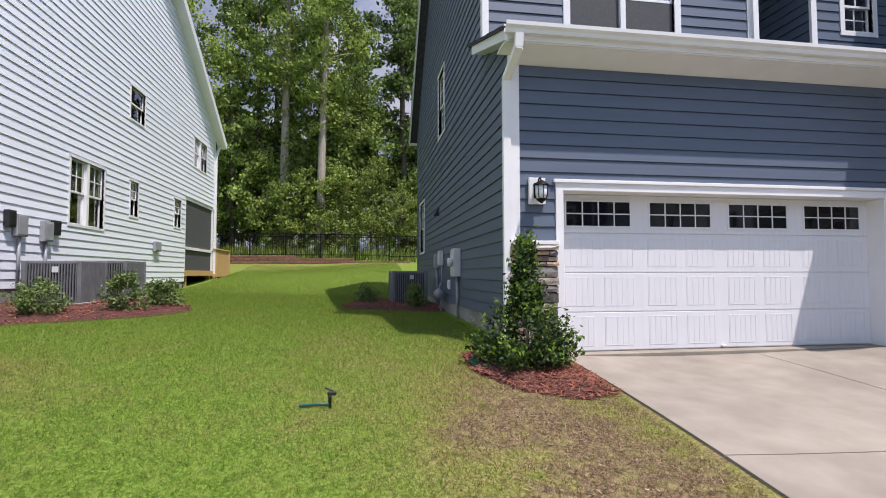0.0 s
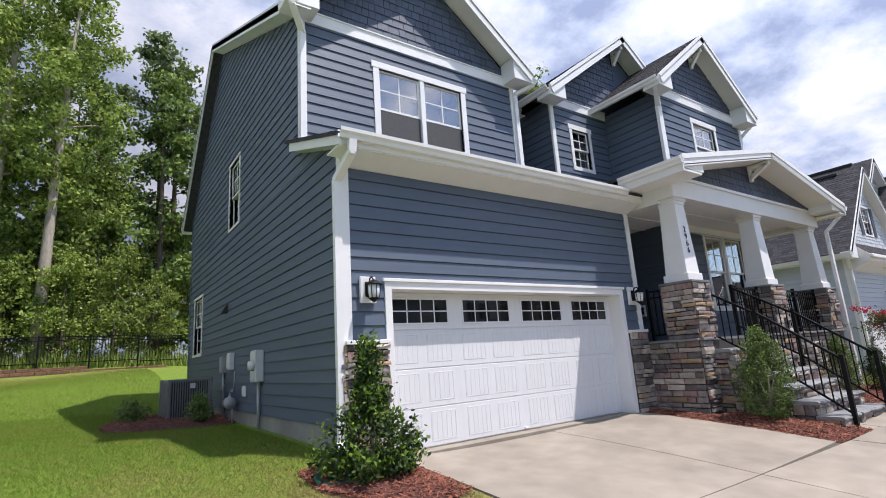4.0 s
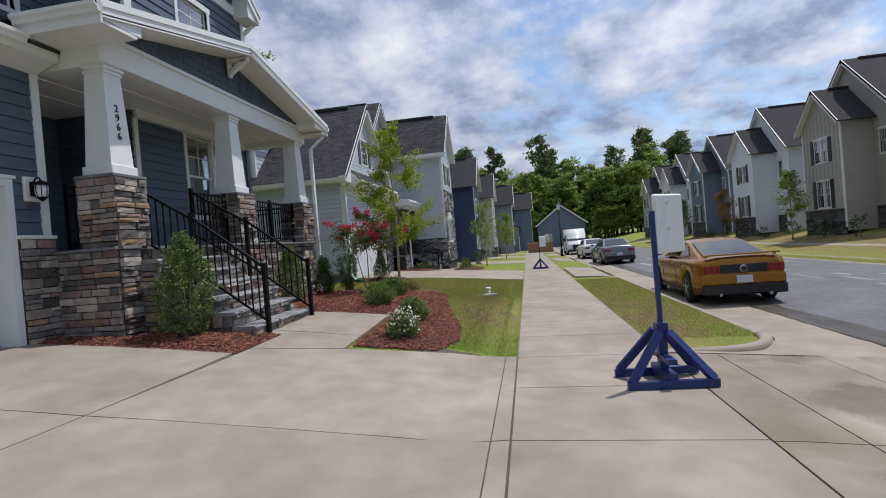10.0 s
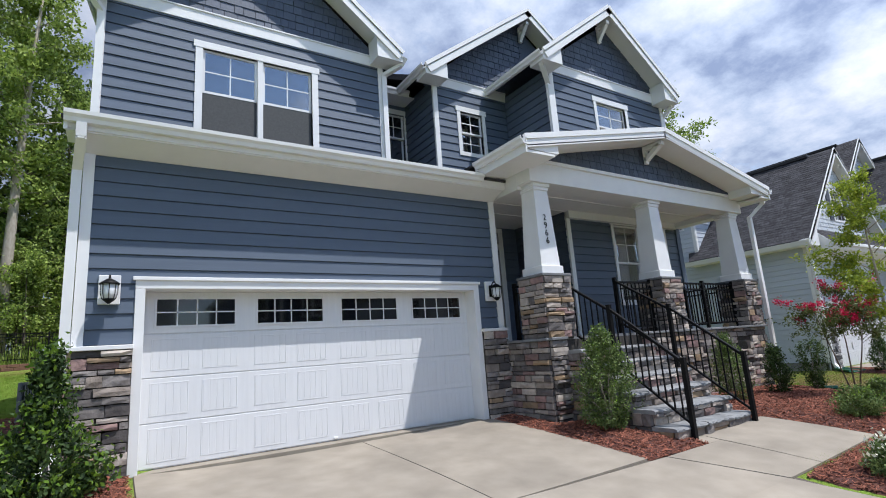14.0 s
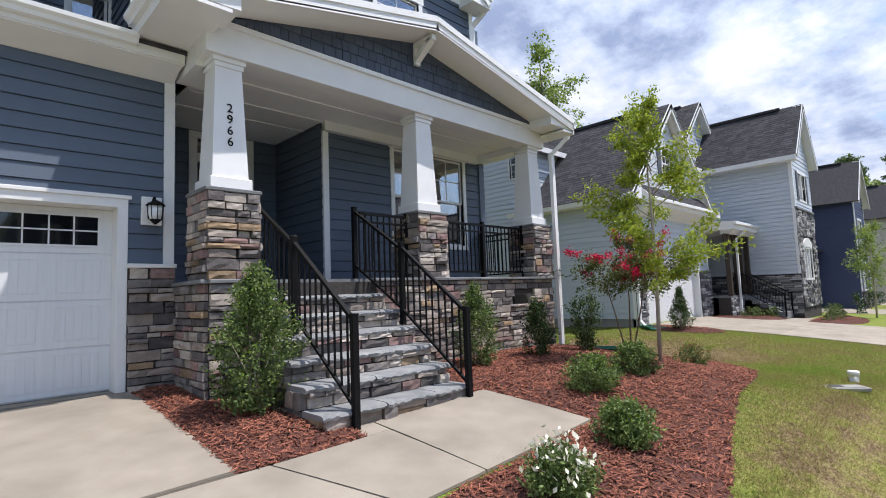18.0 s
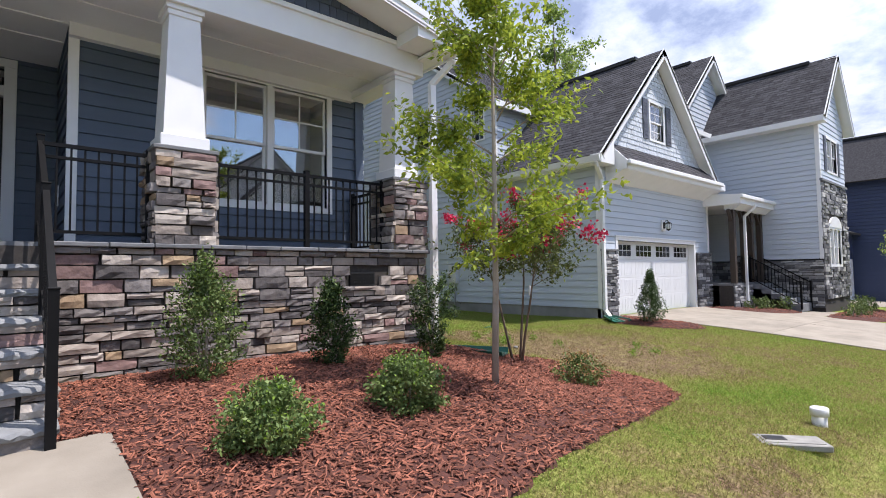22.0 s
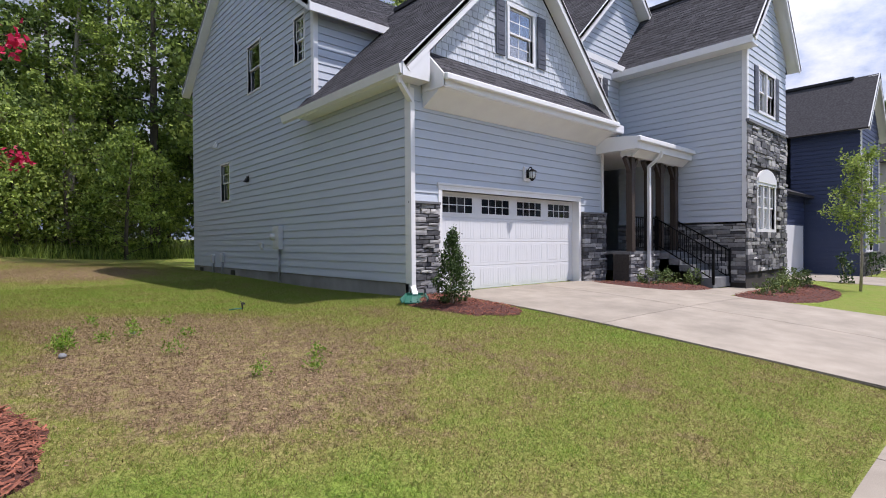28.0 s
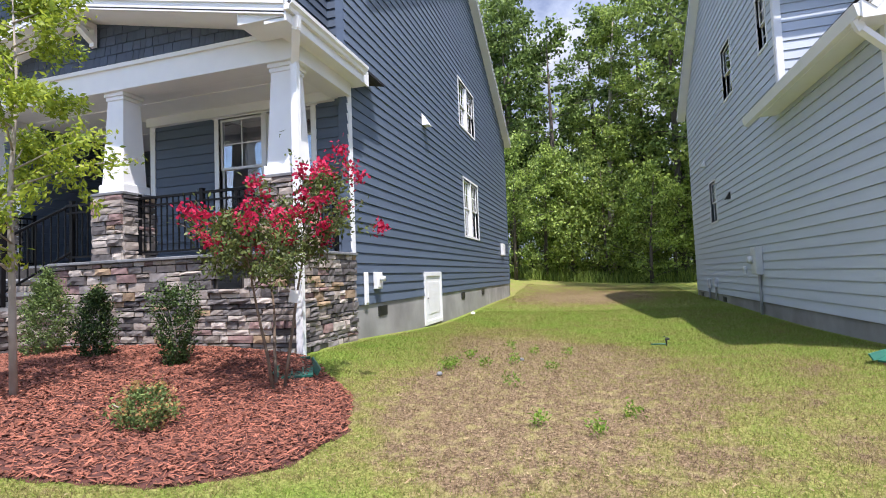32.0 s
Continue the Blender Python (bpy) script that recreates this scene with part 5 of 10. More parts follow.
def garage_door(house, x0, x1, y, z0, z1, trim_mat, wy, wins=True):
    """A sectional door with four glazed lights above three rows of grooved panels; x0..x1: the clear opening."""
    n_sec, h = 4, (z1 - z0) / 4
    d = box("garage_door", x0, x1, y, y + 0.05, z0 + 0.01, z1, GDOOR, house, "white sectional garage door with glazed top row")
    pw = (x1 - x0) / 8
    for s in range(4):
        za, zb = z0 + s * h, z0 + (s + 1) * h
        box("door_section", x0 + 0.002, x1 - 0.002, y - 0.012, y, za + (0.022 if s == 0 else 0.006), zb - 0.006, GDOOR, d, "", 0.004)
        if s < 3:
            for k in range(8):
                a, b = x0 + k * pw + 0.075 + (0.03 if k % 2 == 0 else 0), x0 + (k + 1) * pw - 0.075 - (0 if k % 2 == 0 else -0.0) - (0.03 if k % 2 else 0)
                bm = bmesh.new()
                fr = 0.014
                ring_frame(bm, a, b, za + 0.08, zb - 0.06, fr, y - 0.0155, y - 0.012)
                panel = part("panel", bm, GDOOR, d)
                m = 5
                for i in range(m):
                    u0, u1 = a + fr + (b - a - 2 * fr) * i / m, a + fr + (b - a - 2 * fr) * (i + 1) / m
                    box("plank", u0 + 0.003, u1 - 0.003, y - 0.0145, y - 0.012, za + 0.08 + fr, zb - 0.06 - fr, GDOOR, panel, "", 0.0015)
    # top row: four lights
    p4 = (x1 - x0) / 4
    za, zb = z1 - 0.43, z1 - 0.10
    for k in range(4):
        c = x0 + p4 * (k + 0.5)
        a, b = c - 0.46, c + 0.46
        bm = bmesh.new()
        f = 0.028
        for q in ((a - f, a, za - f, zb + f), (b, b + f, za - f, zb + f), (a, b, za - f, za), (a, b, zb, zb + f)):
            add_box(bm, q[0], q[1], y - 0.024, y - 0.012, q[2], q[3], 0.003)
        for i in range(1, 4):
            u = a + (b - a) * i / 4
            add_box(bm, u - 0.008, u + 0.008, y - 0.022, y - 0.0145, za, zb)
        add_box(bm, a, b, y - 0.022, y - 0.0145, (za + zb) / 2 - 0.008, (za + zb) / 2 + 0.008)
        fr_ = part("window_frame", bm, GDOOR, d)
        box("pane", a, b, y - 0.0145, y - 0.0125, za, zb, DARKGL, d, "dark glazed garage light")
    box("lift_handle", (x0 + x1) / 2 - 0.03, (x0 + x1) / 2 + 0.03, y - 0.04, y - 0.012, z0 + 0.03, z0 + 0.06, WHITE, d, "", 0.006)
    # casing
    bm = bmesh.new()
    add_box(bm, x0 - 0.10, x0 + 0.005, wy - 0.035, y + 0.05, z0, z1 + 0.0, 0.004)
    add_box(bm, x1 - 0.005, x1 + 0.10, wy - 0.035, y + 0.05, z0, z1 + 0.0, 0.004)
    add_box(bm, x0 - 0.10, x1 + 0.10, wy - 0.035, y + 0.05, z1, z1 + 0.11, 0.004)
    add_box(bm, x0 - 0.13, x1 + 0.13, wy - 0.06, wy + 0.01, z1 + 0.10, z1 + 0.145, 0.005)
    part("garage_casing", bm, trim_mat, house)
    return d


DARKGL = mat("dark_garage_glass", (0.006, 0.007, 0.008), None, 0.04, bump=0.0, spec=0.7)
garage_door(A, 1.02, 5.90, 0.25, 0.0, 2.13, WHITE, 0.0)
box("garage_sill", 1.02, 5.90, 0.0, 0.3, -0.12, 0.004, CONC, A)

# ---------------------------------------------------------------- stone veneer
STONE_COLS = [((0.36, 0.305, 0.26), (0.24, 0.20, 0.17)), ((0.25, 0.225, 0.21), (0.14, 0.125, 0.118)), ((0.50, 0.44, 0.38), (0.34, 0.295, 0.255)),
              ((0.13, 0.115, 0.11), (0.075, 0.067, 0.065)), ((0.30, 0.195, 0.175), (0.18, 0.115, 0.105)), ((0.37, 0.265, 0.165), (0.24, 0.165, 0.10))]
STONE = [mat(f"ledge_stone_{i}", a, b, 0.88, scale=9, bump=0.9, bscale=24, vary=0.25) for i, (a, b) in enumerate(STONE_COLS)]
STONE_B = [mat(f"grey_stone_{i}", a, b, 0.88, scale=9, bump=0.7, bscale=28, vary=0.2) for i, (a, b) in enumerate(
    [((0.15, 0.15, 0.157), (0.09, 0.09, 0.096)), ((0.30, 0.295, 0.29), (0.19, 0.188, 0.185)), ((0.085, 0.085, 0.09), (0.05, 0.05, 0.054)), ((0.46, 0.45, 0.435), (0.31, 0.305, 0.295))])]
MORTAR = mat("stone_mortar", (0.055, 0.048, 0.042), (0.035, 0.030, 0.027), 0.95, scale=20, bump=0.4)
BLUEST = mat("bluestone_cap", (0.20, 0.205, 0.21), (0.13, 0.135, 0.142), 0.8, scale=5, bump=0.5, bscale=25, vary=0.12)
TREADM = mat("cleft_flagstone", (0.265, 0.27, 0.27), (0.165, 0.172, 0.178), 0.85, scale=4.5, bump=1.0, bscale=14, vary=0.10, detail=9.0)
stone_rnd = random.Random(11)
STONE_MESHES = {}


def stone_mesh(w, h, d, mi, pal, tag):
    """A rough split-faced stone, shared between stones of like size."""
    key = (round(w / 0.04), round(h / 0.02), mi, tag, stone_rnd.randrange(2))
    if key in STONE_MESHES:
        return STONE_MESHES[key]
    r = random.Random(str(key))
    me = bpy.data.meshes.new("stone")
    nx, nz = 3, 2
    vs, fs = [], []
    j = 0.007
    front = []
    for b in range(nz + 1):
        for a in range(nx + 1):
            ex = a in (0, nx)
            ez = b in (0, nz)
            vs.append(((a / nx - 0.5) * w + (0 if not ex else r.uniform(-j, j) * 0.5), -d * (0.90 if ex or ez else r.uniform(0.92, 1.10)) + r.uniform(-j, j) * 0.9, (b / nz - 0.5) * h + (0 if not ez else r.uniform(-j, j) * 0.6)))
    for b in range(nz):
        for a in range(nx):
            k = b * (nx + 1) + a
            fs.append((k, k + 1, k + nx + 2, k + nx + 1))
    ring = list(range(nx + 1)) + [b * (nx + 1) + nx for b in range(1, nz + 1)] + [nz * (nx + 1) + a for a in range(nx - 1, -1, -1)] + [b * (nx + 1) for b in range(nz - 1, 0, -1)]
    k = len(vs)
    for i in ring:
        x, y, z = vs[i]
        vs.append((x, 0.0, z))
    n = len(ring)
    fs += [(ring[i], k + i, k + (i + 1) % n, ring[(i + 1) % n]) for i in range(n)]
    me.from_pydata(vs, [], fs)
    me.materials.append(pal[mi])
    STONE_MESHES[key] = me
    return me


def stone_face(parent, pl, u0, u1, z0, z1, pal, tag, hs=(0.065, 0.085, 0.105, 0.135), wmin=0.14, wmax=0.40, holes=(), depth=0.052, lo=None):
    """Ledge stones in random courses over a rectangle of a wall; lo(u): where the ground cuts it."""
    rnd = stone_rnd
    z = z0
    rz = pl.matrix(0, 0)
    while z < z1 - 0.02:
        h = rnd.choice(hs)
        if z1 - (z + h) < 0.05:
            h = z1 - z
        u = u0
        while u < u1 - 0.01:
            w = rnd.uniform(wmin, wmax)
            if u1 - (u + w) < wmin * 0.7:
                w = u1 - u
            cuts = [(z, z + h)]
            if h > 0.12 and rnd.random() < 0.25:
                s = z + h * rnd.uniform(0.4, 0.6)
                cuts = [(z, s), (s, z + h)]
            for a, b in cuts:
                c = u + w / 2
                if any(c + w / 2 > q[0] and c - w / 2 < q[1] and b > q[2] + 0.02 and a < q[3] - 0.02 for q in holes):
                    continue
                mi = rnd.choices(range(len(pal)), [5, 5, 4, 4, 2, 1.4][:len(pal)])[0]
                me = stone_mesh(w, b - a, depth, mi, pal, tag)
                o = bpy.data.objects.new("stone", me)
                scene.collection.objects.link(o)
                o.parent = parent
                o.matrix_basis = pl.matrix(u + w / 2, (a + b) / 2, 0.0) @ Matrix.Diagonal((1 - 0.016 / w, rnd.uniform(0.55, 1.55), 1 - 0.014 / (b - a), 1))
            u += w
        z += h


def cap_row(parent, pl, u0, u1, z, d=0.09, t=0.045, back=0.02):
    u = u0
    while u < u1 - 0.05:
        w = min(stone_rnd.uniform(0.35, 0.6), u1 - u)
        if u1 - u - w < 0.2:
            w = u1 - u
        part_box(pl, "capstone", u + 0.003, u + w - 0.003, -d - stone_rnd.uniform(0, 0.012), back, z, z + t, BLUEST, parent, "", 0.008)
        u += w


# porch base, piers and stair cheeks of the slate-blue house
VENT = (11.9, 12.28, 0.73, 0.93)
P_FRONT = Plane((0, -1.06, 0), (1, 0, 0), (0, -1, 0))
P_LEFT = Plane((6.54, 0, 0), (0, 1, 0), (-1, 0, 0))
P_RIGHT = Plane((13.16, 0, 0), (0, 1, 0), (1, 0, 0))
base = box("porch_base", 6.54, 13.16, -1.06, 0.6, -0.5, 1.19, MORTAR, A, "stone-faced porch base under the porch floor")
SX0, SX1, ST0 = 7.16, 8.74, 6.88
stone_face(base, P_FRONT, 8.80, 13.16, -0.34, 1.19, STONE, "a", holes=[VENT])
stone_face(base, P_FRONT, 6.54, ST0, -0.16, 1.19, STONE, "a")
stone_face(base, P_LEFT, -1.06, 0.0, -0.16, 1.19, STONE, "a")
stone_face(base, P_RIGHT, -1.06, 0.6, -0.44, 1.19, STONE, "a")
cap_row(base, P_FRONT, 8.74, 13.18, 1.19)
cap_row(base, P_FRONT, 6.52, ST0, 1.19)
cap_row(base, P_LEFT, -1.1, 0.0, 1.19)
cap_row(base, P_RIGHT, -1.1, 0.58, 1.19)
box("porch_floor", 6.6, 13.1, -0.95, 3.2, 1.19, 1.235, BLUEST, A, "grey stone porch floor")
bm = bmesh.new()
add_box(bm, VENT[0], VENT[1], -1.085, -1.05, VENT[2], VENT[3])
for k in range(5):
    zz = VENT[2] + 0.02 + k * 0.038
    add_box(bm, VENT[0] + 0.01, VENT[1] - 0.01, -1.10, -1.08, zz, zz + 0.012)
part("foundation_vent", bm, BLACKP, A, "black louvred foundation vent")
for cx in COLX:
    x0, x1, y0, y1 = cx - 0.27, cx + 0.27, PF + 0.03, PF + 0.57
    pr = box("pier", x0, x1, y0, y1, 1.2, 2.225, MORTAR, A, "stone-faced square pier under the pillar")
    stone_face(pr, Plane((0, y0, 0), (1, 0, 0), (0, -1, 0)), x0 - 0.03, x1 + 0.03, 1.23, 2.225, STONE, "a", wmin=0.14, wmax=0.36)
    stone_face(pr, Plane((x0, 0, 0), (0, 1, 0), (-1, 0, 0)), y0 - 0.03, y1 + 0.03, 1.23, 2.225, STONE, "a", wmin=0.14, wmax=0.36)
    stone_face(pr, Plane((x1, 0, 0), (0, 1, 0), (1, 0, 0)), y0 - 0.03, y1 + 0.03, 1.23, 2.225, STONE, "a", wmin=0.14, wmax=0.36)
    stone_face(pr, Plane((0, y1, 0), (1, 0, 0), (0, 1, 0)), x0 - 0.03, x1 + 0.03, 1.23, 2.225, STONE, "a", wmin=0.14, wmax=0.36)
    box("pier_cap", x0 - 0.055, x1 + 0.055, y0 - 0.055, y1 + 0.055, 2.225, 2.27, BLUEST, pr, "", 0.008)
# stone wainscot either side of the garage door
for a, b, nm in ((AX0 - 0.02, 0.92, "wainscot"), (6.0, 6.5, "wainscot")):
    w_ = box(nm, a, b, -0.05, -0.002, -0.2, 1.42, MORTAR, A, "ledge-stone wainscot beside the garage door")
    stone_face(w_, Plane((0, -0.05, 0), (1, 0, 0), (0, -1, 0)), a, b, -0.15 if a < 3 else -0.1, 1.42, STONE, "a", wmin=0.14, wmax=0.38)
    if a < 3:
        stone_face(w_, Plane((a, 0, 0), (0, 1, 0), (-1, 0, 0)), -0.09, 0.0, -0.1, 1.42, STONE, "a", wmin=0.08, wmax=0.1)
    part_box(FRONT, "wainscot_cap", a - 0.02, b + 0.01, -0.12, 0.0, 1.42, 1.47, WHITE, w_, "white wainscot cap moulding", 0.006)

# ---- front stairs: seven risers of stone with bluestone treads
stairs = thing("front_stairs", "stone front stairs with rough pale grey flagstone treads", "stairs", at=(0, 0, 0))
def rough_tread(x0, x1, y0, y1, z0, z1):
    """A flagstone tread with a chipped, hand-cut nosing."""
    n = max(4, int((x1 - x0) / 0.045))
    vs, fs = [], []
    rn = stone_rnd
    for i in range(n + 1):
        x = x0 + (x1 - x0) * i / n
        j = rn.uniform(-0.014, 0.012)
        vs += [(x, y0 + j + rn.uniform(-0.004, 0.012), z0 + rn.uniform(0, 0.010)), (x, y0 + j - 0.006, (z0 + z1) / 2 + rn.uniform(-0.012, 0.012)),
               (x, y0 + j + 0.012, z1 - rn.uniform(0.004, 0.012)), (x, y0 + 0.05, z1 + rn.uniform(-0.004, 0.0015)), (x, y1, z1), (x, y1, z0)]
    for i in range(n):
        a, b = i * 6, i * 6 + 6
        fs += [(a + k, b + k, b + (k + 1) % 6, a + (k + 1) % 6) for k in range(6)]
    fs += [tuple(range(6)), tuple(n * 6 + k for k in range(5, -1, -1))]
    mesh_ob("tread", vs, fs, TREADM, stairs, "rough pale grey flagstone tread")


NS = 7
RISE = (1.235 + 0.25) / NS
RUN = 0.29
for k in range(NS - 1):
    zt = -0.25 + RISE * (k + 1)
    yf = -1.08 - RUN * (NS - 1 - k)
    ybk = -1.06
    st = box("riser", ST0 + 0.03, SX1 - 0.03, yf + 0.045, yf + 0.045 + RUN + (0.03 if k < NS - 2 else -0.03), -0.45, zt - 0.05, MORTAR, stairs)
    stone_face(st, Plane((0, yf + 0.045, 0), (1, 0, 0), (0, -1, 0)), ST0 + 0.02, SX1 - 0.02, zt - RISE - (0.05 if k == 0 else 0.0), zt - 0.05, STONE, "a", hs=(0.065, 0.085, 0.10), wmin=0.16, wmax=0.40)
    for sx, nn in ((ST0 + 0.03, -1), (SX1 - 0.03, 1)):
        stone_face(st, Plane((sx, 0, 0), (0, 1, 0), (nn, 0, 0)), yf + 0.04, yf + 0.045 + RUN, -0.3, zt - 0.05, STONE, "a", wmin=0.13, wmax=0.29)
    # tread of two or three slabs with an uneven nosing
    u = ST0 - 0.02
    while u < SX1:
        w = min(stone_rnd.uniform(0.55, 0.9), SX1 + 0.02 - u)
        if SX1 - u - w < 0.3:
            w = SX1 + 0.02 - u
        rough_tread(u + 0.002, u + w - 0.002, yf - 0.03, yf + RUN + 0.05, zt - 0.062, zt - stone_rnd.uniform(0, 0.004))
        u += w


# ---- black metal railings
def railing(a, b, name, lab, end_posts=(True, True), h0=0.11, h1=0.95, post_a=None, post_b=None, spacing=0.105, double=False):
    """A picket railing between two floor points; slopes with them."""
    a, b = Vector(a), Vector(b)
    r = thing(name, lab, "railing", group="porch railings", at=tuple(a))
    L = Vector((b.x - a.x, b.y - a.y, 0)).length
    inv = Matrix.Translation(-a)

    def put(bm, nm, label=""):
        bmesh.ops.transform(bm, matrix=inv, verts=bm.verts)
        return part(nm, bm, METAL, r, label)

    for nm, h, w, t in (("top_rail", h1, 0.045, 0.035), ("upper_rail", h1 - 0.12, 0.03, 0.028), ("bottom_rail", h0, 0.03, 0.03)):
        if nm == "upper_rail" and not double:
            continue
        bm = bmesh.new()
        add_beam(bm, a + Vector((0, 0, h)), b + Vector((0, 0, h)), w, t)
        put(bm, nm)
    n = int(L / spacing)
    for i in range(1, n):
        p = a.lerp(b, i / n)
        bm = bmesh.new()
        add_box(bm, p.x - 0.0085, p.x + 0.0085, p.y - 0.0085, p.y + 0.0085, p.z + h0, p.z + h1 - (0.0))
        put(bm, "picket")
    for p, on, lo in ((a, end_posts[0], post_a), (b, end_posts[1], post_b)):
        if on:
            bm = bmesh.new()
            z0 = p.z if lo is None else lo
            add_box(bm, p.x - 0.03, p.x + 0.03, p.y - 0.03, p.y + 0.03, z0, p.z + h1 + 0.05)
            add_box(bm, p.x - 0.036, p.x + 0.036, p.y - 0.036, p.y + 0.036, p.z + h1 + 0.05, p.z + h1 + 0.066, 0.006)
            put(bm, "post")
    return r


fy = -1.08 - RUN * (NS - 1)
for sx in (SX0 + 0.03, SX1 - 0.03):
    zlow = -0.25
    railing((sx, fy - 0.05, zlow + 0.02), (sx, -1.12 - RUN * 2.2, zlow + 0.02 + RISE * (NS - 1 - 2.2) + 0.03), "stair_railing", "black metal picket stair railing", h0=0.20, h1=1.0, post_a=zlow - 0.05)
    railing((sx, -1.12 - RUN * 2.2, zlow + RISE * (NS - 1 - 2.2) + 0.05), (sx, -0.72, 1.245), "stair_railing", "black metal picket stair railing", end_posts=(False, True), h0=0.20, h1=0.98)
railing((10.22, -0.82, 1.235), (11.42, -0.82, 1.235), "porch_railing", "black metal picket porch railing", double=True)
railing((11.42, -0.82, 1.235), (12.60, -0.82, 1.235), "porch_railing", "black metal picket porch railing", end_posts=(False, True), double=True)
railing((8.72, -0.82, 1.235), (9.62, -0.82, 1.235), "porch_railing", "black metal picket porch railing", end_posts=(False, True), double=True)
railing((6.82, -0.02, 1.235), (6.82, -0.50, 1.235), "porch_railing", "short black metal picket porch railing", end_posts=(True, True), double=True)
railing((12.9, -0.50, 1.235), (12.9, 0.52, 1.235), "porch_railing", "black metal picket porch railing", double=True)


# ---- house number on the pillar
def digits(text, x, y, z, size, gap):
    for i, ch in enumerate(text):
        cu = bpy.data.curves.new("house_number", "FONT")
        cu.body, cu.size, cu.align_x, cu.extrude = ch, size, "CENTER", 0.004
        cu.materials.append(METAL)
        o = new("house_number", cu)
        zz = z - i * gap
        yy = y + (zz - 2.30) / (3.78 - 2.30) * 0.060
        o.matrix_world = pose(x, yy, zz, 90 - 2.3, 0, 0)
        tagged(o, f"black metal house number digit {ch} on the white pillar", "house number", "house number")


digits("2966", COLX[0], PF + 0.30 - 0.215 - 0.008, 3.20, 0.15, 0.135)


# ---- wall lanterns
def lantern(x, y, z, big=1.0):
    l = thing("wall_lantern", "black metal wall lantern with clear ribbed glass on white block", "lantern", "lanterns", at=(x, y, z))
    bm = bmesh.new(); add_box(bm, -0.11, 0.11, -0.045, 0.0, -0.17, 0.17, 0.006)
    part("mounting_block", bm, WHITE, l, "white mounting block")
    bm = bmesh.new(); add_box(bm, -0.05, 0.05, -0.065, -0.045, -0.10, 0.10, 0.008)
    part("back_plate", bm, METAL, l)
    bm = bmesh.new(); add_tube(bm, [(0, -0.06, 0.06), (0, -0.10, 0.14), (0, -0.16, 0.15), (0, -0.19, 0.10)], 0.011, 6)
    part("arm", bm, METAL, l, "", True)
    bm = bmesh.new(); add_tube(bm, [(0, -0.19, 0.11), (0, -0.19, 0.09), (0, -0.19, 0.05), (0, -0.19, 0.04)], [0.015, 0.05, 0.105, 0.105], 14)
    part("hood", bm, METAL, l, "", True)
    bm = bmesh.new(); add_tube(bm, [(0, -0.19, 0.045), (0, -0.19, -0.06), (0, -0.19, -0.13)], [0.082, 0.080, 0.062], 14)
    part("glass", bm, LAMPG, l, "clear ribbed glass", True)
    for k in range(8):
        a = k * math.pi / 4
        bm = bmesh.new(); add_tube(bm, [(0.086 * math.cos(a), -0.19 + 0.086 * math.sin(a), 0.045), (0.084 * math.cos(a), -0.19 + 0.084 * math.sin(a), -0.06), (0.066 * math.cos(a), -0.19 + 0.066 * math.sin(a), -0.13)], 0.005, 4)
        part("cage_bar", bm, METAL, l)
    bm = bmesh.new(); add_tube(bm, [(0, -0.19, -0.125), (0, -0.19, -0.15), (0, -0.19, -0.18)], [0.07, 0.045, 0.012], 12)
    part("finial", bm, METAL, l, "", True)
    return l


lan = lantern(0.66, -0.025, 2.11)
copy_thing(lan, pose(6.24, -0.025, 2.11))


# ---------------------------------------------------------------- generic gabled house for the row and the far side of the street
def siding_wall(house, pl, poly, m, holes=(), joined=True, z0=None, expo=0.178):
    return wall("wall", house, pl, poly, m, holes, joined=joined, z_start=z0, expo=expo)


def shutters(house, pl, u0, u1, z0, z1, m, w=0.34):
    for a in (u0 - w - 0.10, u1 + 0.10):
        bm = bmesh.new()
        mm = pl.matrix(0, 0)
        add_box(bm, a, a + w, -0.05, -0.02, z0 - 0.05, z1 + 0.05, 0.004, mm)
        for k in range(int((z1 - z0) / 0.11)):
            zz = z0 + 0.06 + k * 0.11
            if abs(zz - (z0 + z1) / 2) > 0.08:
                add_box(bm, a + 0.05, a + w - 0.05, -0.058, -0.05, zz, zz + 0.07, 0.003, mm)
        part("shutter", bm, m, house)


SHUT = mat("dark_shutter", (0.030, 0.032, 0.038), (0.022, 0.024, 0.028), 0.5, bump=0.05)
SHUT_B = mat("slate_shutter", (0.085, 0.09, 0.11), (0.065, 0.07, 0.088), 0.5, bump=0.05)


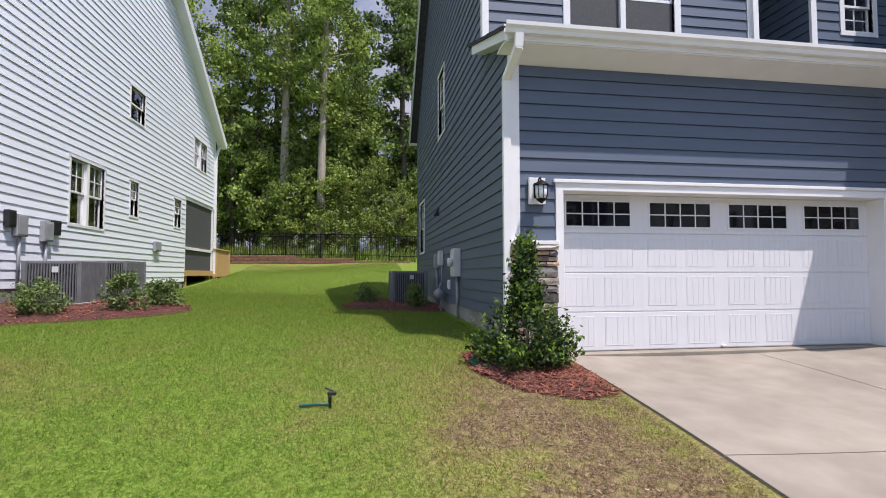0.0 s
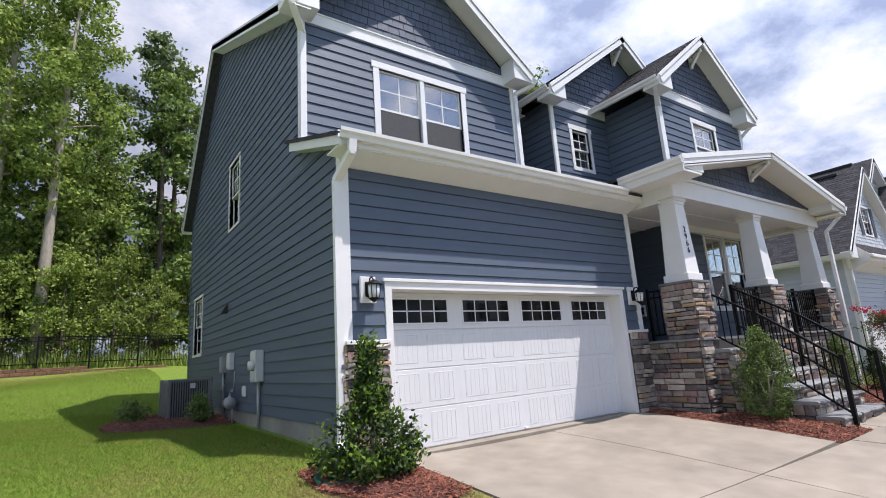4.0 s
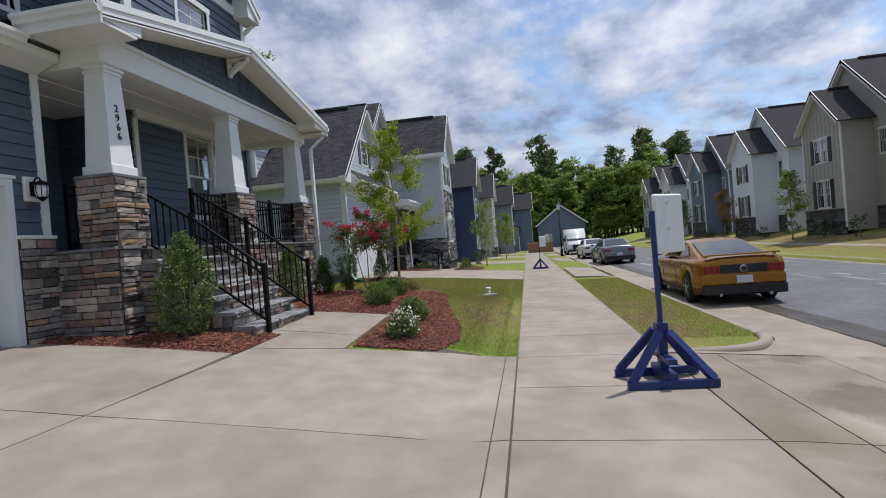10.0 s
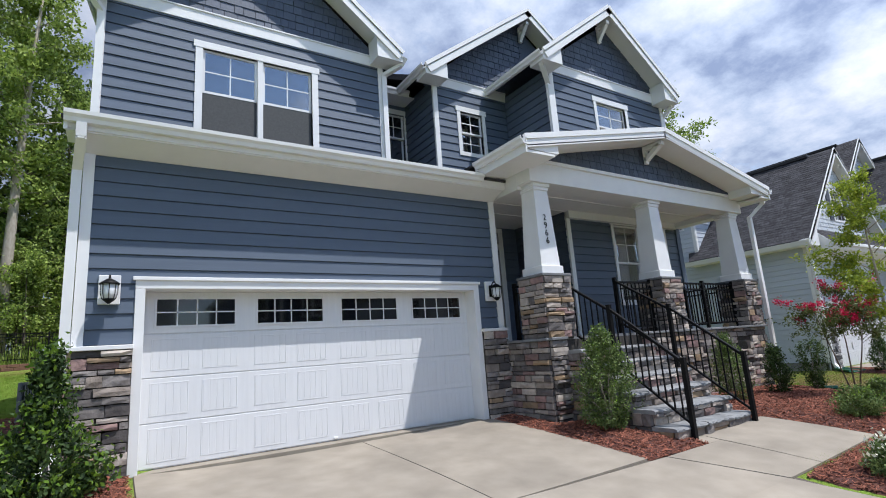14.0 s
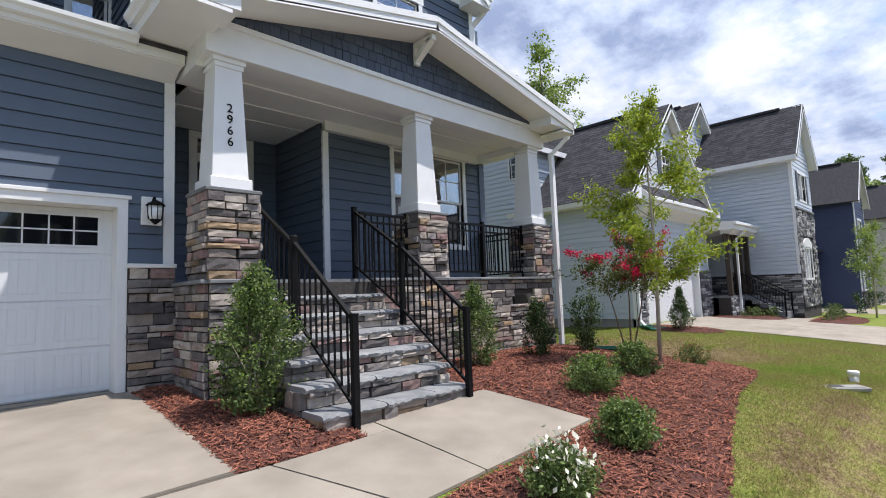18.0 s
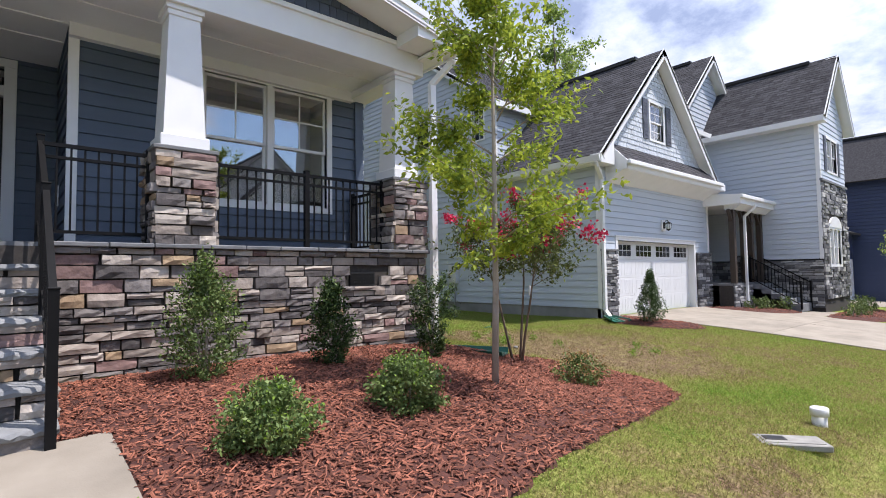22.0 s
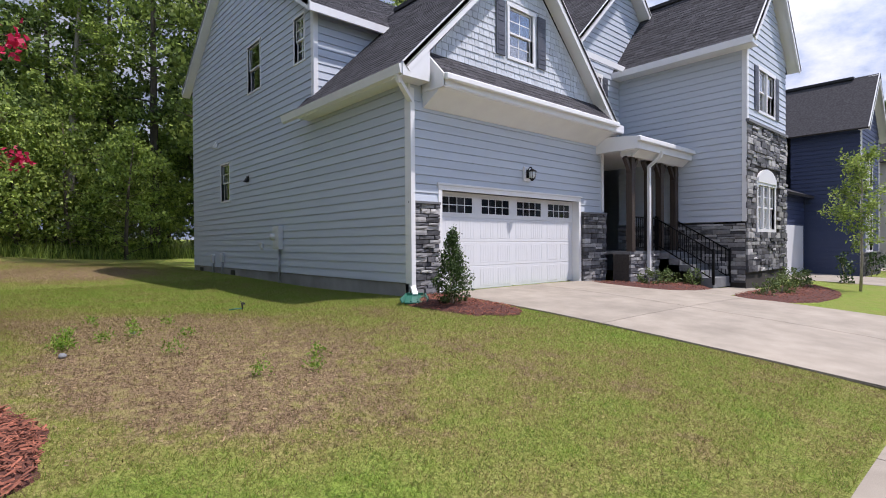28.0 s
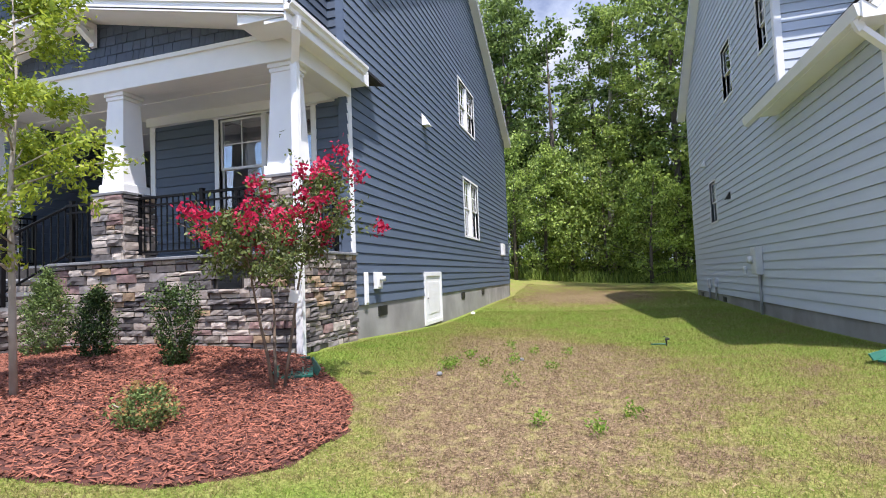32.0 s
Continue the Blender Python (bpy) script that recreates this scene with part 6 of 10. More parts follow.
def rake_pair(house, yf, xl, xr, ze, xp, zp, ov, yback, thick=0.08, tabs=True, sgn=-1, seed=1, yeave=None):
    """Two roof slopes over a front gable, with white rake boards. sgn -1: the gable faces -y."""
    f = yf + sgn * ov
    if abs(yback - f) > 3:
        ya_, yb_ = sorted((f - sgn * 0.9, yback + sgn * 0.9))
        box("ridge_vent", xp - 0.15, xp + 0.15, ya_, yb_, zp - 0.09, zp + 0.045, BLACKP, house, "black ridge vent", 0.015)
    for xe in (xl, xr):
        roof_plane("roof", house, [(xe, f, ze), (xe, yeave or yback, ze), (xp, yback, zp), (xp, f, zp)], thick, tabs=tabs, seed=seed)
        e, p = Vector((xe, f, ze)), Vector((xp, f, zp))
        d = (p - e).normalized()
        n = Vector((-d.z, 0, d.x)) * (1 if d.x > 0 else -1)
        bm = bmesh.new()
        add_poly(bm, [e + n * 0.02, p + n * 0.02, p - n * 0.20, e - n * 0.20], (0, -sgn * 0.04, 0))
        part("rake_board", bm, WHITE, house)
        bm = bmesh.new()
        add_poly(bm, [e - n * (thick + 0.01), p - n * (thick + 0.01), p - n * (thick + 0.03), e - n * (thick + 0.03)], (0, -sgn * (ov + 0.03), 0))
        part("soffit", bm, SOFFIT, house)


# ---------------------------------------------------------------- the pale blue-grey house next door
BX0, BX1, BY = 20.69, 27.6, 0.72
BG = -0.36
B = thing("house", "two-storey pale blue-grey house with dark stone accents", "house")
BF = Plane((0, BY, 0), (1, 0, 0), (0, -1, 0))
BL = Plane((BX0, 0, 0), (0, 1, 0), (-1, 0, 0))
BGD = (21.50, 26.38, BG, 1.77)
wall("wall_garage", B, BF, [(BX0, BG), (BX1, BG), (BX1, 4.1), (BX0, 4.1)], SIDE_B, [BGD], z_start=1.5 - 0.178 * 12, z_end=3.5)
garage_door(B, 21.50, 26.38, BY + 0.2, BG, 1.77, WHITE, BY)
BLW1 = (10.6, 11.4, 2.2, 3.45)
BLW2 = (7.9, 8.85, 5.4, 6.8)
BLW3 = (5.05, 5.6, 5.45, 6.6)
BBK = 14.7
wall("wall_left", B, BL, [(BY, -0.1), (BBK, -0.1), (BBK, 4.2), (BY, 4.2)], SIDE_B, [BLW1], z_start=-0.1, expo=0.19)
wall("wall_left_upper", B, BL, [(4.57, 4.2), (BBK, 4.2), (BBK, 6.9), (10.0, 10.4), (4.57, 6.6)], SIDE_B, [BLW2, BLW3], z_start=-0.1 + 0.19 * 23, expo=0.19)
window(B, BL, *BLW1, grid=(2, 2), trim=0.05, head=0.05)
window(B, BL, *BLW2, grid=None, trim=0.05, head=0.05)
window(B, BL, *BLW3, grid=(2, 2), lower_grid=(2, 2), trim=0.05, head=0.05)
box("foundation", BX0 + 0.0, BX0 + 0.2, BY + 0.05, BBK, -0.9, -0.1, FOUND, B, "grey parged concrete foundation")
BU = Plane((0, 4.57, 0), (1, 0, 0), (0, -1, 0))
wall("wall_upper_front", B, BU, [(BX0, 4.2), (28.0, 4.2), (28.0, 6.6), (BX0, 6.6)], SIDE_B, z_start=4.27, expo=0.19)
part_box(BU, "corner_board", BX0 - 0.02, BX0 + 0.1, -0.035, 0.02, 4.3, 6.6, WHITE, B)
part_box(BL, "corner_board", 4.55, 4.67, -0.035, 0.02, 4.3, 6.6, WHITE, B)
# gable over the garage
gwb = wall("gable_wall", B, BF, [(BX0 + 0.3, 4.1), (BX1 - 0.0, 4.1), (24.05, 7.5)], SHING_B, [(23.62, 24.48, 5.0, 6.15)], skip_boards=True)
for k_, tri_ in enumerate(([(21.2, 4.5), (23.4, 4.5), (23.4, 6.8)], [(24.7, 4.5), (27.0, 4.5), (24.7, 6.8)], [(23.4, 6.3), (24.7, 6.3), (24.7, 6.85), (24.05, 7.5), (23.4, 6.85)], [(23.4, 4.5), (24.7, 4.5), (24.7, 4.9), (23.4, 4.9)])):
    shingles(gwb, BF, tri_, SHING_B, joined=True, expo=0.15, width=0.17, seed=k_)
window(B, BF, 23.62, 24.48, 5.0, 6.15, grid=(2, 2), lower_grid=(2, 2), trim=0.07, head=0.09)
shutters(B, BF, 23.55, 24.55, 5.0, 6.15, SHUT_B, 0.3)
rake_pair(B, BY, 20.30, 27.85, 4.02, 24.05, 7.85, 0.35, 6.5, tabs=True, seed=8, yeave=4.78)
# pent roof across the gable foot
roof_plane("pent_roof", B, [(21.05, BY - 0.62, 3.86), (27.25, BY - 0.62, 3.86), (27.25, BY + 0.0, 4.5), (21.05, BY + 0.0, 4.5)], 0.05, seed=9)
slab("pent_end", [(21.0, BY - 0.66, 3.64), (21.0, BY - 0.66, 3.88), (21.0, BY - 0.02, 4.54), (21.0, BY - 0.02, 3.64)], (0.045, 0, 0), WHITE, B)
gut = box("pent_gutter", 21.0, 27.25, BY - 0.76, BY - 0.663, 3.76, 3.885, WHITE, B, "white gutter along the pent roof", 0.02)
box("pent_fascia", 21.02, 27.6, BY - 0.66, BY - 0.62, 3.66, 3.86, WHITE, B)
box("pent_soffit", 21.02, 27.6, BY - 0.64, BY, 3.64, 3.67, SOFFIT, B)
slab("pent_frieze", [(21.02, BY - 0.55, 3.65), (21.02, BY, 3.65), (21.02, BY, 3.36), (21.02, BY - 0.04, 3.36)], (6.5, 0, 0), WHITE, B)
# side eave of the garage roof
box("eave_soffit", BX0 - 0.36, BX0 - 0.03, BY + 0.005, 4.75, 3.79, 3.81, SOFFIT, B)
slab("eave_gutter", [(BX0 - 0.44, BY - 0.32, 3.82), (BX0 - 0.36, BY - 0.32, 3.80), (BX0 - 0.36, BY - 0.32, 3.98), (BX0 - 0.48, BY - 0.32, 3.98)], (0, 5.1, 0), WHITE, B, "white gutter along the side eave")
slab("eave_end", [(BX0 - 0.40, BY - 0.34, 3.78), (BX0 + 0.25, BY - 0.34, 3.78), (BX0 + 0.25, BY - 0.34, 4.4), (BX0 - 0.40, BY - 0.34, 4.02)], (0, 0.34, 0), WHITE, B)
downspout([(BX0 - 0.42, BY - 0.2, 3.82), (BX0 - 0.36, BY - 0.18, 3.7), (BX0 - 0.02, BY - 0.1, 3.4), (BX0 - 0.02, BY - 0.1, -0.15), (BX0 - 0.1, BY - 0.28, -0.3)], house=B)
part_box(BF, "corner_board", BX0 - 0.02, BX0 + 0.10, -0.036, 0.02, 1.55, 3.7, WHITE, B)
part_box(BL, "corner_board", BY - 0.02, BY + 0.10, -0.036, 0.02, -0.1, 3.8, WHITE, B)
part_box(BF, "corner_board", BX1 - 0.1, BX1 + 0.01, -0.036, 0.02, 1.55, 3.5, WHITE, B)
for a, b in ((BX0 - 0.02, 21.38), (26.5, 27.62)):
    w_ = box("wainscot", a, b, BY - 0.05, BY - 0.002, -0.6, 1.46, MORTAR, B, "dark grey ledge-stone wainscot")
    stone_face(w_, Plane((0, BY - 0.05, 0), (1, 0, 0), (0, -1, 0)), a, b, -0.48, 1.46, STONE_B, "b", wmin=0.18, wmax=0.42)
    part_box(BF, "wainscot_cap", a - 0.02, b + 0.01, -0.13, 0.0, 1.46, 1.51, BLUEST, w_, "", 0.006)
copy_thing(lan, pose(24.18, BY - 0.025, 2.32))
# main roof of that house
roof_plane("roof_main", B, [(BX0 - 0.3, 4.25, 6.55), (34, 4.25, 6.55), (34, 10.0, 10.5), (BX0 - 0.3, 10.0, 10.5)], 0.1, seed=12)
roof_plane("roof_main", B, [(BX0 - 0.3, BBK + 0.4, 6.8), (34, BBK + 0.4, 6.8), (34, 10.0, 10.5), (BX0 - 0.3, 10.0, 10.5)], 0.1, tabs=False)
for (ya, za), (yb, zb) in (((4.25, 6.55), (10.0, 10.5)), ((10.0, 10.5), (BBK + 0.4, 6.8))):
    beam("rake_board", (BX0 - 0.28, ya, za - 0.10), (BX0 - 0.28, yb, zb - 0.10), 0.04, 0.22, WHITE, B)
    slab("soffit", [(BX0 - 0.28, ya, za - 0.2), (BX0 - 0.28, yb, zb - 0.2), (BX0, yb, zb - 0.2), (BX0, ya, za - 0.2)], (0, 0, 0.02), SOFFIT, B)
box("eave_fascia", BX0 - 0.3, 28.2, 4.18, 4.24, 6.32, 6.52, WHITE, B)
wall("wall_back", B, Plane((0, BBK, 0), (1, 0, 0), (0, 1, 0)), [(BX0, -0.5), (34, -0.5), (34, 6.9), (BX0, 6.9)], SIDE_B, joined=True)
wall("wall_right", B, Plane((34.2, 0, 0), (0, 1, 0), (1, 0, 0)), [(-1.9, -0.6), (BBK, -0.6), (BBK, 6.8), (-1.9, 6.8)], SIDE_B, joined=True)
# middle part above the entry porch
BM = Plane((0, 1.9, 0), (1, 0, 0), (0, -1, 0))
BMW = (28.75, 29.45, 4.75, 6.0)
wall("wall_middle", B, BM, [(BX1 - 0.2, 3.4), (30.7, 3.4), (30.7, 6.6), (BX1 - 0.2, 6.6)], SIDE_B, [BMW], joined=True, expo=0.19)
window(B, BM, *BMW, grid=(2, 2), lower_grid=(2, 2), trim=0.07)
shutters(B, BM, *BMW, SHUT_B, 0.28)
wall("gable_wall_middle", B, BM, [(27.8, 6.6), (34.0, 6.6), (30.9, 9.6)], SIDE_B, joined=True, expo=0.19)
rake_pair(B, 1.9, 27.3, 34.4, 6.4, 30.88, 9.9, 0.4, 9.0, seed=14)
wall("wall_middle_side", B, Plane((BX1 - 0.2, 0, 0), (0, 1, 0), (-1, 0, 0)), [(1.9, 3.4), (4.6, 3.4), (4.6, 6.6), (1.9, 6.6)], SIDE_B, joined=True, expo=0.19)
downspout([(28.1, 1.55, 6.4), (28.0, 1.6, 6.2), (28.05, 1.8, 6.0), (28.05, 1.8, 3.7)], house=B)
box("eave_fascia", 27.3, 30.6, 1.46, 1.52, 6.24, 6.42, WHITE, B)
# projecting front wing faced in stone
TX0, TX1, TY = 30.6, 34.2, -2.0
TF = Plane((0, TY, 0), (1, 0, 0), (0, -1, 0))
TL = Plane((TX0, 0, 0), (0, 1, 0), (-1, 0, 0))
wall("wing_side", B, TL, [(TY, 1.25), (1.9, 1.25), (1.9, 6.4), (TY, 6.4)], SIDE_B, joined=True, expo=0.19)
TW1, TW2 = (31.6, 33.0, 4.55, 5.75), (31.5, 33.05, 1.05, 2.35)
tw = wall("wing_front", B, TF, [(TX0, -0.8), (TX1, -0.8), (TX1, 4.1), (TX0, 4.1)], MORTAR, [TW2], skip_boards=True)
stone_face(tw, TF, TX0 - 0.04, TX1, -0.2, 4.1, STONE_B, "b", wmin=0.2, wmax=0.5, hs=(0.1, 0.14, 0.18), holes=[(TW2[0] - 0.1, TW2[1] + 0.1, TW2[2] - 0.1, TW2[3] + 0.55)])
wall("wing_front_upper", B, TF, [(TX0, 4.1), (TX1, 4.1), (TX1, 6.4), (TX0, 6.4)], SIDE_B, [TW1], joined=True, expo=0.19)
wall("wing_gable", B, TF, [(TX0 - 0.1, 6.4), (TX1 + 0.1, 6.4), (32.4, 8.7)], SIDE_B, joined=True, expo=0.19)
window(B, TF, *TW1, lights=2, grid=None, trim=0.08)
shutters(B, TF, TW1[0], TW1[1], TW1[2], TW1[3], SHUT_B, 0.3)
window(B, TF, *TW2, lights=3, grid=(1, 2), lower_grid=(1, 2), trim=0.09)
bm = bmesh.new()
arcp = [((TW2[0] + TW2[1]) / 2 + 0.86 * math.cos(a), TW2[3] + 0.08 + 0.42 * math.sin(a)) for a in np.linspace(0, math.pi, 11)]
add_poly(bm, [TF.at(u, z, 0.06) for u, z in arcp], (0, 0.06, 0))
part("arched_head", bm, WHITE, B, "white arched window head")
rake_pair(B, TY, 30.15, 34.65, 6.3, 32.5, 9.05, 0.35, 6.0, seed=15)
box("wing_eave", 30.1, 30.16, TY - 0.3, 1.9, 6.1, 6.3, WHITE, B)
box("wing_eave_soffit", 30.15, 30.6, TY - 0.3, 1.9, 6.1, 6.13, SOFFIT, B)
part_box(TF, "corner_board", TX0 - 0.02, TX0 + 0.1, -0.035, 0.02, 4.1, 6.4, WHITE, B)
part_box(TL, "corner_board", TY - 0.02, TY + 0.1, -0.035, 0.02, 1.25, 6.2, WHITE, B)
part_box(TF, "stone_sill", TX0 - 0.05, TX1, -0.09, 0, 4.06, 4.14, BLUEST, B)
tb = box("wing_base", TX0 - 0.04, TX0 + 0.1, TY, 1.9, -0.8, 1.2, MORTAR, B, "dark grey stone base")
stone_face(tb, Plane((TX0 - 0.04, 0, 0), (0, 1, 0), (-1, 0, 0)), TY, 1.9, -0.5, 1.2, STONE_B, "b", wmin=0.2, wmax=0.5, hs=(0.1, 0.14))
# entry porch of that house
box("porch_floor", 27.6, 30.6, -0.1, 3.0, 0.35, 0.43, BLUEST, B)
pb = box("porch_base", 27.6, 30.0, -0.06, 0.4, -0.8, 0.35, MORTAR, B, "dark stone porch base")
stone_face(pb, Plane((0, -0.06, 0), (1, 0, 0), (0, -1, 0)), 27.62, 29.3, -0.55, 0.35, STONE_B, "b", wmin=0.2, wmax=0.5, hs=(0.1, 0.14))
box("porch_wall", 27.6, 30.6, 2.9, 3.05, 0.4, 3.3, SIDE_B, B)
box("porch_door", 28.6, 29.5, 2.84, 2.9, 0.43, 2.5, DOORD, B, "dark entry door", 0.006)
box("porch_beam", 27.5, 30.6, -0.22, 0.1, 3.0, 3.3, WHITE, B)
roof_plane("porch_roof", B, [(27.3, -0.45, 3.40), (30.6, -0.45, 3.40), (30.6, 1.88, 3.62), (27.3, 1.88, 3.62)], 0.05, tabs=False)
box("porch_fascia", 27.3, 30.8, -0.52, -0.45, 3.14, 3.40, WHITE, B)
box("porch_gutter", 27.2, 30.85, -0.62, -0.523, 3.32, 3.45, WHITE, B, "white gutter along the porch roof", 0.02)
slab("porch_fascia_side", [(27.24, -0.52, 3.14), (27.24, -0.52, 3.46), (27.24, 1.88, 3.70), (27.24, 1.88, 3.14)], (0.058, 0, 0), WHITE, B)
slab("porch_frieze", [(27.5, -0.44, 3.16), (27.5, -0.20, 3.16), (27.5, -0.20, 2.98), (27.5, -0.24, 2.98)], (3.1, 0, 0), WHITE, B)
box("porch_ceiling", 27.4, 30.6, -0.4, 2.9, 3.16, 3.18, SOFFIT, B)
for x in (27.75, 28.75, 29.45, 30.4):
    bm = bmesh.new()
    add_box(bm, x - 0.09, x + 0.09, -0.14, 0.04, 0.43, 3.02, 0.008)
    add_beam(bm, (x, -0.05, 2.55), (x + 0.32, -0.05, 2.98), 0.10, 0.10, (0, 1, 0))
    add_beam(bm, (x, -0.05, 2.55), (x - 0.32, -0.05, 2.98), 0.10, 0.10, (0, 1, 0))
    part("porch_post", bm, WOODD, B, "dark stained timber post with curved braces")
downspout([(28.55, -0.55, 3.2), (28.55, -0.5, 3.05), (28.5, -0.2, 2.8), (28.5, -0.2, -0.3)], house=B)
for k in range(5):
    box("step", 29.3, 30.55, -0.1 - 0.3 * (5 - k), -0.06, -0.6, -0.48 + 0.17 * (k + 1), BLUEST, B, "", 0.01)
railing((27.7, -0.02, 0.43), (29.3, -0.02, 0.43), "porch_railing", "black metal picket porch railing")
for sx in (29.32, 30.5):
    railing((sx, -1.6, -0.5), (sx, -0.05, 0.43), "stair_railing", "black metal picket stair railing", h0=0.15, h1=0.92)

# ---------------------------------------------------------------- the white house on the other side
WX = -7.8
Wh = thing("house", "large white lap-sided house seen from its side", "house")
WP = Plane((WX, 0, 0), (0, 1, 0), (1, 0, 0))
WWS = [(5.75, 7.2, 2.15, 3.6), (8.62, 9.1, 2.65, 3.6), (11.9, 12.5, 2.65, 3.6), (8.5, 9.4, 5.3, 6.2), (13.8, 15.3, 5.1, 6.2)]
wall("wall_side", Wh, WP, [(-3.0, 0.8), (13.0, 0.8), (13.0, 9.2), (9.0, 11.6), (-3.0, 8.5)], SIDE_W, WWS[:4], z_start=0.8, expo=0.17, gap=0.003)
wall("wall_side_rear", Wh, WP, [(13.0, 3.75), (16.5, 3.75), (16.5, 6.9), (13.0, 9.2)], SIDE_W, WWS[4:], z_start=0.8 + 0.17 * 18, expo=0.17, gap=0.003)
window(Wh, WP, *WWS[0], lights=2, grid=(2, 2), trim=0.05, head=0.05, blind=0.45)
window(Wh, WP, *WWS[1], grid=(2, 2), trim=0.05, head=0.05)
window(Wh, WP, *WWS[2], grid=(2, 2), trim=0.05, head=0.05)
window(Wh, WP, *WWS[3], grid=None, trim=0.05, head=0.05)
window(Wh, WP, *WWS[4], lights=2, grid=(2, 2), trim=0.05, head=0.05)
box("foundation", WX - 0.2, WX, -3.0, 13.0, -0.3, 0.8, FOUND, Wh, "grey concrete foundation with small vents")
for y in (6.2, 9.9, 12.2):
    box("vent", WX - 0.01, WX + 0.012, y, y + 0.35, 0.55, 0.72, BLACKP, Wh, "dark foundation vent")
# screened porch at its rear corner
box("porch_floor", WX - 4, WX + 0.02, 13.0, 16.5, 1.0, 1.2, WOODY, Wh, "yellow pine porch deck")
bm = bmesh.new()
for y in (13.05, 16.42):
    add_box(bm, WX - 0.12, WX, y - 0.06, y + 0.06, 1.2, 3.75)
add_box(bm, WX - 0.10, WX, 13.0, 16.5, 1.95, 2.05)
part("porch_frame", bm, WHITE, Wh)
box("porch_screen", WX - 0.06, WX - 0.055, 13.1, 16.4, 1.2, 3.75, SCREEN, Wh, "dark insect screen")
for y in (13.4, 16.3):
    box("porch_post", WX - 0.2, WX - 0.05, y - 0.07, y + 0.07, 0.3, 1.0, WOODY, Wh)
deck = box("rear_deck", WX - 2.0, WX + 0.16, 16.5, 18.66, 0.95, 1.06, WOODY, Wh, "new yellow pine deck with board railing")
for k in range(16):
    u = WX + 0.1 - 1.9 + k * 0.125
    box("rail_board", u, u + 0.1, 18.6, 18.64, 1.06, 2.1, WOODY, deck)
for k in range(17):
    u = 16.55 + k * 0.125
    box("rail_board", WX + 0.1, WX + 0.13, u, u + 0.085, 1.06, 2.1, WOODY, deck)
box("rail_cap", WX - 0.02, WX + 0.18, 16.48, 18.68, 2.1, 2.145, WOODY, deck, "", 0.006)
for y in (16.6, 18.55):
    box("deck_post", WX + 0.02, WX + 0.15, y - 0.065, y + 0.065, 0.3, 2.1, WOODY, deck)
roof_plane("roof", Wh, [(WX + 0.35, 17.0, 6.7), (WX - 10, 17.0, 6.7), (WX - 10, 9.0, 11.8), (WX + 0.35, 9.0, 11.8)], 0.1, tabs=False)
roof_plane("roof", Wh, [(WX + 0.35, -3.5, 8.3), (WX - 10, -3.5, 8.3), (WX - 10, 9.0, 11.8), (WX + 0.35, 9.0, 11.8)], 0.1, tabs=False)
for (ya, za), (yb, zb) in (((-3.5, 8.3), (9.0, 11.8)), ((9.0, 11.8), (12.9, 9.35)), ((12.9, 9.35), (17.0, 6.7))):
    beam("rake_board", (WX + 0.34, ya, za - 0.1), (WX + 0.34, yb, zb - 0.1), 0.04, 0.26, WHITE, Wh)
    slab("soffit", [(WX + 0.34, ya, za - 0.2), (WX + 0.34, yb, zb - 0.2), (WX, yb, zb - 0.2), (WX, ya, za - 0.2)], (0, 0, 0.02), SOFFIT, Wh)
part_box(WP, "corner_board", 16.4, 16.52, -0.03, 0.02, 3.75, 6.9, WHITE, Wh)
downspout([(WX + 0.1, 16.9, 6.6), (WX + 0.06, 16.7, 6.3), (WX + 0.05, 16.56, 6.0), (WX + 0.05, 16.56, 0.9)], house=Wh)
wall("wall_back", Wh, Plane((0, 13.0, 0), (1, 0, 0), (0, 1, 0)), [(WX - 8, 0.5), (WX, 0.5), (WX, 6.9), (WX - 8, 6.9)], SIDE_W, joined=True)
wall("wall_back_upper", Wh, Plane((0, 16.5, 0), (1, 0, 0), (0, 1, 0)), [(WX - 8, 3.75), (WX, 3.75), (WX, 6.9), (WX - 8, 6.9)], SIDE_W, joined=True)
wall("wall_front", Wh, Plane((0, -3.0, 0), (1, 0, 0), (0, -1, 0)), [(WX - 8, 0.0), (WX, 0.0), (WX, 8.5), (WX - 8, 8.5)], SIDE_W, joined=True)

# ---------------------------------------------------------------- houses down the row and across the street
SID = {k: mat("siding_" + k, c, tuple(v * 0.9 for v in c), 0.55, scale=2.5, bump=0.1, bscale=25, stretch=(0.25, 0.25, 5)) for k, c in
       (("navy", (0.035, 0.05, 0.11)), ("cream", (0.52, 0.50, 0.44)), ("grey", (0.26, 0.28, 0.31)), ("steel_blue", (0.15, 0.20, 0.28)), ("taupe", (0.24, 0.225, 0.195)), ("sand", (0.42, 0.40, 0.35)), ("sky_blue", (0.20, 0.27, 0.37)))}


FARST = mat("far_grey_stone", (0.115, 0.112, 0.112), (0.060, 0.058, 0.058), 0.9, scale=9, bump=0.7, bscale=20, island=0.7)


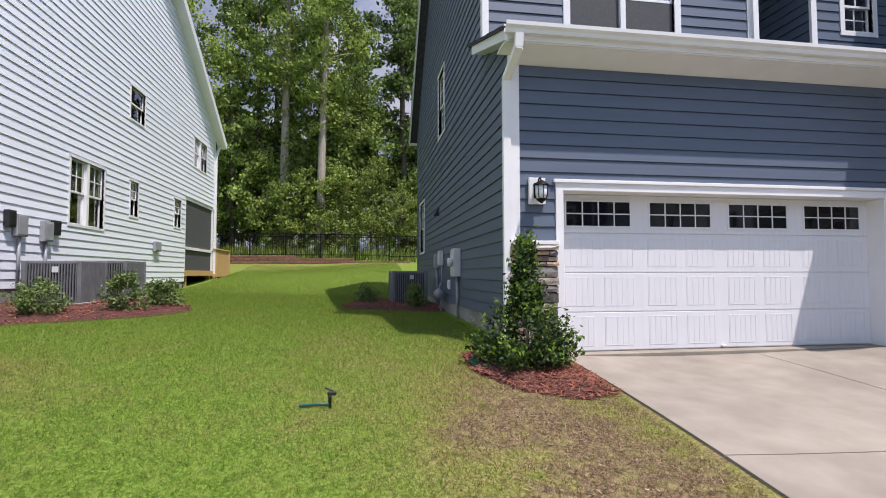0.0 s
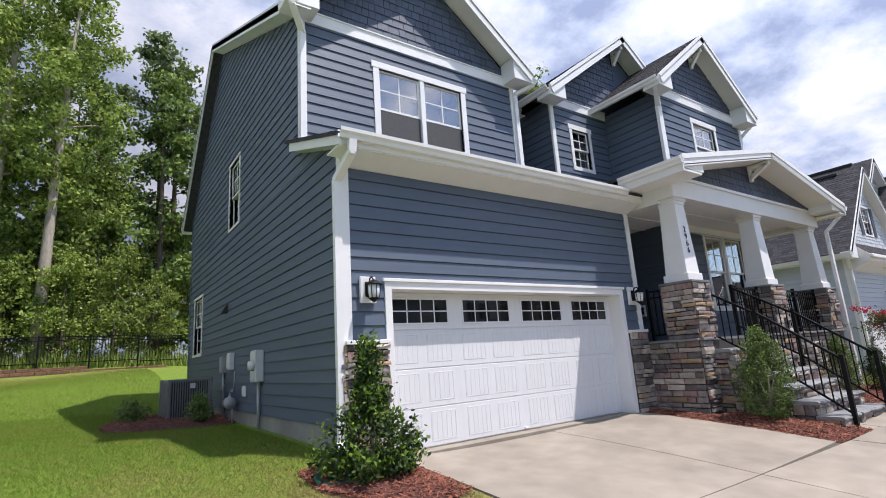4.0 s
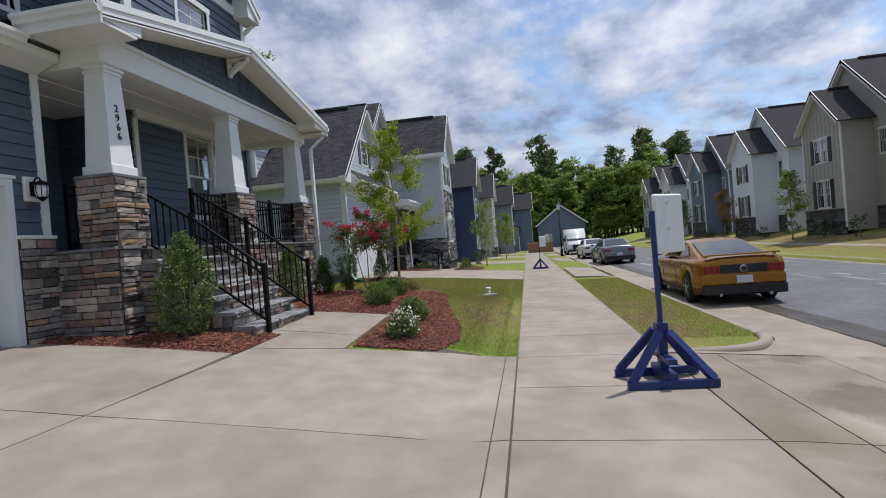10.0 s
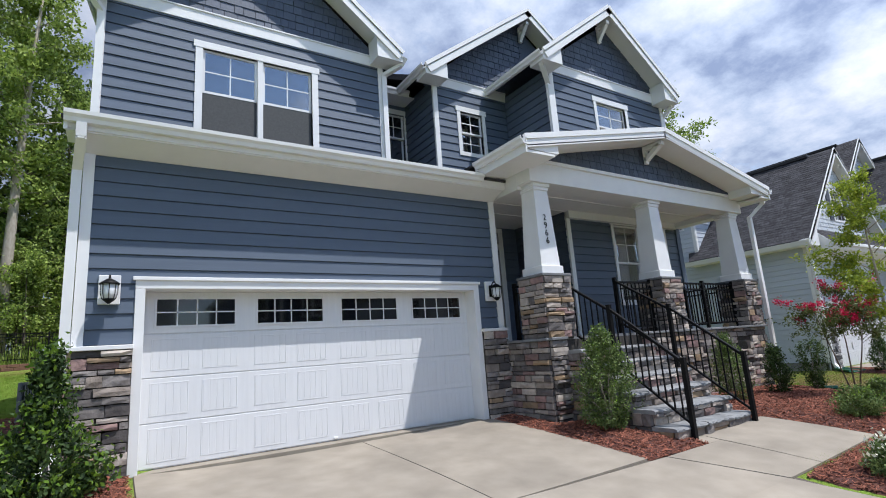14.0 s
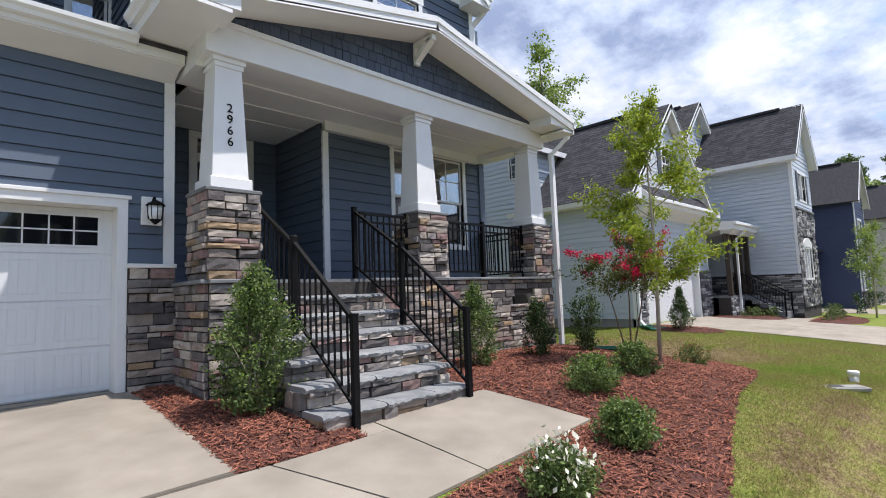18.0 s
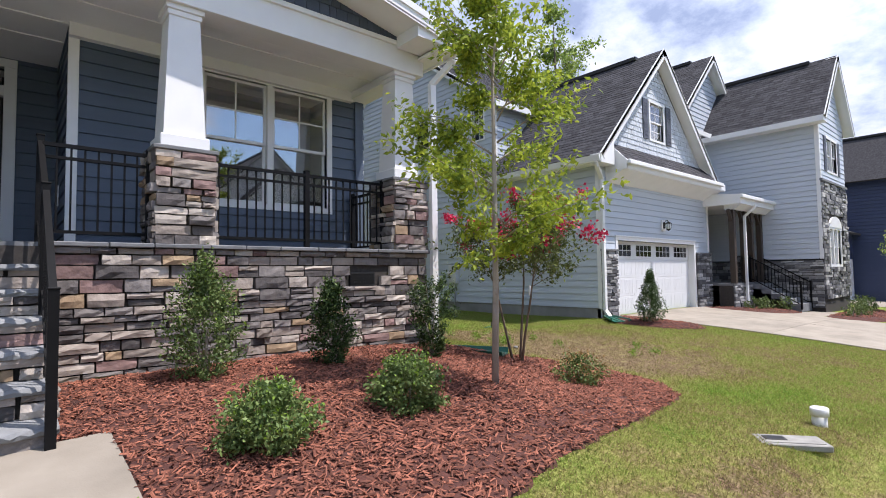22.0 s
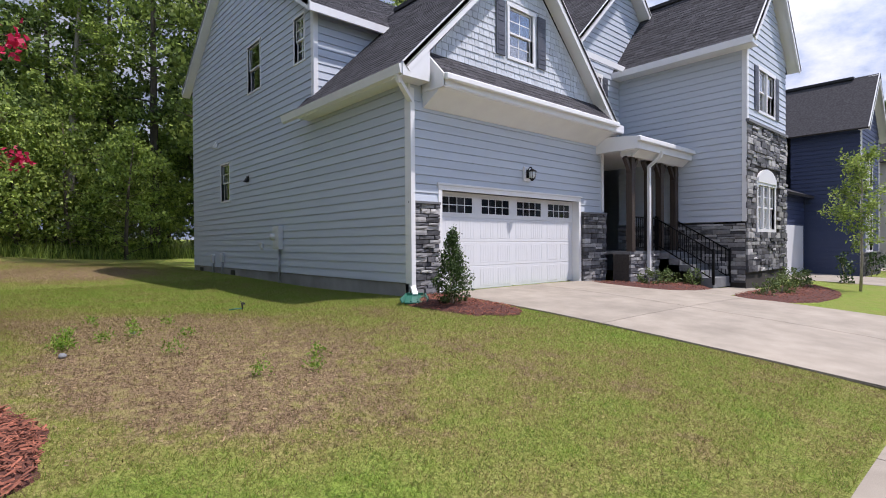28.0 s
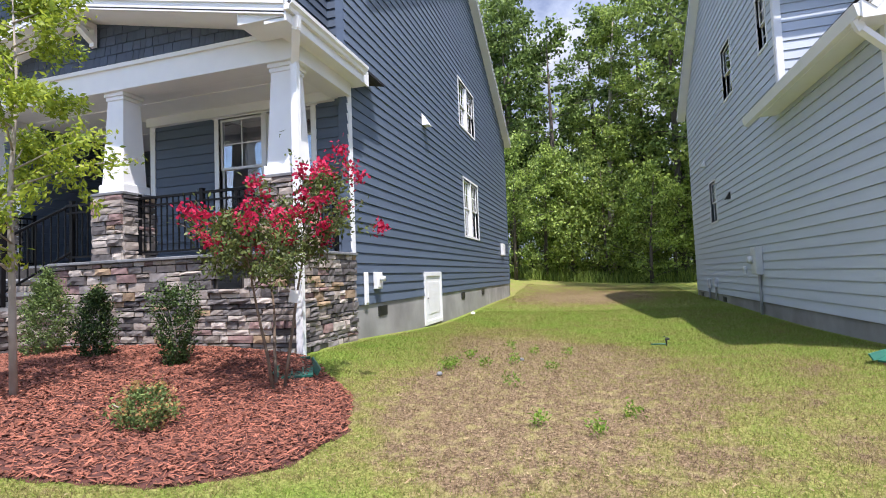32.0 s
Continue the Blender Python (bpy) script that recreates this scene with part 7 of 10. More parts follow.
def stone_sheet(house, pl, u0, u1, z0, z1, seed, label):
    """A far stone facing: a dark backing with all its ledge stones joined in one mesh."""
    rnd = random.Random(seed)
    back = part_box(pl, "stone_base", u0, u1, -0.05, 0.0, z0, z1, MORTAR, house, label)
    vs, fs = [], []
    z = z0
    while z < z1 - 0.03:
        h = min(rnd.choice((0.10, 0.13, 0.16)), z1 - z)
        u = u0
        while u < u1 - 0.02:
            w = min(rnd.uniform(0.22, 0.55), u1 - u)
            d = rnd.uniform(0.07, 0.115)
            k = len(vs)
            vs += [pl.at(a, b, c) for c in (0.045, d) for a, b in ((u + 0.008, z + 0.008), (u + w - 0.008, z + 0.008), (u + w - 0.008, z + h - 0.008), (u + 0.008, z + h - 0.008))]
            fs += [(k + 4, k + 5, k + 6, k + 7)] + [(k + i, k + (i + 1) % 4, k + 4 + (i + 1) % 4, k + 4 + i) for i in range(4)]
            u += w
        z += h
    tagged(mesh_ob("stone", vs, fs, FARST, back), kind="stuff")
    part_box(pl, "stone_cap", u0 - 0.02, u1 + 0.02, -0.14, 0.0, z1, z1 + 0.05, BLUEST, back)
    return back


def row_house(x0, side, y, label, w=9.0, depth=11.0, stone=True):
    """A two-storey house of the row: garage block, front wing with gable, main roof, windows."""
    h = thing("house", label, "house", "houses of the row")
    g = gz(x0 + w / 2, y) - 0.02
    fp = Plane((0, y, 0), (1, 0, 0), (0, -1, 0))
    lp = Plane((x0, 0, 0), (0, 1, 0), (-1, 0, 0))
    wm = x0 + w * 0.55
    ww = (wm + 1.0, wm + 2.4, g + 3.9, g + 5.2)
    wl_ = (wm + 1.0, wm + 2.4, g + 1.1, g + 2.6)
    siding_wall(h, fp, [(wm, g), (x0 + w, g), (x0 + w, g + 6.3), (wm, g + 6.3)], side, [ww, wl_])
    siding_wall(h, fp, [(wm - 0.1, g + 6.3), (x0 + w + 0.1, g + 6.3), ((wm + x0 + w) / 2, g + 8.6)], side)
    window(h, fp, *ww, lights=2, grid=(2, 2)); window(h, fp, *wl_, lights=2, grid=(2, 2))
    rake_pair(h, y, wm - 0.4, x0 + w + 0.4, g + 6.2, (wm + x0 + w) / 2, g + 8.9, 0.35, y + 6, tabs=False)
    siding_wall(h, Plane((wm, 0, 0), (0, 1, 0), (-1, 0, 0)), [(y, g), (y + 2.5, g), (y + 2.5, g + 6.3), (y, g + 6.3)], side)
    fp2 = Plane((0, y + 2.0, 0), (1, 0, 0), (0, -1, 0))
    siding_wall(h, fp2, [(x0, g), (wm, g), (wm, g + 3.6), (x0, g + 3.6)], side)
    box("garage_door", x0 + 0.4, wm - 0.3, y + 1.95, y + 1.99, g, g + 2.2, GDOOR, h, "white garage door", 0.01)
    siding_wall(h, Plane((0, y + 4.5, 0), (1, 0, 0), (0, -1, 0)), [(x0, g + 3), (wm, g + 3), (wm, g + 6.3), (x0, g + 6.3)], side)
    roof_plane("roof", h, [(x0 - 0.3, y + 1.6, g + 3.5), (wm, y + 1.6, g + 3.5), (wm, y + 4.6, g + 4.8), (x0 - 0.3, y + 4.6, g + 4.8)], 0.1, tabs=False)
    siding_wall(h, lp, [(y + 2, g), (y + depth, g), (y + depth, g + 3.6), (y + 2, g + 3.6)], side)
    siding_wall(h, lp, [(y + 4.5, g + 3.6), (y + depth, g + 3.6), (y + depth, g + 6.3), (y + 4.5 + (depth - 4.5) / 2, g + 9.2), (y + 4.5, g + 6.3)], side)
    for (ya, yb) in ((y + 4.1, y + 4.5 + (depth - 4.5) / 2), (y + depth + 0.4, y + 4.5 + (depth - 4.5) / 2)):
        roof_plane("roof", h, [(x0 - 0.3, ya, g + 6.1), (x0 + w + 0.3, ya, g + 6.1), (x0 + w + 0.3, yb, g + 9.4), (x0 - 0.3, yb, g + 9.4)], 0.12, tabs=False)
    part_box(fp, "corner_board", wm - 0.02, wm + 0.1, -0.035, 0.02, g, g + 6.3, WHITE, h)
    part_box(fp, "corner_board", x0 + w - 0.1, x0 + w + 0.02, -0.035, 0.02, g, g + 6.3, WHITE, h)
    if stone:
        stone_sheet(h, fp, wm - 0.03, x0 + w + 0.03, g - 0.3, g + 1.0, int(x0 * 10) + 2, "dark ledge-stone base")
    siding_wall(h, Plane((x0 + w, 0, 0), (0, 1, 0), (1, 0, 0)), [(y, g), (y + depth, g), (y + depth, g + 6.3), (y, g + 6.3)], side)
    return h


for x0, k, y, lab in ((37.0, "navy", -2.7, "navy two-storey house with white trim"), (48.5, "cream", -3.4, "cream two-storey house with white trim"),
                      (60.0, "grey", -5.1, "grey two-storey house with white trim"), (73.0, "steel_blue", -7.6, "grey-blue two-storey house with dark roof")):
    row_house(x0, SID[k], y, lab)


def end_house():
    """The gabled house that closes the view where the street bends."""
    h = thing("house", "steel-blue gabled house at the end of the street", "house", "houses of the row")
    g = gz(90, -13) - 0.1
    pl = Plane((95, 0, 0), (0, 1, 0), (-1, 0, 0))
    w_a, w_b = (-15.4, -14.3, g + 1.0, g + 2.4), (-11.2, -10.1, g + 1.0, g + 2.4)
    siding_wall(h, pl, [(-17.2, g), (-9.0, g), (-9.0, g + 4.4), (-13.1, g + 7.4), (-17.2, g + 4.4)], SID["steel_blue"], [w_a, w_b])
    window(h, pl, *w_a, lights=2, grid=(2, 2))
    window(h, pl, *w_b, lights=2, grid=(2, 2))
    for ye in (-17.7, -8.5):
        roof_plane("roof", h, [(94.6, ye, g + 4.1), (106, ye, g + 4.1), (106, -13.1, g + 7.6), (94.6, -13.1, g + 7.6)], 0.12, tabs=False)
        beam("rake_board", (94.6, ye, g + 4.0), (94.6, -13.1, g + 7.5), 0.05, 0.24, WHITE, h)
    for yw, sg in ((-17.2, -1), (-9.0, 1)):
        siding_wall(h, Plane((0, yw, 0), (1, 0, 0), (0, sg, 0)), [(95, g), (105.6, g), (105.6, g + 4.4), (95, g + 4.4)], SID["steel_blue"])
    return h


end_house()
row_house(-27.0, SID["grey"], -3.0, "grey two-storey house with white trim")


def far_house(x0, main, gab, label, board=True):
    """A house across the street: tall gabled body, a projecting gabled bay, shuttered windows, stone base."""
    h = thing("house", label, "house", "houses across the street")
    y, yb, w = -24.0, -25.6, 7.6
    g = gz(x0 + w / 2, y - 2) - 0.05
    fp = Plane((0, y, 0), (1, 0, 0), (0, 1, 0))
    fp2 = Plane((0, yb, 0), (1, 0, 0), (0, 1, 0))
    xa, xb = x0 + 2.0, x0 + 5.9
    c = (xa + xb) / 2
    w1 = (c - 0.62, c + 0.62, g + 4.0, g + 5.3)
    w2 = (c - 0.62, c + 0.62, g + 1.35, g + 2.9)
    siding_wall(h, fp, [(xa, g), (xb, g), (xb, g + 6.1), (xa, g + 6.1)], gab, [w1, w2])
    siding_wall(h, fp, [(xa - 0.1, g + 6.1), (xb + 0.1, g + 6.1), (c, g + 7.95)], gab)
    for q in (w1, w2):
        window(h, fp, *q, lights=2, grid=(2, 2), trim=0.07)
        shutters(h, fp, *q, SHUT, 0.33)
    if board:
        for k in range(10):
            u = xa + 0.2 + k * 0.39
            zt = g + 6.1 + 1.85 * (1 - abs(u - c) / (xb - c)) - 0.1
            for za, zb in ((g + 3.0, g + 3.85), (g + 5.5, zt)) if w1[0] - 0.45 < u < w1[1] + 0.45 else ((g + 3.0, zt),):
                part_box(fp, "batten", u - 0.025, u + 0.025, -0.035, 0.0, za, zb, gab, h)
        part_box(fp, "belt_board", xa, xb, -0.045, 0.0, g + 2.98, g + 3.12, gab, h)
    rake_pair(h, y, xa - 0.40, xb + 0.40, g + 5.98, c, g + 8.2, 0.35, y - 5.5, tabs=False, sgn=1)
    ws = (x0 + 0.95, x0 + 1.5, g + 4.0, g + 5.25)
    cm_ = x0 + w / 2
    siding_wall(h, fp2, [(x0, g), (x0 + w, g), (x0 + w, g + 6.15), (cm_, g + 9.6), (x0, g + 6.15)], gab, [ws])
    window(h, fp2, *ws, grid=(2, 2), lower_grid=(2, 2))
    rake_pair(h, yb, x0 - 0.35, x0 + w + 0.35, g + 6.0, cm_, g + 9.75, 0.35, yb - 13.0, tabs=False, sgn=1, seed=2)
    for xs_, sg in ((xa, -1), (xb, 1)):
        siding_wall(h, Plane((xs_, 0, 0), (0, 1, 0), (sg, 0, 0)), [(yb, g), (y, g), (y, g + 6.1), (yb, g + 6.1)], gab)
    for xs_, sg in ((x0, -1), (x0 + w, 1)):
        siding_wall(h, Plane((xs_, 0, 0), (0, 1, 0), (sg, 0, 0)), [(yb - 12.6, g), (yb, g), (yb, g + 6.15), (yb - 12.6, g + 6.15)], main)
        box("gutter", xs_ + sg * 0.25 - 0.06, xs_ + sg * 0.25 + 0.06, yb - 12.9, yb + 0.3, g + 5.93, g + 6.05, WHITE, h, "", 0.02)
        box("soffit", min(xs_, xs_ + sg * 0.25), max(xs_, xs_ + sg * 0.25), yb - 12.9, yb + 0.3, g + 5.88, g + 5.925, SOFFIT, h)
    stone_sheet(h, fp, xa - 0.04, xb + 0.04, g - 0.4, g + 1.2, int(x0 * 10), "dark ledge-stone base")
    stone_sheet(h, fp2, x0 + 0.9, xa, g - 0.4, g + 1.2, int(x0 * 10) + 1, "dark ledge-stone base")
    for pl, u in ((fp, xa), (fp, xb - 0.1), (fp2, x0)):
        part_box(pl, "corner_board", u, u + 0.1, -0.035, 0.02, g, g + 6.1, WHITE, h)
    downspout([(xa - 0.25, y + 0.2, g + 5.95), (xa - 0.2, y + 0.15, g + 5.8), (xa - 0.06, y + 0.05, g + 5.5), (xa - 0.06, y + 0.05, g + 0.2)], house=h)
    downspout([(x0 - 0.2, yb + 0.2, g + 5.95), (x0 - 0.16, yb + 0.15, g + 5.8), (x0 - 0.06, yb + 0.05, g + 5.5), (x0 - 0.06, yb + 0.05, g + 0.1)], house=h)
    return h


far_house(18.3, SIDE_W, SIDE_W, "white board-and-batten house with dark shutters")
far_house(29.3, SID["taupe"], SID["sand"], "taupe and cream house with dark shutters")
far_house(40.3, SIDE_W, SIDE_W, "white house with dark shutters and stone base", board=False)
far_house(51.3, SID["steel_blue"], SID["steel_blue"], "steel-blue house with white trim", board=False)
far_house(62.3, SIDE_W, SIDE_W, "white house with dark roof", board=False)
far_house(73.3, SID["sand"], SID["sand"], "sand-coloured house with dark roof", board=False)
far_house(7.2, SID["navy"], SID["navy"], "navy house with white trim and stone base", board=False)
far_house(-4.0, SIDE_W, SIDE_W, "white house with dark shutters", board=False)


# ---------------------------------------------------------------- mulch beds
MULCH = mat("red_brown_mulch", (0.105, 0.034, 0.023), (0.045, 0.016, 0.012), 0.95, scale=22, bump=0.9, bscale=45)
CHIP = mat("mulch_chip", (0.300, 0.108, 0.064), (0.138, 0.047, 0.029), 0.9, scale=15, bump=0.2, island=0.6)
prng = np.random.default_rng(5)


def np_mesh(name, verts, faces_n, material, parent=None, label="", attr=None, smooth=False):
    """A mesh from numpy: verts (n, k, 3) are n separate faces of k corners."""
    n, k = verts.shape[:2]
    me = bpy.data.meshes.new(name)
    me.vertices.add(n * k)
    me.vertices.foreach_set("co", verts.reshape(-1).astype(np.float32))
    me.loops.add(n * k)
    me.loops.foreach_set("vertex_index", np.arange(n * k, dtype=np.int32))
    me.polygons.add(n)
    me.polygons.foreach_set("loop_start", np.arange(0, n * k, k, dtype=np.int32))
    me.polygons.foreach_set("loop_total", np.full(n, k, dtype=np.int32))
    me.update(calc_edges=True)
    me.materials.append(material)
    if attr is not None:
        a = me.attributes.new("dry", "FLOAT", "POINT")
        a.data.foreach_set("value", np.repeat(attr, k).astype(np.float32))
    ob = new(name, me)
    if parent is not None:
        ob.parent = parent
    if label:
        tagged(ob, label)
    return ob


def poly_sample(poly, n, rng):
    xs, ys = [p[0] for p in poly], [p[1] for p in poly]
    out = []
    while len(out) < n:
        x, y = rng.uniform(min(xs), max(xs)), rng.uniform(min(ys), max(ys))
        if inside(poly, x, y):
            out.append((x, y))
    return np.array(out)


def bed(name, ctrl, label, density=650, sub=4, smooth=True, step=0.08):
    poly = smooth_outline(ctrl, sub) if smooth else ctrl
    xs, ys = [p[0] for p in poly], [p[1] for p in poly]
    x0, x1, y0, y1 = min(xs), max(xs), min(ys), max(ys)
    nx, ny = int((x1 - x0) / step) + 2, int((y1 - y0) / step) + 2
    gx, gy = np.meshgrid(x0 + np.arange(nx) * step, y0 + np.arange(ny) * step)
    pa = np.array(poly)
    pb = np.roll(pa, -1, 0)
    # distance to the rim gives the mound its shape
    P = np.stack([gx.ravel(), gy.ravel()], -1)[:, None]
    d = pb - pa
    t = np.clip(((P - pa) * d).sum(-1) / (d * d).sum(-1), 0, 1)
    dist = np.sqrt(((P - (pa + t[..., None] * d)) ** 2).sum(-1)).min(1).reshape(gx.shape)
    ins = np.array([inside(poly, a, b) for a, b in P[:, 0]]).reshape(gx.shape)
    z = gz_many(gx, gy) + np.where(ins, 0.012 + 0.07 * np.clip(dist / 0.35, 0, 1), -0.02) + (prng.random(gx.shape) - 0.5) * 0.014
    vs = np.c_[gx.ravel(), gy.ravel(), z.ravel()].tolist()
    fs = []
    for j in range(ny - 1):
        for i in range(nx - 1):
            if ins[j, i] or ins[j + 1, i] or ins[j, i + 1] or ins[j + 1, i + 1]:
                fs.append((j * nx + i, j * nx + i + 1, (j + 1) * nx + i + 1, (j + 1) * nx + i))
    b = tagged(mesh_ob(name, vs, fs, MULCH), label, "mulch bed", kind="structure")
    a = sum(ins.ravel()) * step * step
    n = int(a * density)
    c = poly_sample(poly, n, prng)
    ci = np.clip(((c[:, 0] - x0) / step).astype(int), 0, nx - 1), np.clip(((c[:, 1] - y0) / step).astype(int), 0, ny - 1)
    base = gz_many(c[:, 0], c[:, 1]) + 0.012 + 0.07 * np.clip(dist[ci[1], ci[0]] / 0.35, 0, 1) + prng.random(n) * 0.018
    ang = prng.random(n) * 2 * np.pi
    L, W = prng.uniform(0.010, 0.042, n), prng.uniform(0.003, 0.008, n)
    tilt = prng.uniform(-0.5, 0.5, n)
    dx, dy = np.cos(ang), np.sin(ang)
    ctr = np.c_[c, base]
    ax = np.c_[dx * L, dy * L, tilt * L]
    sd = np.c_[-dy * W, dx * W, prng.uniform(-0.6, 0.6, n) * W]
    up = np.c_[np.zeros(n), np.zeros(n), W * 0.9]
    q1 = np.stack([ctr - ax - sd, ctr + ax - sd, ctr + ax * 0.9 + up, ctr - ax * 0.9 + up], 1)
    q2 = np.stack([ctr - ax + sd, ctr - ax * 0.9 + up, ctr + ax * 0.9 + up, ctr + ax + sd], 1)
    ch = np_mesh("mulch_chips", np.concatenate([q1, q2]), 4, CHIP)
    tagged(ch, "shredded red-brown bark mulch chips", "mulch", kind="stuff")
    return b


BED_MAIN = [(8.70, -1.16), (13.3, -1.16), (13.75, -1.5), (14.5, -2.2), (14.85, -3.0), (14.75, -3.8), (14.2, -4.3), (13.36, -4.5), (12.4, -4.72), (11.2, -4.88), (9.8, -5.2), (8.75, -5.5), (7.9, -5.6), (7.12, -5.38), (6.90, -4.23), (9.06, -4.20), (9.05, -2.80), (8.70, -2.76)]
bed("mulch_bed", BED_MAIN, "red-brown mulch bed before the porch", 1900, smooth=False)
bed("mulch_bed", [(6.03, -0.04), (6.5, -0.04), (6.5, -1.12), (7.2, -1.16), (7.18, -3.06), (6.6, -3.06), (6.03, -3.04)], "red-brown mulch bed between drive and stairs", 2000, smooth=False)
bed("mulch_bed", [(0.93, -0.08), (0.94, -1.6), (0.5, -1.85), (-0.05, -1.65), (-0.42, -1.0), (-0.40, -0.35), (0.0, -0.1)], "red-brown mulch bed at the house corner", 2000, smooth=False)
bed("mulch_bed", [(19.95, -0.2), (20.6, 0.55), (21.3, 0.5), (21.3, -1.6), (20.8, -1.9), (20.2, -1.45)], "red-brown mulch bed at the house corner", 600, smooth=False)
bed("mulch_bed", [(-1.9, 4.8), (-0.6, 4.75), (0.3, 5.2), (0.3, 7.6), (-1.0, 7.7), (-1.8, 6.8)], "dark mulch bed round the air conditioner", 250)
bed("mulch_bed", [(-7.7, 1.3), (-6.4, 1.5), (-5.0, 2.2), (-4.5, 3.1), (-4.9, 4.2), (-6.0, 5.2), (-7.7, 5.6)], "red-brown mulch bed beside the white house", 250)
bed("mulch_bed", [(26.6, 0.5), (27.5, -0.15), (29.2, -0.2), (29.2, -1.6), (27.2, -1.7), (26.5, -0.9)], "red-brown mulch bed before the neighbour's porch", 200)
bed("mulch_bed", [(27.6, -2.7), (30.0, -2.4), (33.6, -2.3), (34.2, -3.0), (32.0, -3.9), (29.0, -4.1), (27.4, -3.5)], "red-brown mulch bed before the neighbour's wing", 200)

# walk from drive to stairs
walkway = tagged(sheet("walkway", 6.08, 9.05, -4.18, -3.05, 0.4, 0.004, CONC_J), "concrete front walk from drive to stairs", "walkway", kind="structure")
for q in (((6.285, -3.07), (7.42, -3.07), (7.47, -4.17), (6.725, -4.18)), ((7.435, -2.78), (9.04, -2.78), (9.04, -4.17), (7.485, -4.17)), ((7.17, -2.78), (7.42, -2.78), (7.42, -3.065), (7.17, -3.065))):
    quad_slab("walk_slab", *q, 0.024, walkway, nx=5, ny=4)
# the neighbour's drive and walk
ndrive = tagged(sheet("driveway_neighbour", 21.4, 27.6, -6.46, 0.72, 0.5, 0.008, CONC_J), "pale concrete driveway of the next house", "driveway", kind="structure")
for xa, xb in ((21.42, 24.4), (24.42, 27.5)):
    for ya, yb in ((-6.44, -3.0), (-2.985, 0.70)):
        slab_piece("drive_slab", xa, xb, ya, yb, 0.022, ndrive, nx=4, ny=5)
nwalk = tagged(sheet("walkway_neighbour", 27.6, 31.0, -2.6, -1.65, 0.4, 0.015, CONC), "concrete front walk of the next house", "walkway", kind="structure")
for x0_ in (38.5, 50.0, 61.5):
    tagged(sheet("driveway_far", x0_ - 1.5, x0_ + 3.5, -6.46, 0.4, 0.8, 0.012, CONC), "concrete driveway of a house down the row", "driveway", kind="structure")
    tagged(sheet("apron_far", x0_ - 1.5, x0_ + 3.5, -10.1, -8.5, 0.8, 0.04, CONC), "concrete drive apron down the street", "apron", kind="structure")
tagged(sheet("apron_neighbour", 21.2, 27.8, -10.2, -8.5, 0.6, 0.05, CONC), "concrete drive apron of the next house", "apron", kind="structure")
tagged(sheet("pavement_far", -30, 90, -21.9, -20.4, 1.0, 0.015, CONC), "concrete pavement across the street", "pavement", kind="structure")

# ---------------------------------------------------------------- leaves
LEAF_HOLLY = leaf_mat("holly_leaf", (0.085, 0.145, 0.040), (0.016, 0.034, 0.011), 0.15)
LEAF_BRIGHT = leaf_mat("bright_new_leaf", (0.22, 0.34, 0.04), (0.10, 0.20, 0.025), 0.35)
LEAF_SHRUB = leaf_mat("shrub_leaf", (0.21, 0.28, 0.090), (0.055, 0.095, 0.028), 0.22)
LEAF_MAPLE = leaf_mat("young_tree_leaf", (0.40, 0.46, 0.050), (0.13, 0.20, 0.030), 0.45)
LEAF_CREPE = leaf_mat("crape_leaf", (0.205, 0.250, 0.070), (0.055, 0.080, 0.026), 0.28)
LEAF_RED = leaf_mat("crimson_blossom", (0.62, 0.035, 0.105), (0.36, 0.012, 0.045), 0.35)
LEAF_WHITE = leaf_mat("white_blossom", (0.80, 0.78, 0.66), (0.62, 0.60, 0.48), 0.2)
LEAF_TAN = leaf_mat("tan_dead_leaf", (0.36, 0.22, 0.08), (0.20, 0.12, 0.05), 0.2)
LEAF_WOOD1 = leaf_mat("woodland_leaf", (0.410, 0.520, 0.125), (0.065, 0.110, 0.028), 0.38)
LEAF_WOOD2 = leaf_mat("woodland_leaf_dark", (0.260, 0.360, 0.095), (0.040, 0.070, 0.020), 0.33)
LEAF_WOOD3 = leaf_mat("woodland_leaf_light", (0.440, 0.545, 0.125), (0.090, 0.150, 0.034), 0.42)
LEAF_PINE = leaf_mat("pine_needle", (0.185, 0.240, 0.100), (0.075, 0.115, 0.048), 0.3)


def leaf_quads(ctr, out, size, rng, aspect=0.5, droop=0.25):
    """One pointed leaf per centre: four corners, length along a random way that leans outward."""
    n = len(ctr)
    d = rng.normal(size=(n, 3)) + out * 1.1
    d[:, 2] -= droop
    d /= np.linalg.norm(d, axis=1, keepdims=True)
    s = np.cross(d, rng.normal(size=(n, 3)))
    s /= np.maximum(np.linalg.norm(s, axis=1, keepdims=True), 1e-6)
    L = size * rng.uniform(0.7, 1.3, n)[:, None]
    W = L * aspect
    nn = np.cross(d, s)
    return np.stack([ctr - d * L * 0.5, ctr + s * W * 0.5 + nn * L * 0.06, ctr + d * L * 0.5, ctr - s * W * 0.5 + nn * L * 0.06], 1)


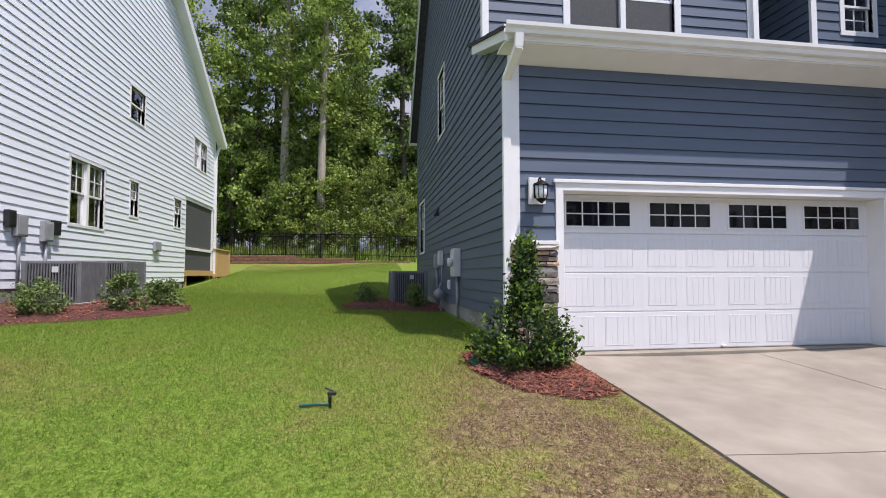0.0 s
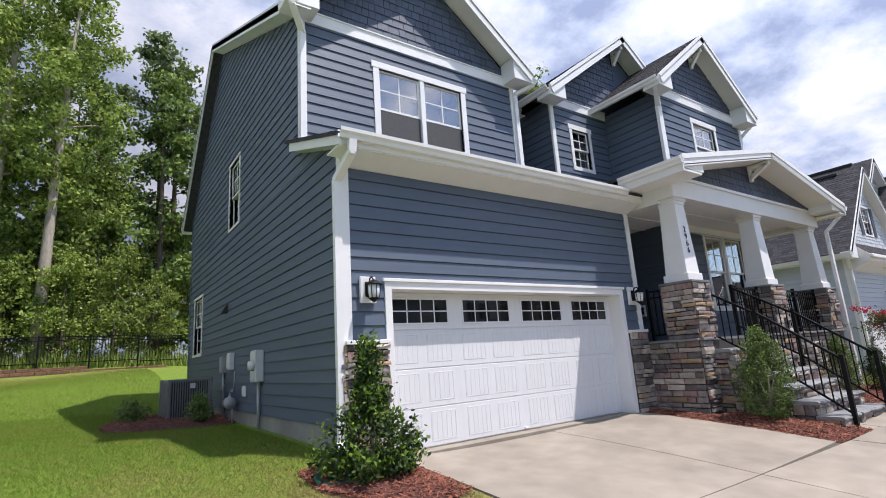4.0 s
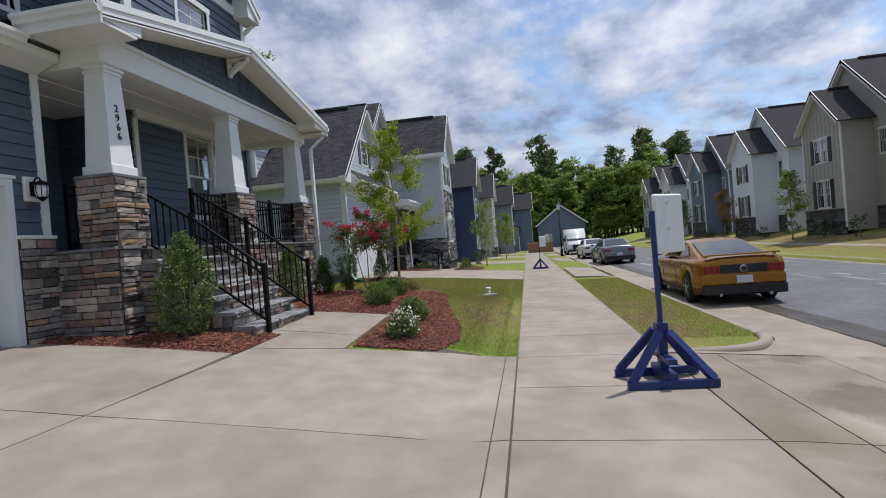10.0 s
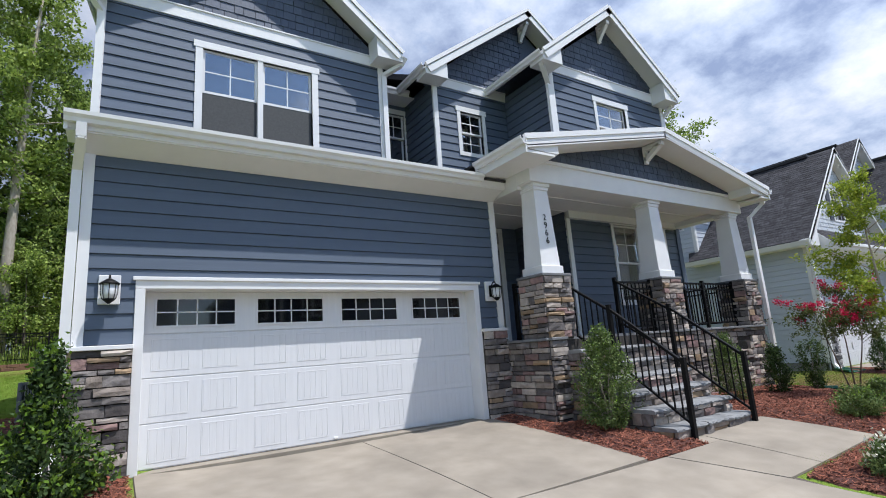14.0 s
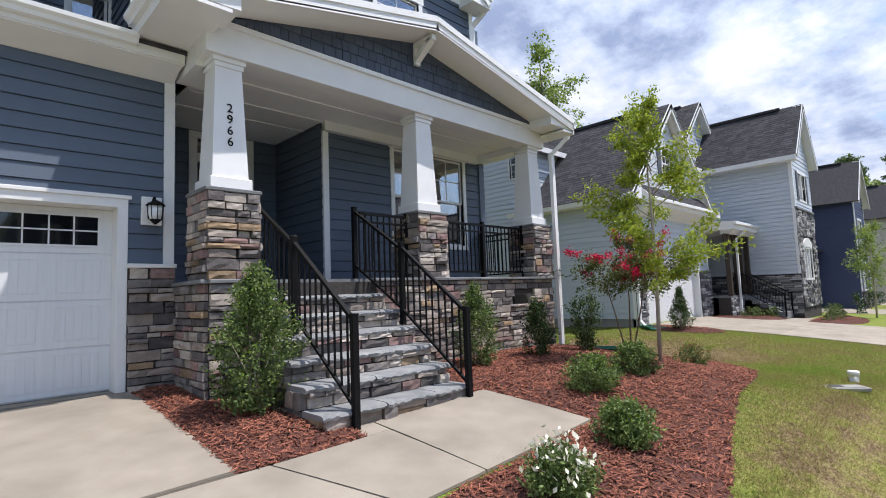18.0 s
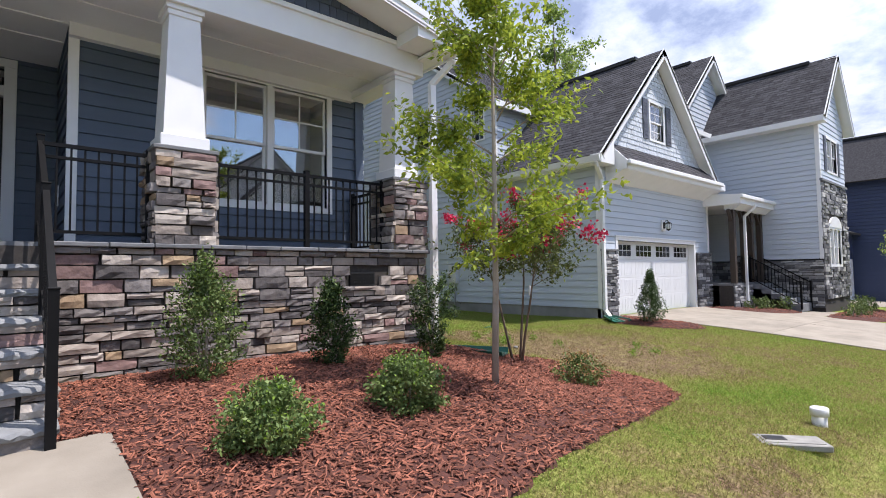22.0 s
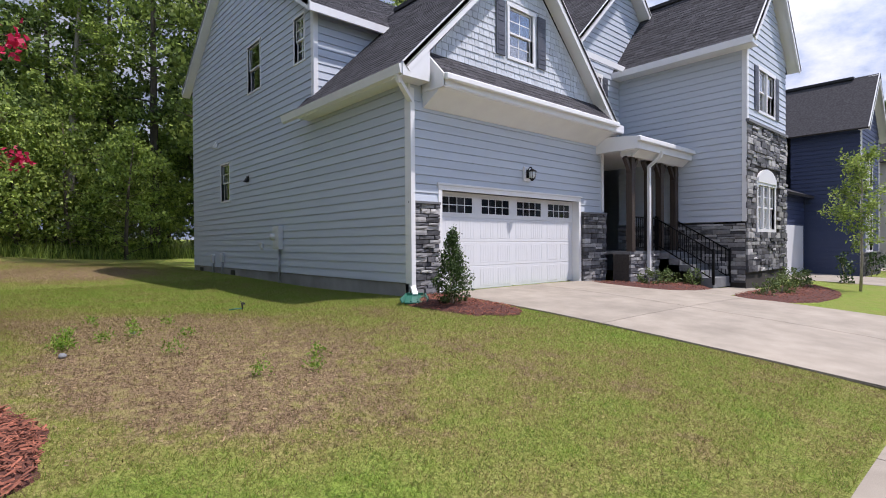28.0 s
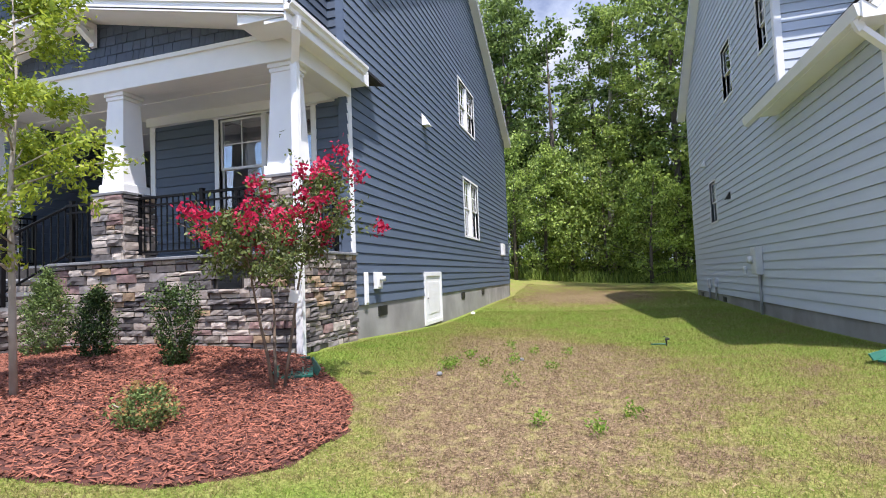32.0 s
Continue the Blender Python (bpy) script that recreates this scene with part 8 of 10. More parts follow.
def shrub(x, y, h, w, leafm, n, label, category="shrub", size=0.05, shape="cone", seed=1, extra=None, z=None, stems=5, aspect=0.5, name="shrub", group=""):
    """A bush: woody stems and a crown of single leaves round many twigs, uneven in outline."""
    rng = np.random.default_rng(seed)
    zb = gz(x, y) + 0.04 if z is None else z
    t = thing(name, label, category, group, at=(x, y, zb))
    # twig tips, from which leaves hang
    nt = max(14, n // 26)
    hh = rng.random(nt) ** (2.1 if shape == "holly" else 0.8)
    prof = {"cone": lambda q: np.interp(q, [0, 0.15, 0.35, 0.7, 1], [0.55, 1.0, 0.9, 0.45, 0.10]),
            "ball": lambda q: np.interp(q, [0, 0.2, 0.5, 0.8, 1], [0.6, 0.95, 1.0, 0.8, 0.35]),
            "holly": lambda q: np.interp(q, [0, 0.12, 0.34, 0.46, 0.75, 1], [0.8, 1.0, 0.85, 0.36, 0.24, 0.10]),
            "upright": lambda q: np.interp(q, [0, 0.2, 0.45, 0.75, 1], [0.62, 0.95, 1.0, 0.62, 0.18]),
            "vase": lambda q: np.interp(q, [0, 0.2, 0.5, 0.8, 1], [0.35, 0.6, 0.85, 1.0, 0.7])}[shape](hh)
    a = rng.random(nt) * 2 * np.pi
    rad = w / 2 * prof * rng.uniform(0.45, 1.18, nt)
    tips = np.c_[np.cos(a) * rad, np.sin(a) * rad, h * (0.06 + hh * 0.94) * rng.uniform(0.92, 1.08, nt)]
    k = rng.integers(0, nt, n)
    along = rng.random(n)[:, None] ** 0.6
    root = np.c_[tips[k, 0] * 0.25, tips[k, 1] * 0.25, np.maximum(tips[k, 2] - 0.22 * h ** 0.5, 0.03)]
    c = root + (tips[k] - root) * (0.35 + 0.65 * along) + rng.normal(size=(n, 3)) * size * 0.7
    out = np.c_[c[:, 0], c[:, 1], 0.35 * np.ones(n) * w]
    out /= np.maximum(np.linalg.norm(out, axis=1, keepdims=True), 1e-6)
    tagged(np_mesh("foliage", leaf_quads(c, out, size, rng, aspect), 4, leafm, t), kind="stuff")
    if extra:
        for em, en, es, zlo in extra:
            kk = rng.integers(0, nt, en)
            sel = tips[kk]
            sel = sel[sel[:, 2] > zlo * h]
            if len(sel):
                cc = sel + rng.normal(size=sel.shape) * es * 0.9 + np.array([0, 0, es * 0.6])
                tagged(np_mesh("new_growth", leaf_quads(cc, np.tile([0, 0, 1.0], (len(cc), 1)), es, rng, 0.55), 4, em, t), kind="stuff")
    for i in range(stems):
        tp = tips[rng.integers(0, nt)]
        tube("stem", [(0.02 * math.cos(i * 2.1), 0.02 * math.sin(i * 2.1), -0.06), tuple(tp * [0.3, 0.3, 0.5]), tuple(tp * 0.92)], [0.012 + 0.004 * h, 0.008, 0.003], BARKP, t, seg=5)
    return t


shrub(0.24, -0.84, 1.38, 1.12, LEAF_HOLLY, 6500, "tall dark green holly beside the garage corner", size=0.062, seed=21, shape="holly", extra=[(LEAF_BRIGHT, 1500, 0.055, 0.0)], name="holly_bush")
shrub(6.68, -1.95, 1.42, 0.90, LEAF_SHRUB, 11000, "dense upright green shrub beside the stairs", size=0.038, seed=22, shape="upright", extra=[(LEAF_BRIGHT, 600, 0.03, 0.2)], name="shrub")
shrub(9.88, -1.95, 1.12, 0.72, LEAF_SHRUB, 6800, "upright green shrub before the stone porch", size=0.036, seed=23, shape="upright", extra=[(LEAF_BRIGHT, 300, 0.03, 0.4)], group="porch shrubs")
shrub(11.03, -2.2, 0.92, 0.50, LEAF_HOLLY, 4200, "upright dark green shrub before the stone porch", size=0.038, seed=24, shape="upright", group="porch shrubs", extra=[(LEAF_SHRUB, 300, 0.035, 0.2)])
shrub(12.33, -2.25, 0.98, 0.58, LEAF_HOLLY, 3800, "upright dark green shrub before the stone porch", size=0.036, seed=25, shape="vase", group="porch shrubs", extra=[(LEAF_SHRUB, 300, 0.035, 0.2)])
for i, (x, y, h, w, lab) in enumerate(((9.72, -3.82, 0.42, 0.60, "low rounded green shrub in the mulch"), (10.8, -3.82, 0.42, 0.56, "low rounded green shrub in the mulch"), (8.66, -4.72, 0.38, 0.52, "low rounded bright green shrub in the mulch"))):
    shrub(x, y, h, w, LEAF_SHRUB, 5200, lab, size=0.035, seed=30 + i, shape="ball", extra=[(LEAF_BRIGHT, 330, 0.03, 0.4)], group="low shrubs", stems=3)
shrub(13.31, -3.59, 0.36, 0.58, LEAF_SHRUB, 2200, "low green shrub with tan dead leaves", size=0.032, seed=34, shape="ball", extra=[(LEAF_TAN, 420, 0.035, 0.0)], group="low shrubs", stems=3)
shrub(7.52, -4.80, 0.36, 0.52, LEAF_SHRUB, 4200, "low shrub with white blossom in the mulch", size=0.034, seed=35, shape="ball", extra=[(LEAF_WHITE, 260, 0.05, 0.45)], group="low shrubs", stems=3, name="flowering_shrub")
shrub(20.45, -0.75, 1.25, 0.72, LEAF_HOLLY, 5200, "dark green pyramidal holly at the garage corner", size=0.045, seed=36, name="holly_bush", extra=[(LEAF_SHRUB, 250, 0.045, 0.2)])
for i, (x, y, h, w) in enumerate(((-6.3, 2.15, 0.55, 0.8), (-5.3, 2.65, 0.6, 0.7), (-5.0, 3.4, 0.45, 0.6), (-1.42, 6.2, 0.38, 0.55), (-0.35, 5.3, 0.5, 0.5))):
    shrub(x, y, h, w, LEAF_SHRUB, 1500, "small loose green shrub in mulch", size=0.06, seed=40 + i, shape="ball", group="side yard shrubs", stems=4, extra=[(LEAF_BRIGHT, 60, 0.05, 0.3)])
for i, (x, y, h, w) in enumerate(((27.3, -0.8, 0.4, 0.6), (28.2, -0.9, 0.42, 0.6), (29.0, -1.2, 0.45, 0.6), (28.2, -3.2, 0.4, 0.6), (29.4, -3.2, 0.45, 0.65), (30.4, -3.0, 0.5, 0.7), (31.4, -2.8, 0.6, 0.7), (32.5, -2.9, 0.5, 0.7), (33.4, -2.7, 0.55, 0.7))):
    shrub(x, y, h, w, LEAF_SHRUB, 420, "low green shrub in the neighbour's mulch", size=0.06, seed=50 + i, shape="ball", group="neighbour shrubs", stems=3)
fs_rng = random.Random(9)
for i in range(9):
    x = 37 + i * 5.5
    shrub(x, -2.6 - fs_rng.random(), 0.9, 1.0, LEAF_HOLLY, 240, "dark green shrub before a house down the row", size=0.12, seed=60 + i, shape="ball", group="far shrubs", stems=2)
for i in range(16):
    x = -4 + i * 3.6
    shrub(x + fs_rng.random(), -23.35, 0.9 + 0.4 * fs_rng.random(), 1.1, LEAF_HOLLY, 220, "dark green shrub along the far houses", size=0.12, seed=80 + i, shape="ball", group="far shrubs", stems=2)


# ---------------------------------------------------------------- small trees
def small_tree(x, y, h, crown_lo, spread, leafm, n, label, size=0.07, seed=1, trunks=1, r0=0.03, bark=None, name="young_tree", flowers=None, category="tree", group="", stake=False):
    """A young tree: trunk or several stems, thin limbs, leaves gathered along the twigs."""
    rng = np.random.default_rng(seed)
    t = thing(name, label, category, group, at=(x, y, gz(x, y) + 0.03))
    bark = bark or BARKP
    twig_a, twig_b = [], []
    for k in range(trunks):
        a = 2 * math.pi * k / max(trunks, 1) + 0.4
        lean = 0.0 if trunks == 1 else spread * 0.30
        top = Vector((math.cos(a) * lean + rng.normal() * 0.03, math.sin(a) * lean + rng.normal() * 0.03, h * (0.96 if trunks == 1 else rng.uniform(0.72, 0.9))))
        b0 = Vector((math.cos(a) * 0.05, math.sin(a) * 0.05, -0.08)) if trunks > 1 else Vector((0, 0, -0.08))
        pts = [b0.lerp(top, q) + Vector((rng.normal() * 0.015, rng.normal() * 0.015, 0)) * (q > 0) for q in (0, 0.25, 0.5, 0.75, 1)]
        tube("trunk", pts, [r0, r0 * 0.85, r0 * 0.65, r0 * 0.4, r0 * 0.12], bark, t, seg=8)
        nb = 26 if trunks == 1 else 15
        for i in range(nb):
            q = crown_lo + (0.97 - crown_lo) * (i + rng.random()) / nb
            p = b0.lerp(top, q)
            ang = rng.random() * 2 * math.pi
            frac = (q - crown_lo) / (1 - crown_lo)
            ln = spread * 0.5 * float(np.interp(frac, [0, 0.25, 0.6, 1], [0.8, 1.0, 0.8, 0.3])) * rng.uniform(0.7, 1.2)
            e = p + Vector((math.cos(ang) * ln, math.sin(ang) * ln, ln * rng.uniform(0.25, 0.9)))
            m = p.lerp(e, 0.5) + Vector((0, 0, ln * 0.06))
            tube("limb", [p, m, e], [r0 * 0.28, r0 * 0.18, 0.003], bark, t, seg=4)
            twig_a.append(p.lerp(e, 0.25)), twig_b.append(e)
            for _ in range(3):
                e2 = p.lerp(e, rng.uniform(0.3, 0.95)) + Vector(rng.normal(size=3) * ln * 0.26)
                twig_a.append(p.lerp(e, 0.4)), twig_b.append(e2)
    A_, B_ = np.array(twig_a), np.array(twig_b)
    k = rng.integers(0, len(A_), n)
    s = rng.random(n)[:, None] ** 0.7
    c = A_[k] + (B_[k] - A_[k]) * s + rng.normal(size=(n, 3)) * size * 0.8
    out = B_[k] - A_[k]
    out /= np.maximum(np.linalg.norm(out, axis=1, keepdims=True), 1e-6)
    tagged(np_mesh("crown", leaf_quads(c, out, size, rng, 0.45, 0.5), 4, leafm, t), kind="stuff")
    if flowers:
        fm, nf, per = flowers
        hi = B_[B_[:, 2] > h * 0.58]
        ends = hi[rng.permutation(len(hi))[:nf]]
        for e in ends:
            ln = rng.uniform(0.08, 0.17)
            ax = np.array([e[0], e[1], 0.5]) / max(np.linalg.norm([e[0], e[1], 0.5]), 1e-6)
            f = rng.random(per)[:, None]
            cc = e + ax * f * ln + rng.normal(size=(per, 3)) * 0.055 * (1 - 0.4 * f)
            np_mesh("blossom", leaf_quads(cc, np.tile(ax, (per, 1)), 0.042, rng, 0.9, 0), 4, fm, t, "crimson blossom cluster")
    return t


BARKM = mat("mottled_brown_bark", (0.20, 0.145, 0.10), (0.12, 0.085, 0.06), 0.9, scale=14, stretch=(1, 1, 0.3), bump=0.4, bscale=40)
small_tree(11.88, -3.68, 4.0, 0.30, 1.9, LEAF_MAPLE, 11000, "slender young tree with yellow-green leaves in mulch", size=0.062, seed=3, r0=0.034)
cm = small_tree(13.72, -2.36, 2.48, 0.58, 1.5, LEAF_CREPE, 6800, "crape myrtle with crimson blossom and thin stems", size=0.058, seed=4, trunks=3, r0=0.019, bark=BARKM, flowers=(LEAF_RED, 40, 60), name="crape_myrtle")
bm = bmesh.new(); add_box(bm, -0.06, 0.06, -0.003, 0.003, 0.93, 1.06, 0.001, pose(0.12, -0.08, 0, 0, 8, 25))
part("nursery_tag", bm, WHITE, cm, "white nursery tag")
for i, (x, y, h) in enumerate(((33.9, -4.0, 4.3), (46.5, -4.8, 4.2), (57, -4.6, 4.0), (67, -4.6, 4.0))):
    small_tree(x, y, h, 0.3, 2.2, LEAF_WOOD3, 3600, "young street tree with green leaves", size=0.10, seed=70 + i, r0=0.04, group="street trees")
for i, (x, h, m) in enumerate(((22.6, 4.4, LEAF_WOOD1), (34.4, 4.4, LEAF_WOOD1), (45.1, 4.2, LEAF_TAN), (56.0, 4.3, LEAF_WOOD1), (66.0, 4.3, LEAF_WOOD1), (11.0, 4.2, LEAF_WOOD1))):
    small_tree(x, -22.7, h, 0.30, 1.9, m, 3200, "young street tree before the far houses" if m is not LEAF_TAN else "young street tree with tan dead leaves", size=0.12, seed=90 + i, r0=0.045, group="street trees")


# ---------------------------------------------------------------- woodland
def wood_tree(name, h, lo, spread, leafm, n, size, seed, bark=None, pine=False):
    """Trunk, limbs and crown meshes of a tall tree, to be shared by its copies."""
    rng = np.random.default_rng(seed)
    bark = bark or BARK
    bm = bmesh.new()
    bend = rng.normal(size=2) * 0.35
    pts = [(bend[0] * q * q, bend[1] * q * q, h * q - 0.3 * (q == 0)) for q in (0, 0.2, 0.45, 0.7, 0.95)]
    r0 = 0.010 * h + 0.03
    add_tube(bm, pts, [r0 * 1.25, r0, r0 * 0.75, r0 * 0.45, r0 * 0.1], 8)
    tips, nb = [], 26
    for i in range(nb):
        q = lo + (0.98 - lo) * (i + rng.random()) / nb
        p = Vector((bend[0] * q * q, bend[1] * q * q, h * q))
        f = (q - lo) / (1 - lo)
        ln = spread * float(np.interp(f, [0, 0.3, 0.7, 1], [0.55, 1.0, 0.8, 0.25])) * rng.uniform(0.6, 1.15)
        a = rng.random() * 2 * math.pi
        e = p + Vector((math.cos(a) * ln, math.sin(a) * ln, ln * rng.uniform(-0.05, 0.55)))
        add_tube(bm, [p, p.lerp(e, 0.5) + Vector((0, 0, 0.05 * ln)), e], [r0 * 0.28 * (1.1 - f), r0 * 0.16 * (1.1 - f), 0.015], 4, False)
        for _ in range(6):
            tips.append(p.lerp(e, rng.uniform(0.35, 1.0)) + Vector(rng.normal(size=3) * (0.32 if not pine else 0.22) * spread * 0.42))
    tips = np.array(tips)
    k = rng.integers(0, len(tips), n)
    c = tips[k] + rng.normal(size=(n, 3)) * np.array([0.42, 0.42, 0.26]) * spread * 0.215
    out = rng.normal(size=(n, 3)) * 0.4 + np.array([0, 0, 0.5])
    q = leaf_quads(c, out, size, rng, 0.62, 0.1)
    return bm, q, leafm, bark


def make_tree(spec, at, label, group):
    bm, q, leafm, bark = spec
    t = thing("tree", label, "tree", group, at=at)
    part("trunk", bm, bark, t, "", True)
    tagged(np_mesh("crown", q, 4, leafm, t), kind="stuff")
    return t


KINDS = [
    (wood_tree("tree", 21, 0.26, 3.6, LEAF_WOOD1, 8600, 0.24, 1), "tall broadleaf tree at the edge of the woods"),
    (wood_tree("tree", 19, 0.20, 3.3, LEAF_WOOD2, 5600, 0.30, 2), "tall dark broadleaf tree in the woods"),
    (wood_tree("tree", 23, 0.36, 3.3, LEAF_WOOD3, 8500, 0.23, 3, BARKP), "tall pale-barked tree at the edge of the woods"),
    (wood_tree("tree", 24, 0.55, 2.8, LEAF_PINE, 4200, 0.34, 4, pine=True), "tall pine in the woods"),
    (wood_tree("tree", 12, 0.10, 3.0, LEAF_WOOD1, 5600, 0.24, 5), "mid-height broadleaf tree in the woods"),
    (wood_tree("tree", 15, 0.12, 3.4, LEAF_WOOD1, 5200, 0.42, 7), "broadleaf tree in the far woods"),
    (wood_tree("tree", 20, 0.5, 3.0, LEAF_PINE, 3200, 0.42, 8, pine=True), "tall pine in the far woods"),
    (wood_tree("tree", 6.5, 0.04, 2.4, LEAF_WOOD3, 4000, 0.18, 6), "low leafy sapling at the edge of the woods"),
]
protos = []
first_at = [(-4.5, 29.0), (-9.0, 31.5), (-4.2, 26.6), (1.5, 33.0), (18.5, 31.0), (118.0, -3.0), (120.0, -12.0), (15.8, 27.2)]
for (spec, lab), (x, y) in zip(KINDS, first_at):
    protos.append(make_tree(spec, (x, y, gz(x, y)), lab, "woodland trees"))
trng = random.Random(77)


def plant(k, x, y, s=1.0):
    o = copy_thing(protos[k], pose(x, y, gz(x, y) - 0.1, 0, 0, trng.uniform(0, 360)))
    o.scale = (s, s, s * trng.uniform(0.92, 1.1))
    return o


# front ranks are lighter and mixed, deeper ranks dark and tall
for x in np.arange(-34, 42, 3.3):
    plant(trng.choice((0, 0, 2, 1, 4)), x + trng.uniform(-1.2, 1.2), 28.5 + trng.uniform(-1.5, 2.0), trng.uniform(0.85, 1.1))
for x in np.arange(-36, 46, 4.8):
    plant(trng.choice((1, 1, 0, 3)), x + trng.uniform(-1.3, 1.3), 33.5 + trng.uniform(-1.5, 2.0), trng.uniform(0.95, 1.15))
for x in np.arange(-32, 40, 4.2):
    plant(trng.choice((4, 7, 7)), x + trng.uniform(-1.5, 1.5), 27.0 + trng.uniform(-0.8, 1.0), trng.uniform(0.5, 0.85))
for x, y, k, s in ((-3.2, 26.5, 7, 0.8), (-1.0, 27.2, 7, 0.9), (14.0, 25.5, 4, 0.75), (15.6, 26.3, 7, 1.2), (21.5, 26.0, 7, 0.9), (12.3, 24.0, 4, 0.7), (24.5, 23.5, 0, 1.12), (22.7, 17.4, 0, 1.08), (25.2, 30.0, 7, 1.3), (26.6, 33.0, 4, 1.0), (24.0, 34.5, 7, 1.3), (28.5, 31.0, 4, 1.0), (39.8, 23.8, 0, 1.12), (35.0, 28.0, 0, 1.15), (44.0, 19.0, 0, 1.12), (47.0, 20.5, 2, 0.95), (20.0, 24.5, 7, 1.0), (17.6, 26.2, 7, 1.1), (-5.5, 27.2, 7, 0.8), (-7.5, 27.6, 7, 0.9), (-2.0, 30.0, 4, 0.9), (-6.5, 31.0, 4, 0.9)):
    plant(k, x, y, s)
# undergrowth and dark trunks that close the view under the crowns
for x in list(np.arange(-17, 4, 1.9)) + list(np.arange(13, 25, 2.0)):
    plant(7, x + trng.uniform(-0.6, 0.6), 31.0 + trng.uniform(-1.5, 1.5), trng.uniform(0.8, 1.15))
for x in np.arange(-34, 44, 2.6):
    plant(5, x + trng.uniform(-0.8, 0.8), 42.0 + trng.uniform(-2.0, 2.0), trng.uniform(0.8, 1.0))
# woods that close the far end of the street
for x, y in [(trng.uniform(118, 138), trng.uniform(-46, 14)) for _ in range(54)]:
    plant(trng.choice((5, 5, 6)), x, y, trng.uniform(0.95, 1.25))
for i in range(52):
    plant(5, trng.uniform(111, 117), -42 + i * 1.0, trng.uniform(0.7, 1.05))
for i in range(36):
    plant(5, trng.uniform(108, 111), -42 + i * 1.45, trng.uniform(0.35, 0.5))

# weeds and tall grass along the edge of the woods
n = 9000
wx, wy = prng.uniform(-20, 26, n), 24.6 + np.abs(prng.normal(size=n)) * 1.5
wz = gz_many(wx, wy)
hgt = prng.uniform(0.25, 0.95, n)
a = prng.random(n) * 2 * np.pi
wd = prng.uniform(0.02, 0.05, n)
b0 = np.c_[wx, wy, wz]
sd = np.c_[np.cos(a) * wd, np.sin(a) * wd, np.zeros(n)]
tp = b0 + np.c_[prng.normal(size=n) * 0.15, prng.normal(size=n) * 0.15, hgt]
tagged(np_mesh("tall_weeds", np.stack([b0 - sd, b0 + sd, tp], 1), 3, LEAF_WOOD3), "tall weeds at the edge of the woods", "weeds", kind="stuff")

# ---------------------------------------------------------------- grass blades on the near lawns
KEEP_OUT = [[(0.9, 0.1), (0.9, -6.5), (7.35, -6.5), (7.35, -4.0), (9.1, -4.25), (9.1, -3.0), (6.1, -3.0), (6.1, 0.1)], BED_MAIN,
            [(0.93, 0.1), (0.94, -1.6), (0.5, -1.85), (-0.05, -1.65), (-0.42, -1.0), (-0.40, -0.35), (0.0, 0.1)],
            [(19.95, -0.2), (20.6, 0.55), (21.4, 0.6), (21.3, -1.6), (20.8, -1.9), (20.2, -1.45)], [(21.38, 1), (21.38, -7), (27.7, -7), (27.7, 1)],
            [(-1.9, 4.8), (-0.6, 4.75), (0.3, 5.2), (0.3, 7.6), (-1.0, 7.7), (-1.8, 6.8)], [(0.2, -0.2), (13.3, -1.2), (13.3, 17), (0.2, 12)], [(20.6, 0.6), (20.6, 15), (34, 15), (34, 0.6)],
            [(-7.7, 1.3), (-6.4, 1.5), (-5.0, 2.2), (-4.5, 3.1), (-4.9, 4.2), (-6.0, 5.2), (-7.7, 5.6)]]


def mask_out(x, y):
    m = np.zeros(len(x), bool)
    for p in KEEP_OUT:
        j = len(p) - 1
        r = np.zeros(len(x), bool)
        for i in range(len(p)):
            xi, yi, xj, yj = *p[i], *p[j]
            c = ((yi > y) != (yj > y)) & (x < (xj - xi) * (y - yi) / (yj - yi + 1e-12) + xi)
            r ^= c
            j = i
        m |= r
    return m


def grass(name, x0, x1, y0, y1, density, hmin, hmax, lab):
    n = int((x1 - x0) * (y1 - y0) * density * 1.25)
    x, y = prng.uniform(x0, x1, n), prng.uniform(y0, y1, n)
    ok = ~mask_out(x, y)
    d = dryness(x, y)
    ok &= prng.random(n) > np.clip((d - 0.62) * 1.3, 0, 0.75)
    x, y, d = x[ok], y[ok], d[ok]
    n = len(x)
    z = gz_many(x, y)
    h = prng.uniform(hmin, hmax, n)
    w = prng.uniform(0.0014, 0.0034, n)
    a = prng.random(n) * 2 * np.pi
    b0 = np.c_[x, y, z - 0.004]
    sd = np.c_[np.cos(a) * w, np.sin(a) * w, np.zeros(n)]
    tp = b0 + np.c_[prng.normal(size=n) * h * 0.8, prng.normal(size=n) * h * 0.8, h]
    tagged(np_mesh(name, np.stack([b0 - sd, b0 + sd, tp], 1), 3, BLADE, attr=np.clip(d + prng.normal(size=n) * 0.30, -0.3, 0.85)), lab, "grass", kind="stuff")


grass("lawn_grass", -6.5, 1.0, -5.6, 0.0, 3800, 0.018, 0.05, "short lawn grass beside the drive")
grass("lawn_grass", -7.6, 0.3, 0.0, 9.0, 3800, 0.018, 0.05, "short lawn grass between the houses")
grass("lawn_grass", -7.6, 0.3, 9.0, 23.0, 1300, 0.025, 0.06, "short lawn grass behind the houses")
grass("lawn_grass", 13.2, 20.7, 9.0, 22.0, 1100, 0.025, 0.06, "short lawn grass behind the houses")
grass("lawn_grass", 7.3, 21.4, -6.45, -4.0, 5000, 0.015, 0.042, "short lawn grass before the houses")
grass("lawn_grass", 13.2, 21.4, -4.0, 0.6, 3600, 0.018, 0.05, "short lawn grass between the houses")
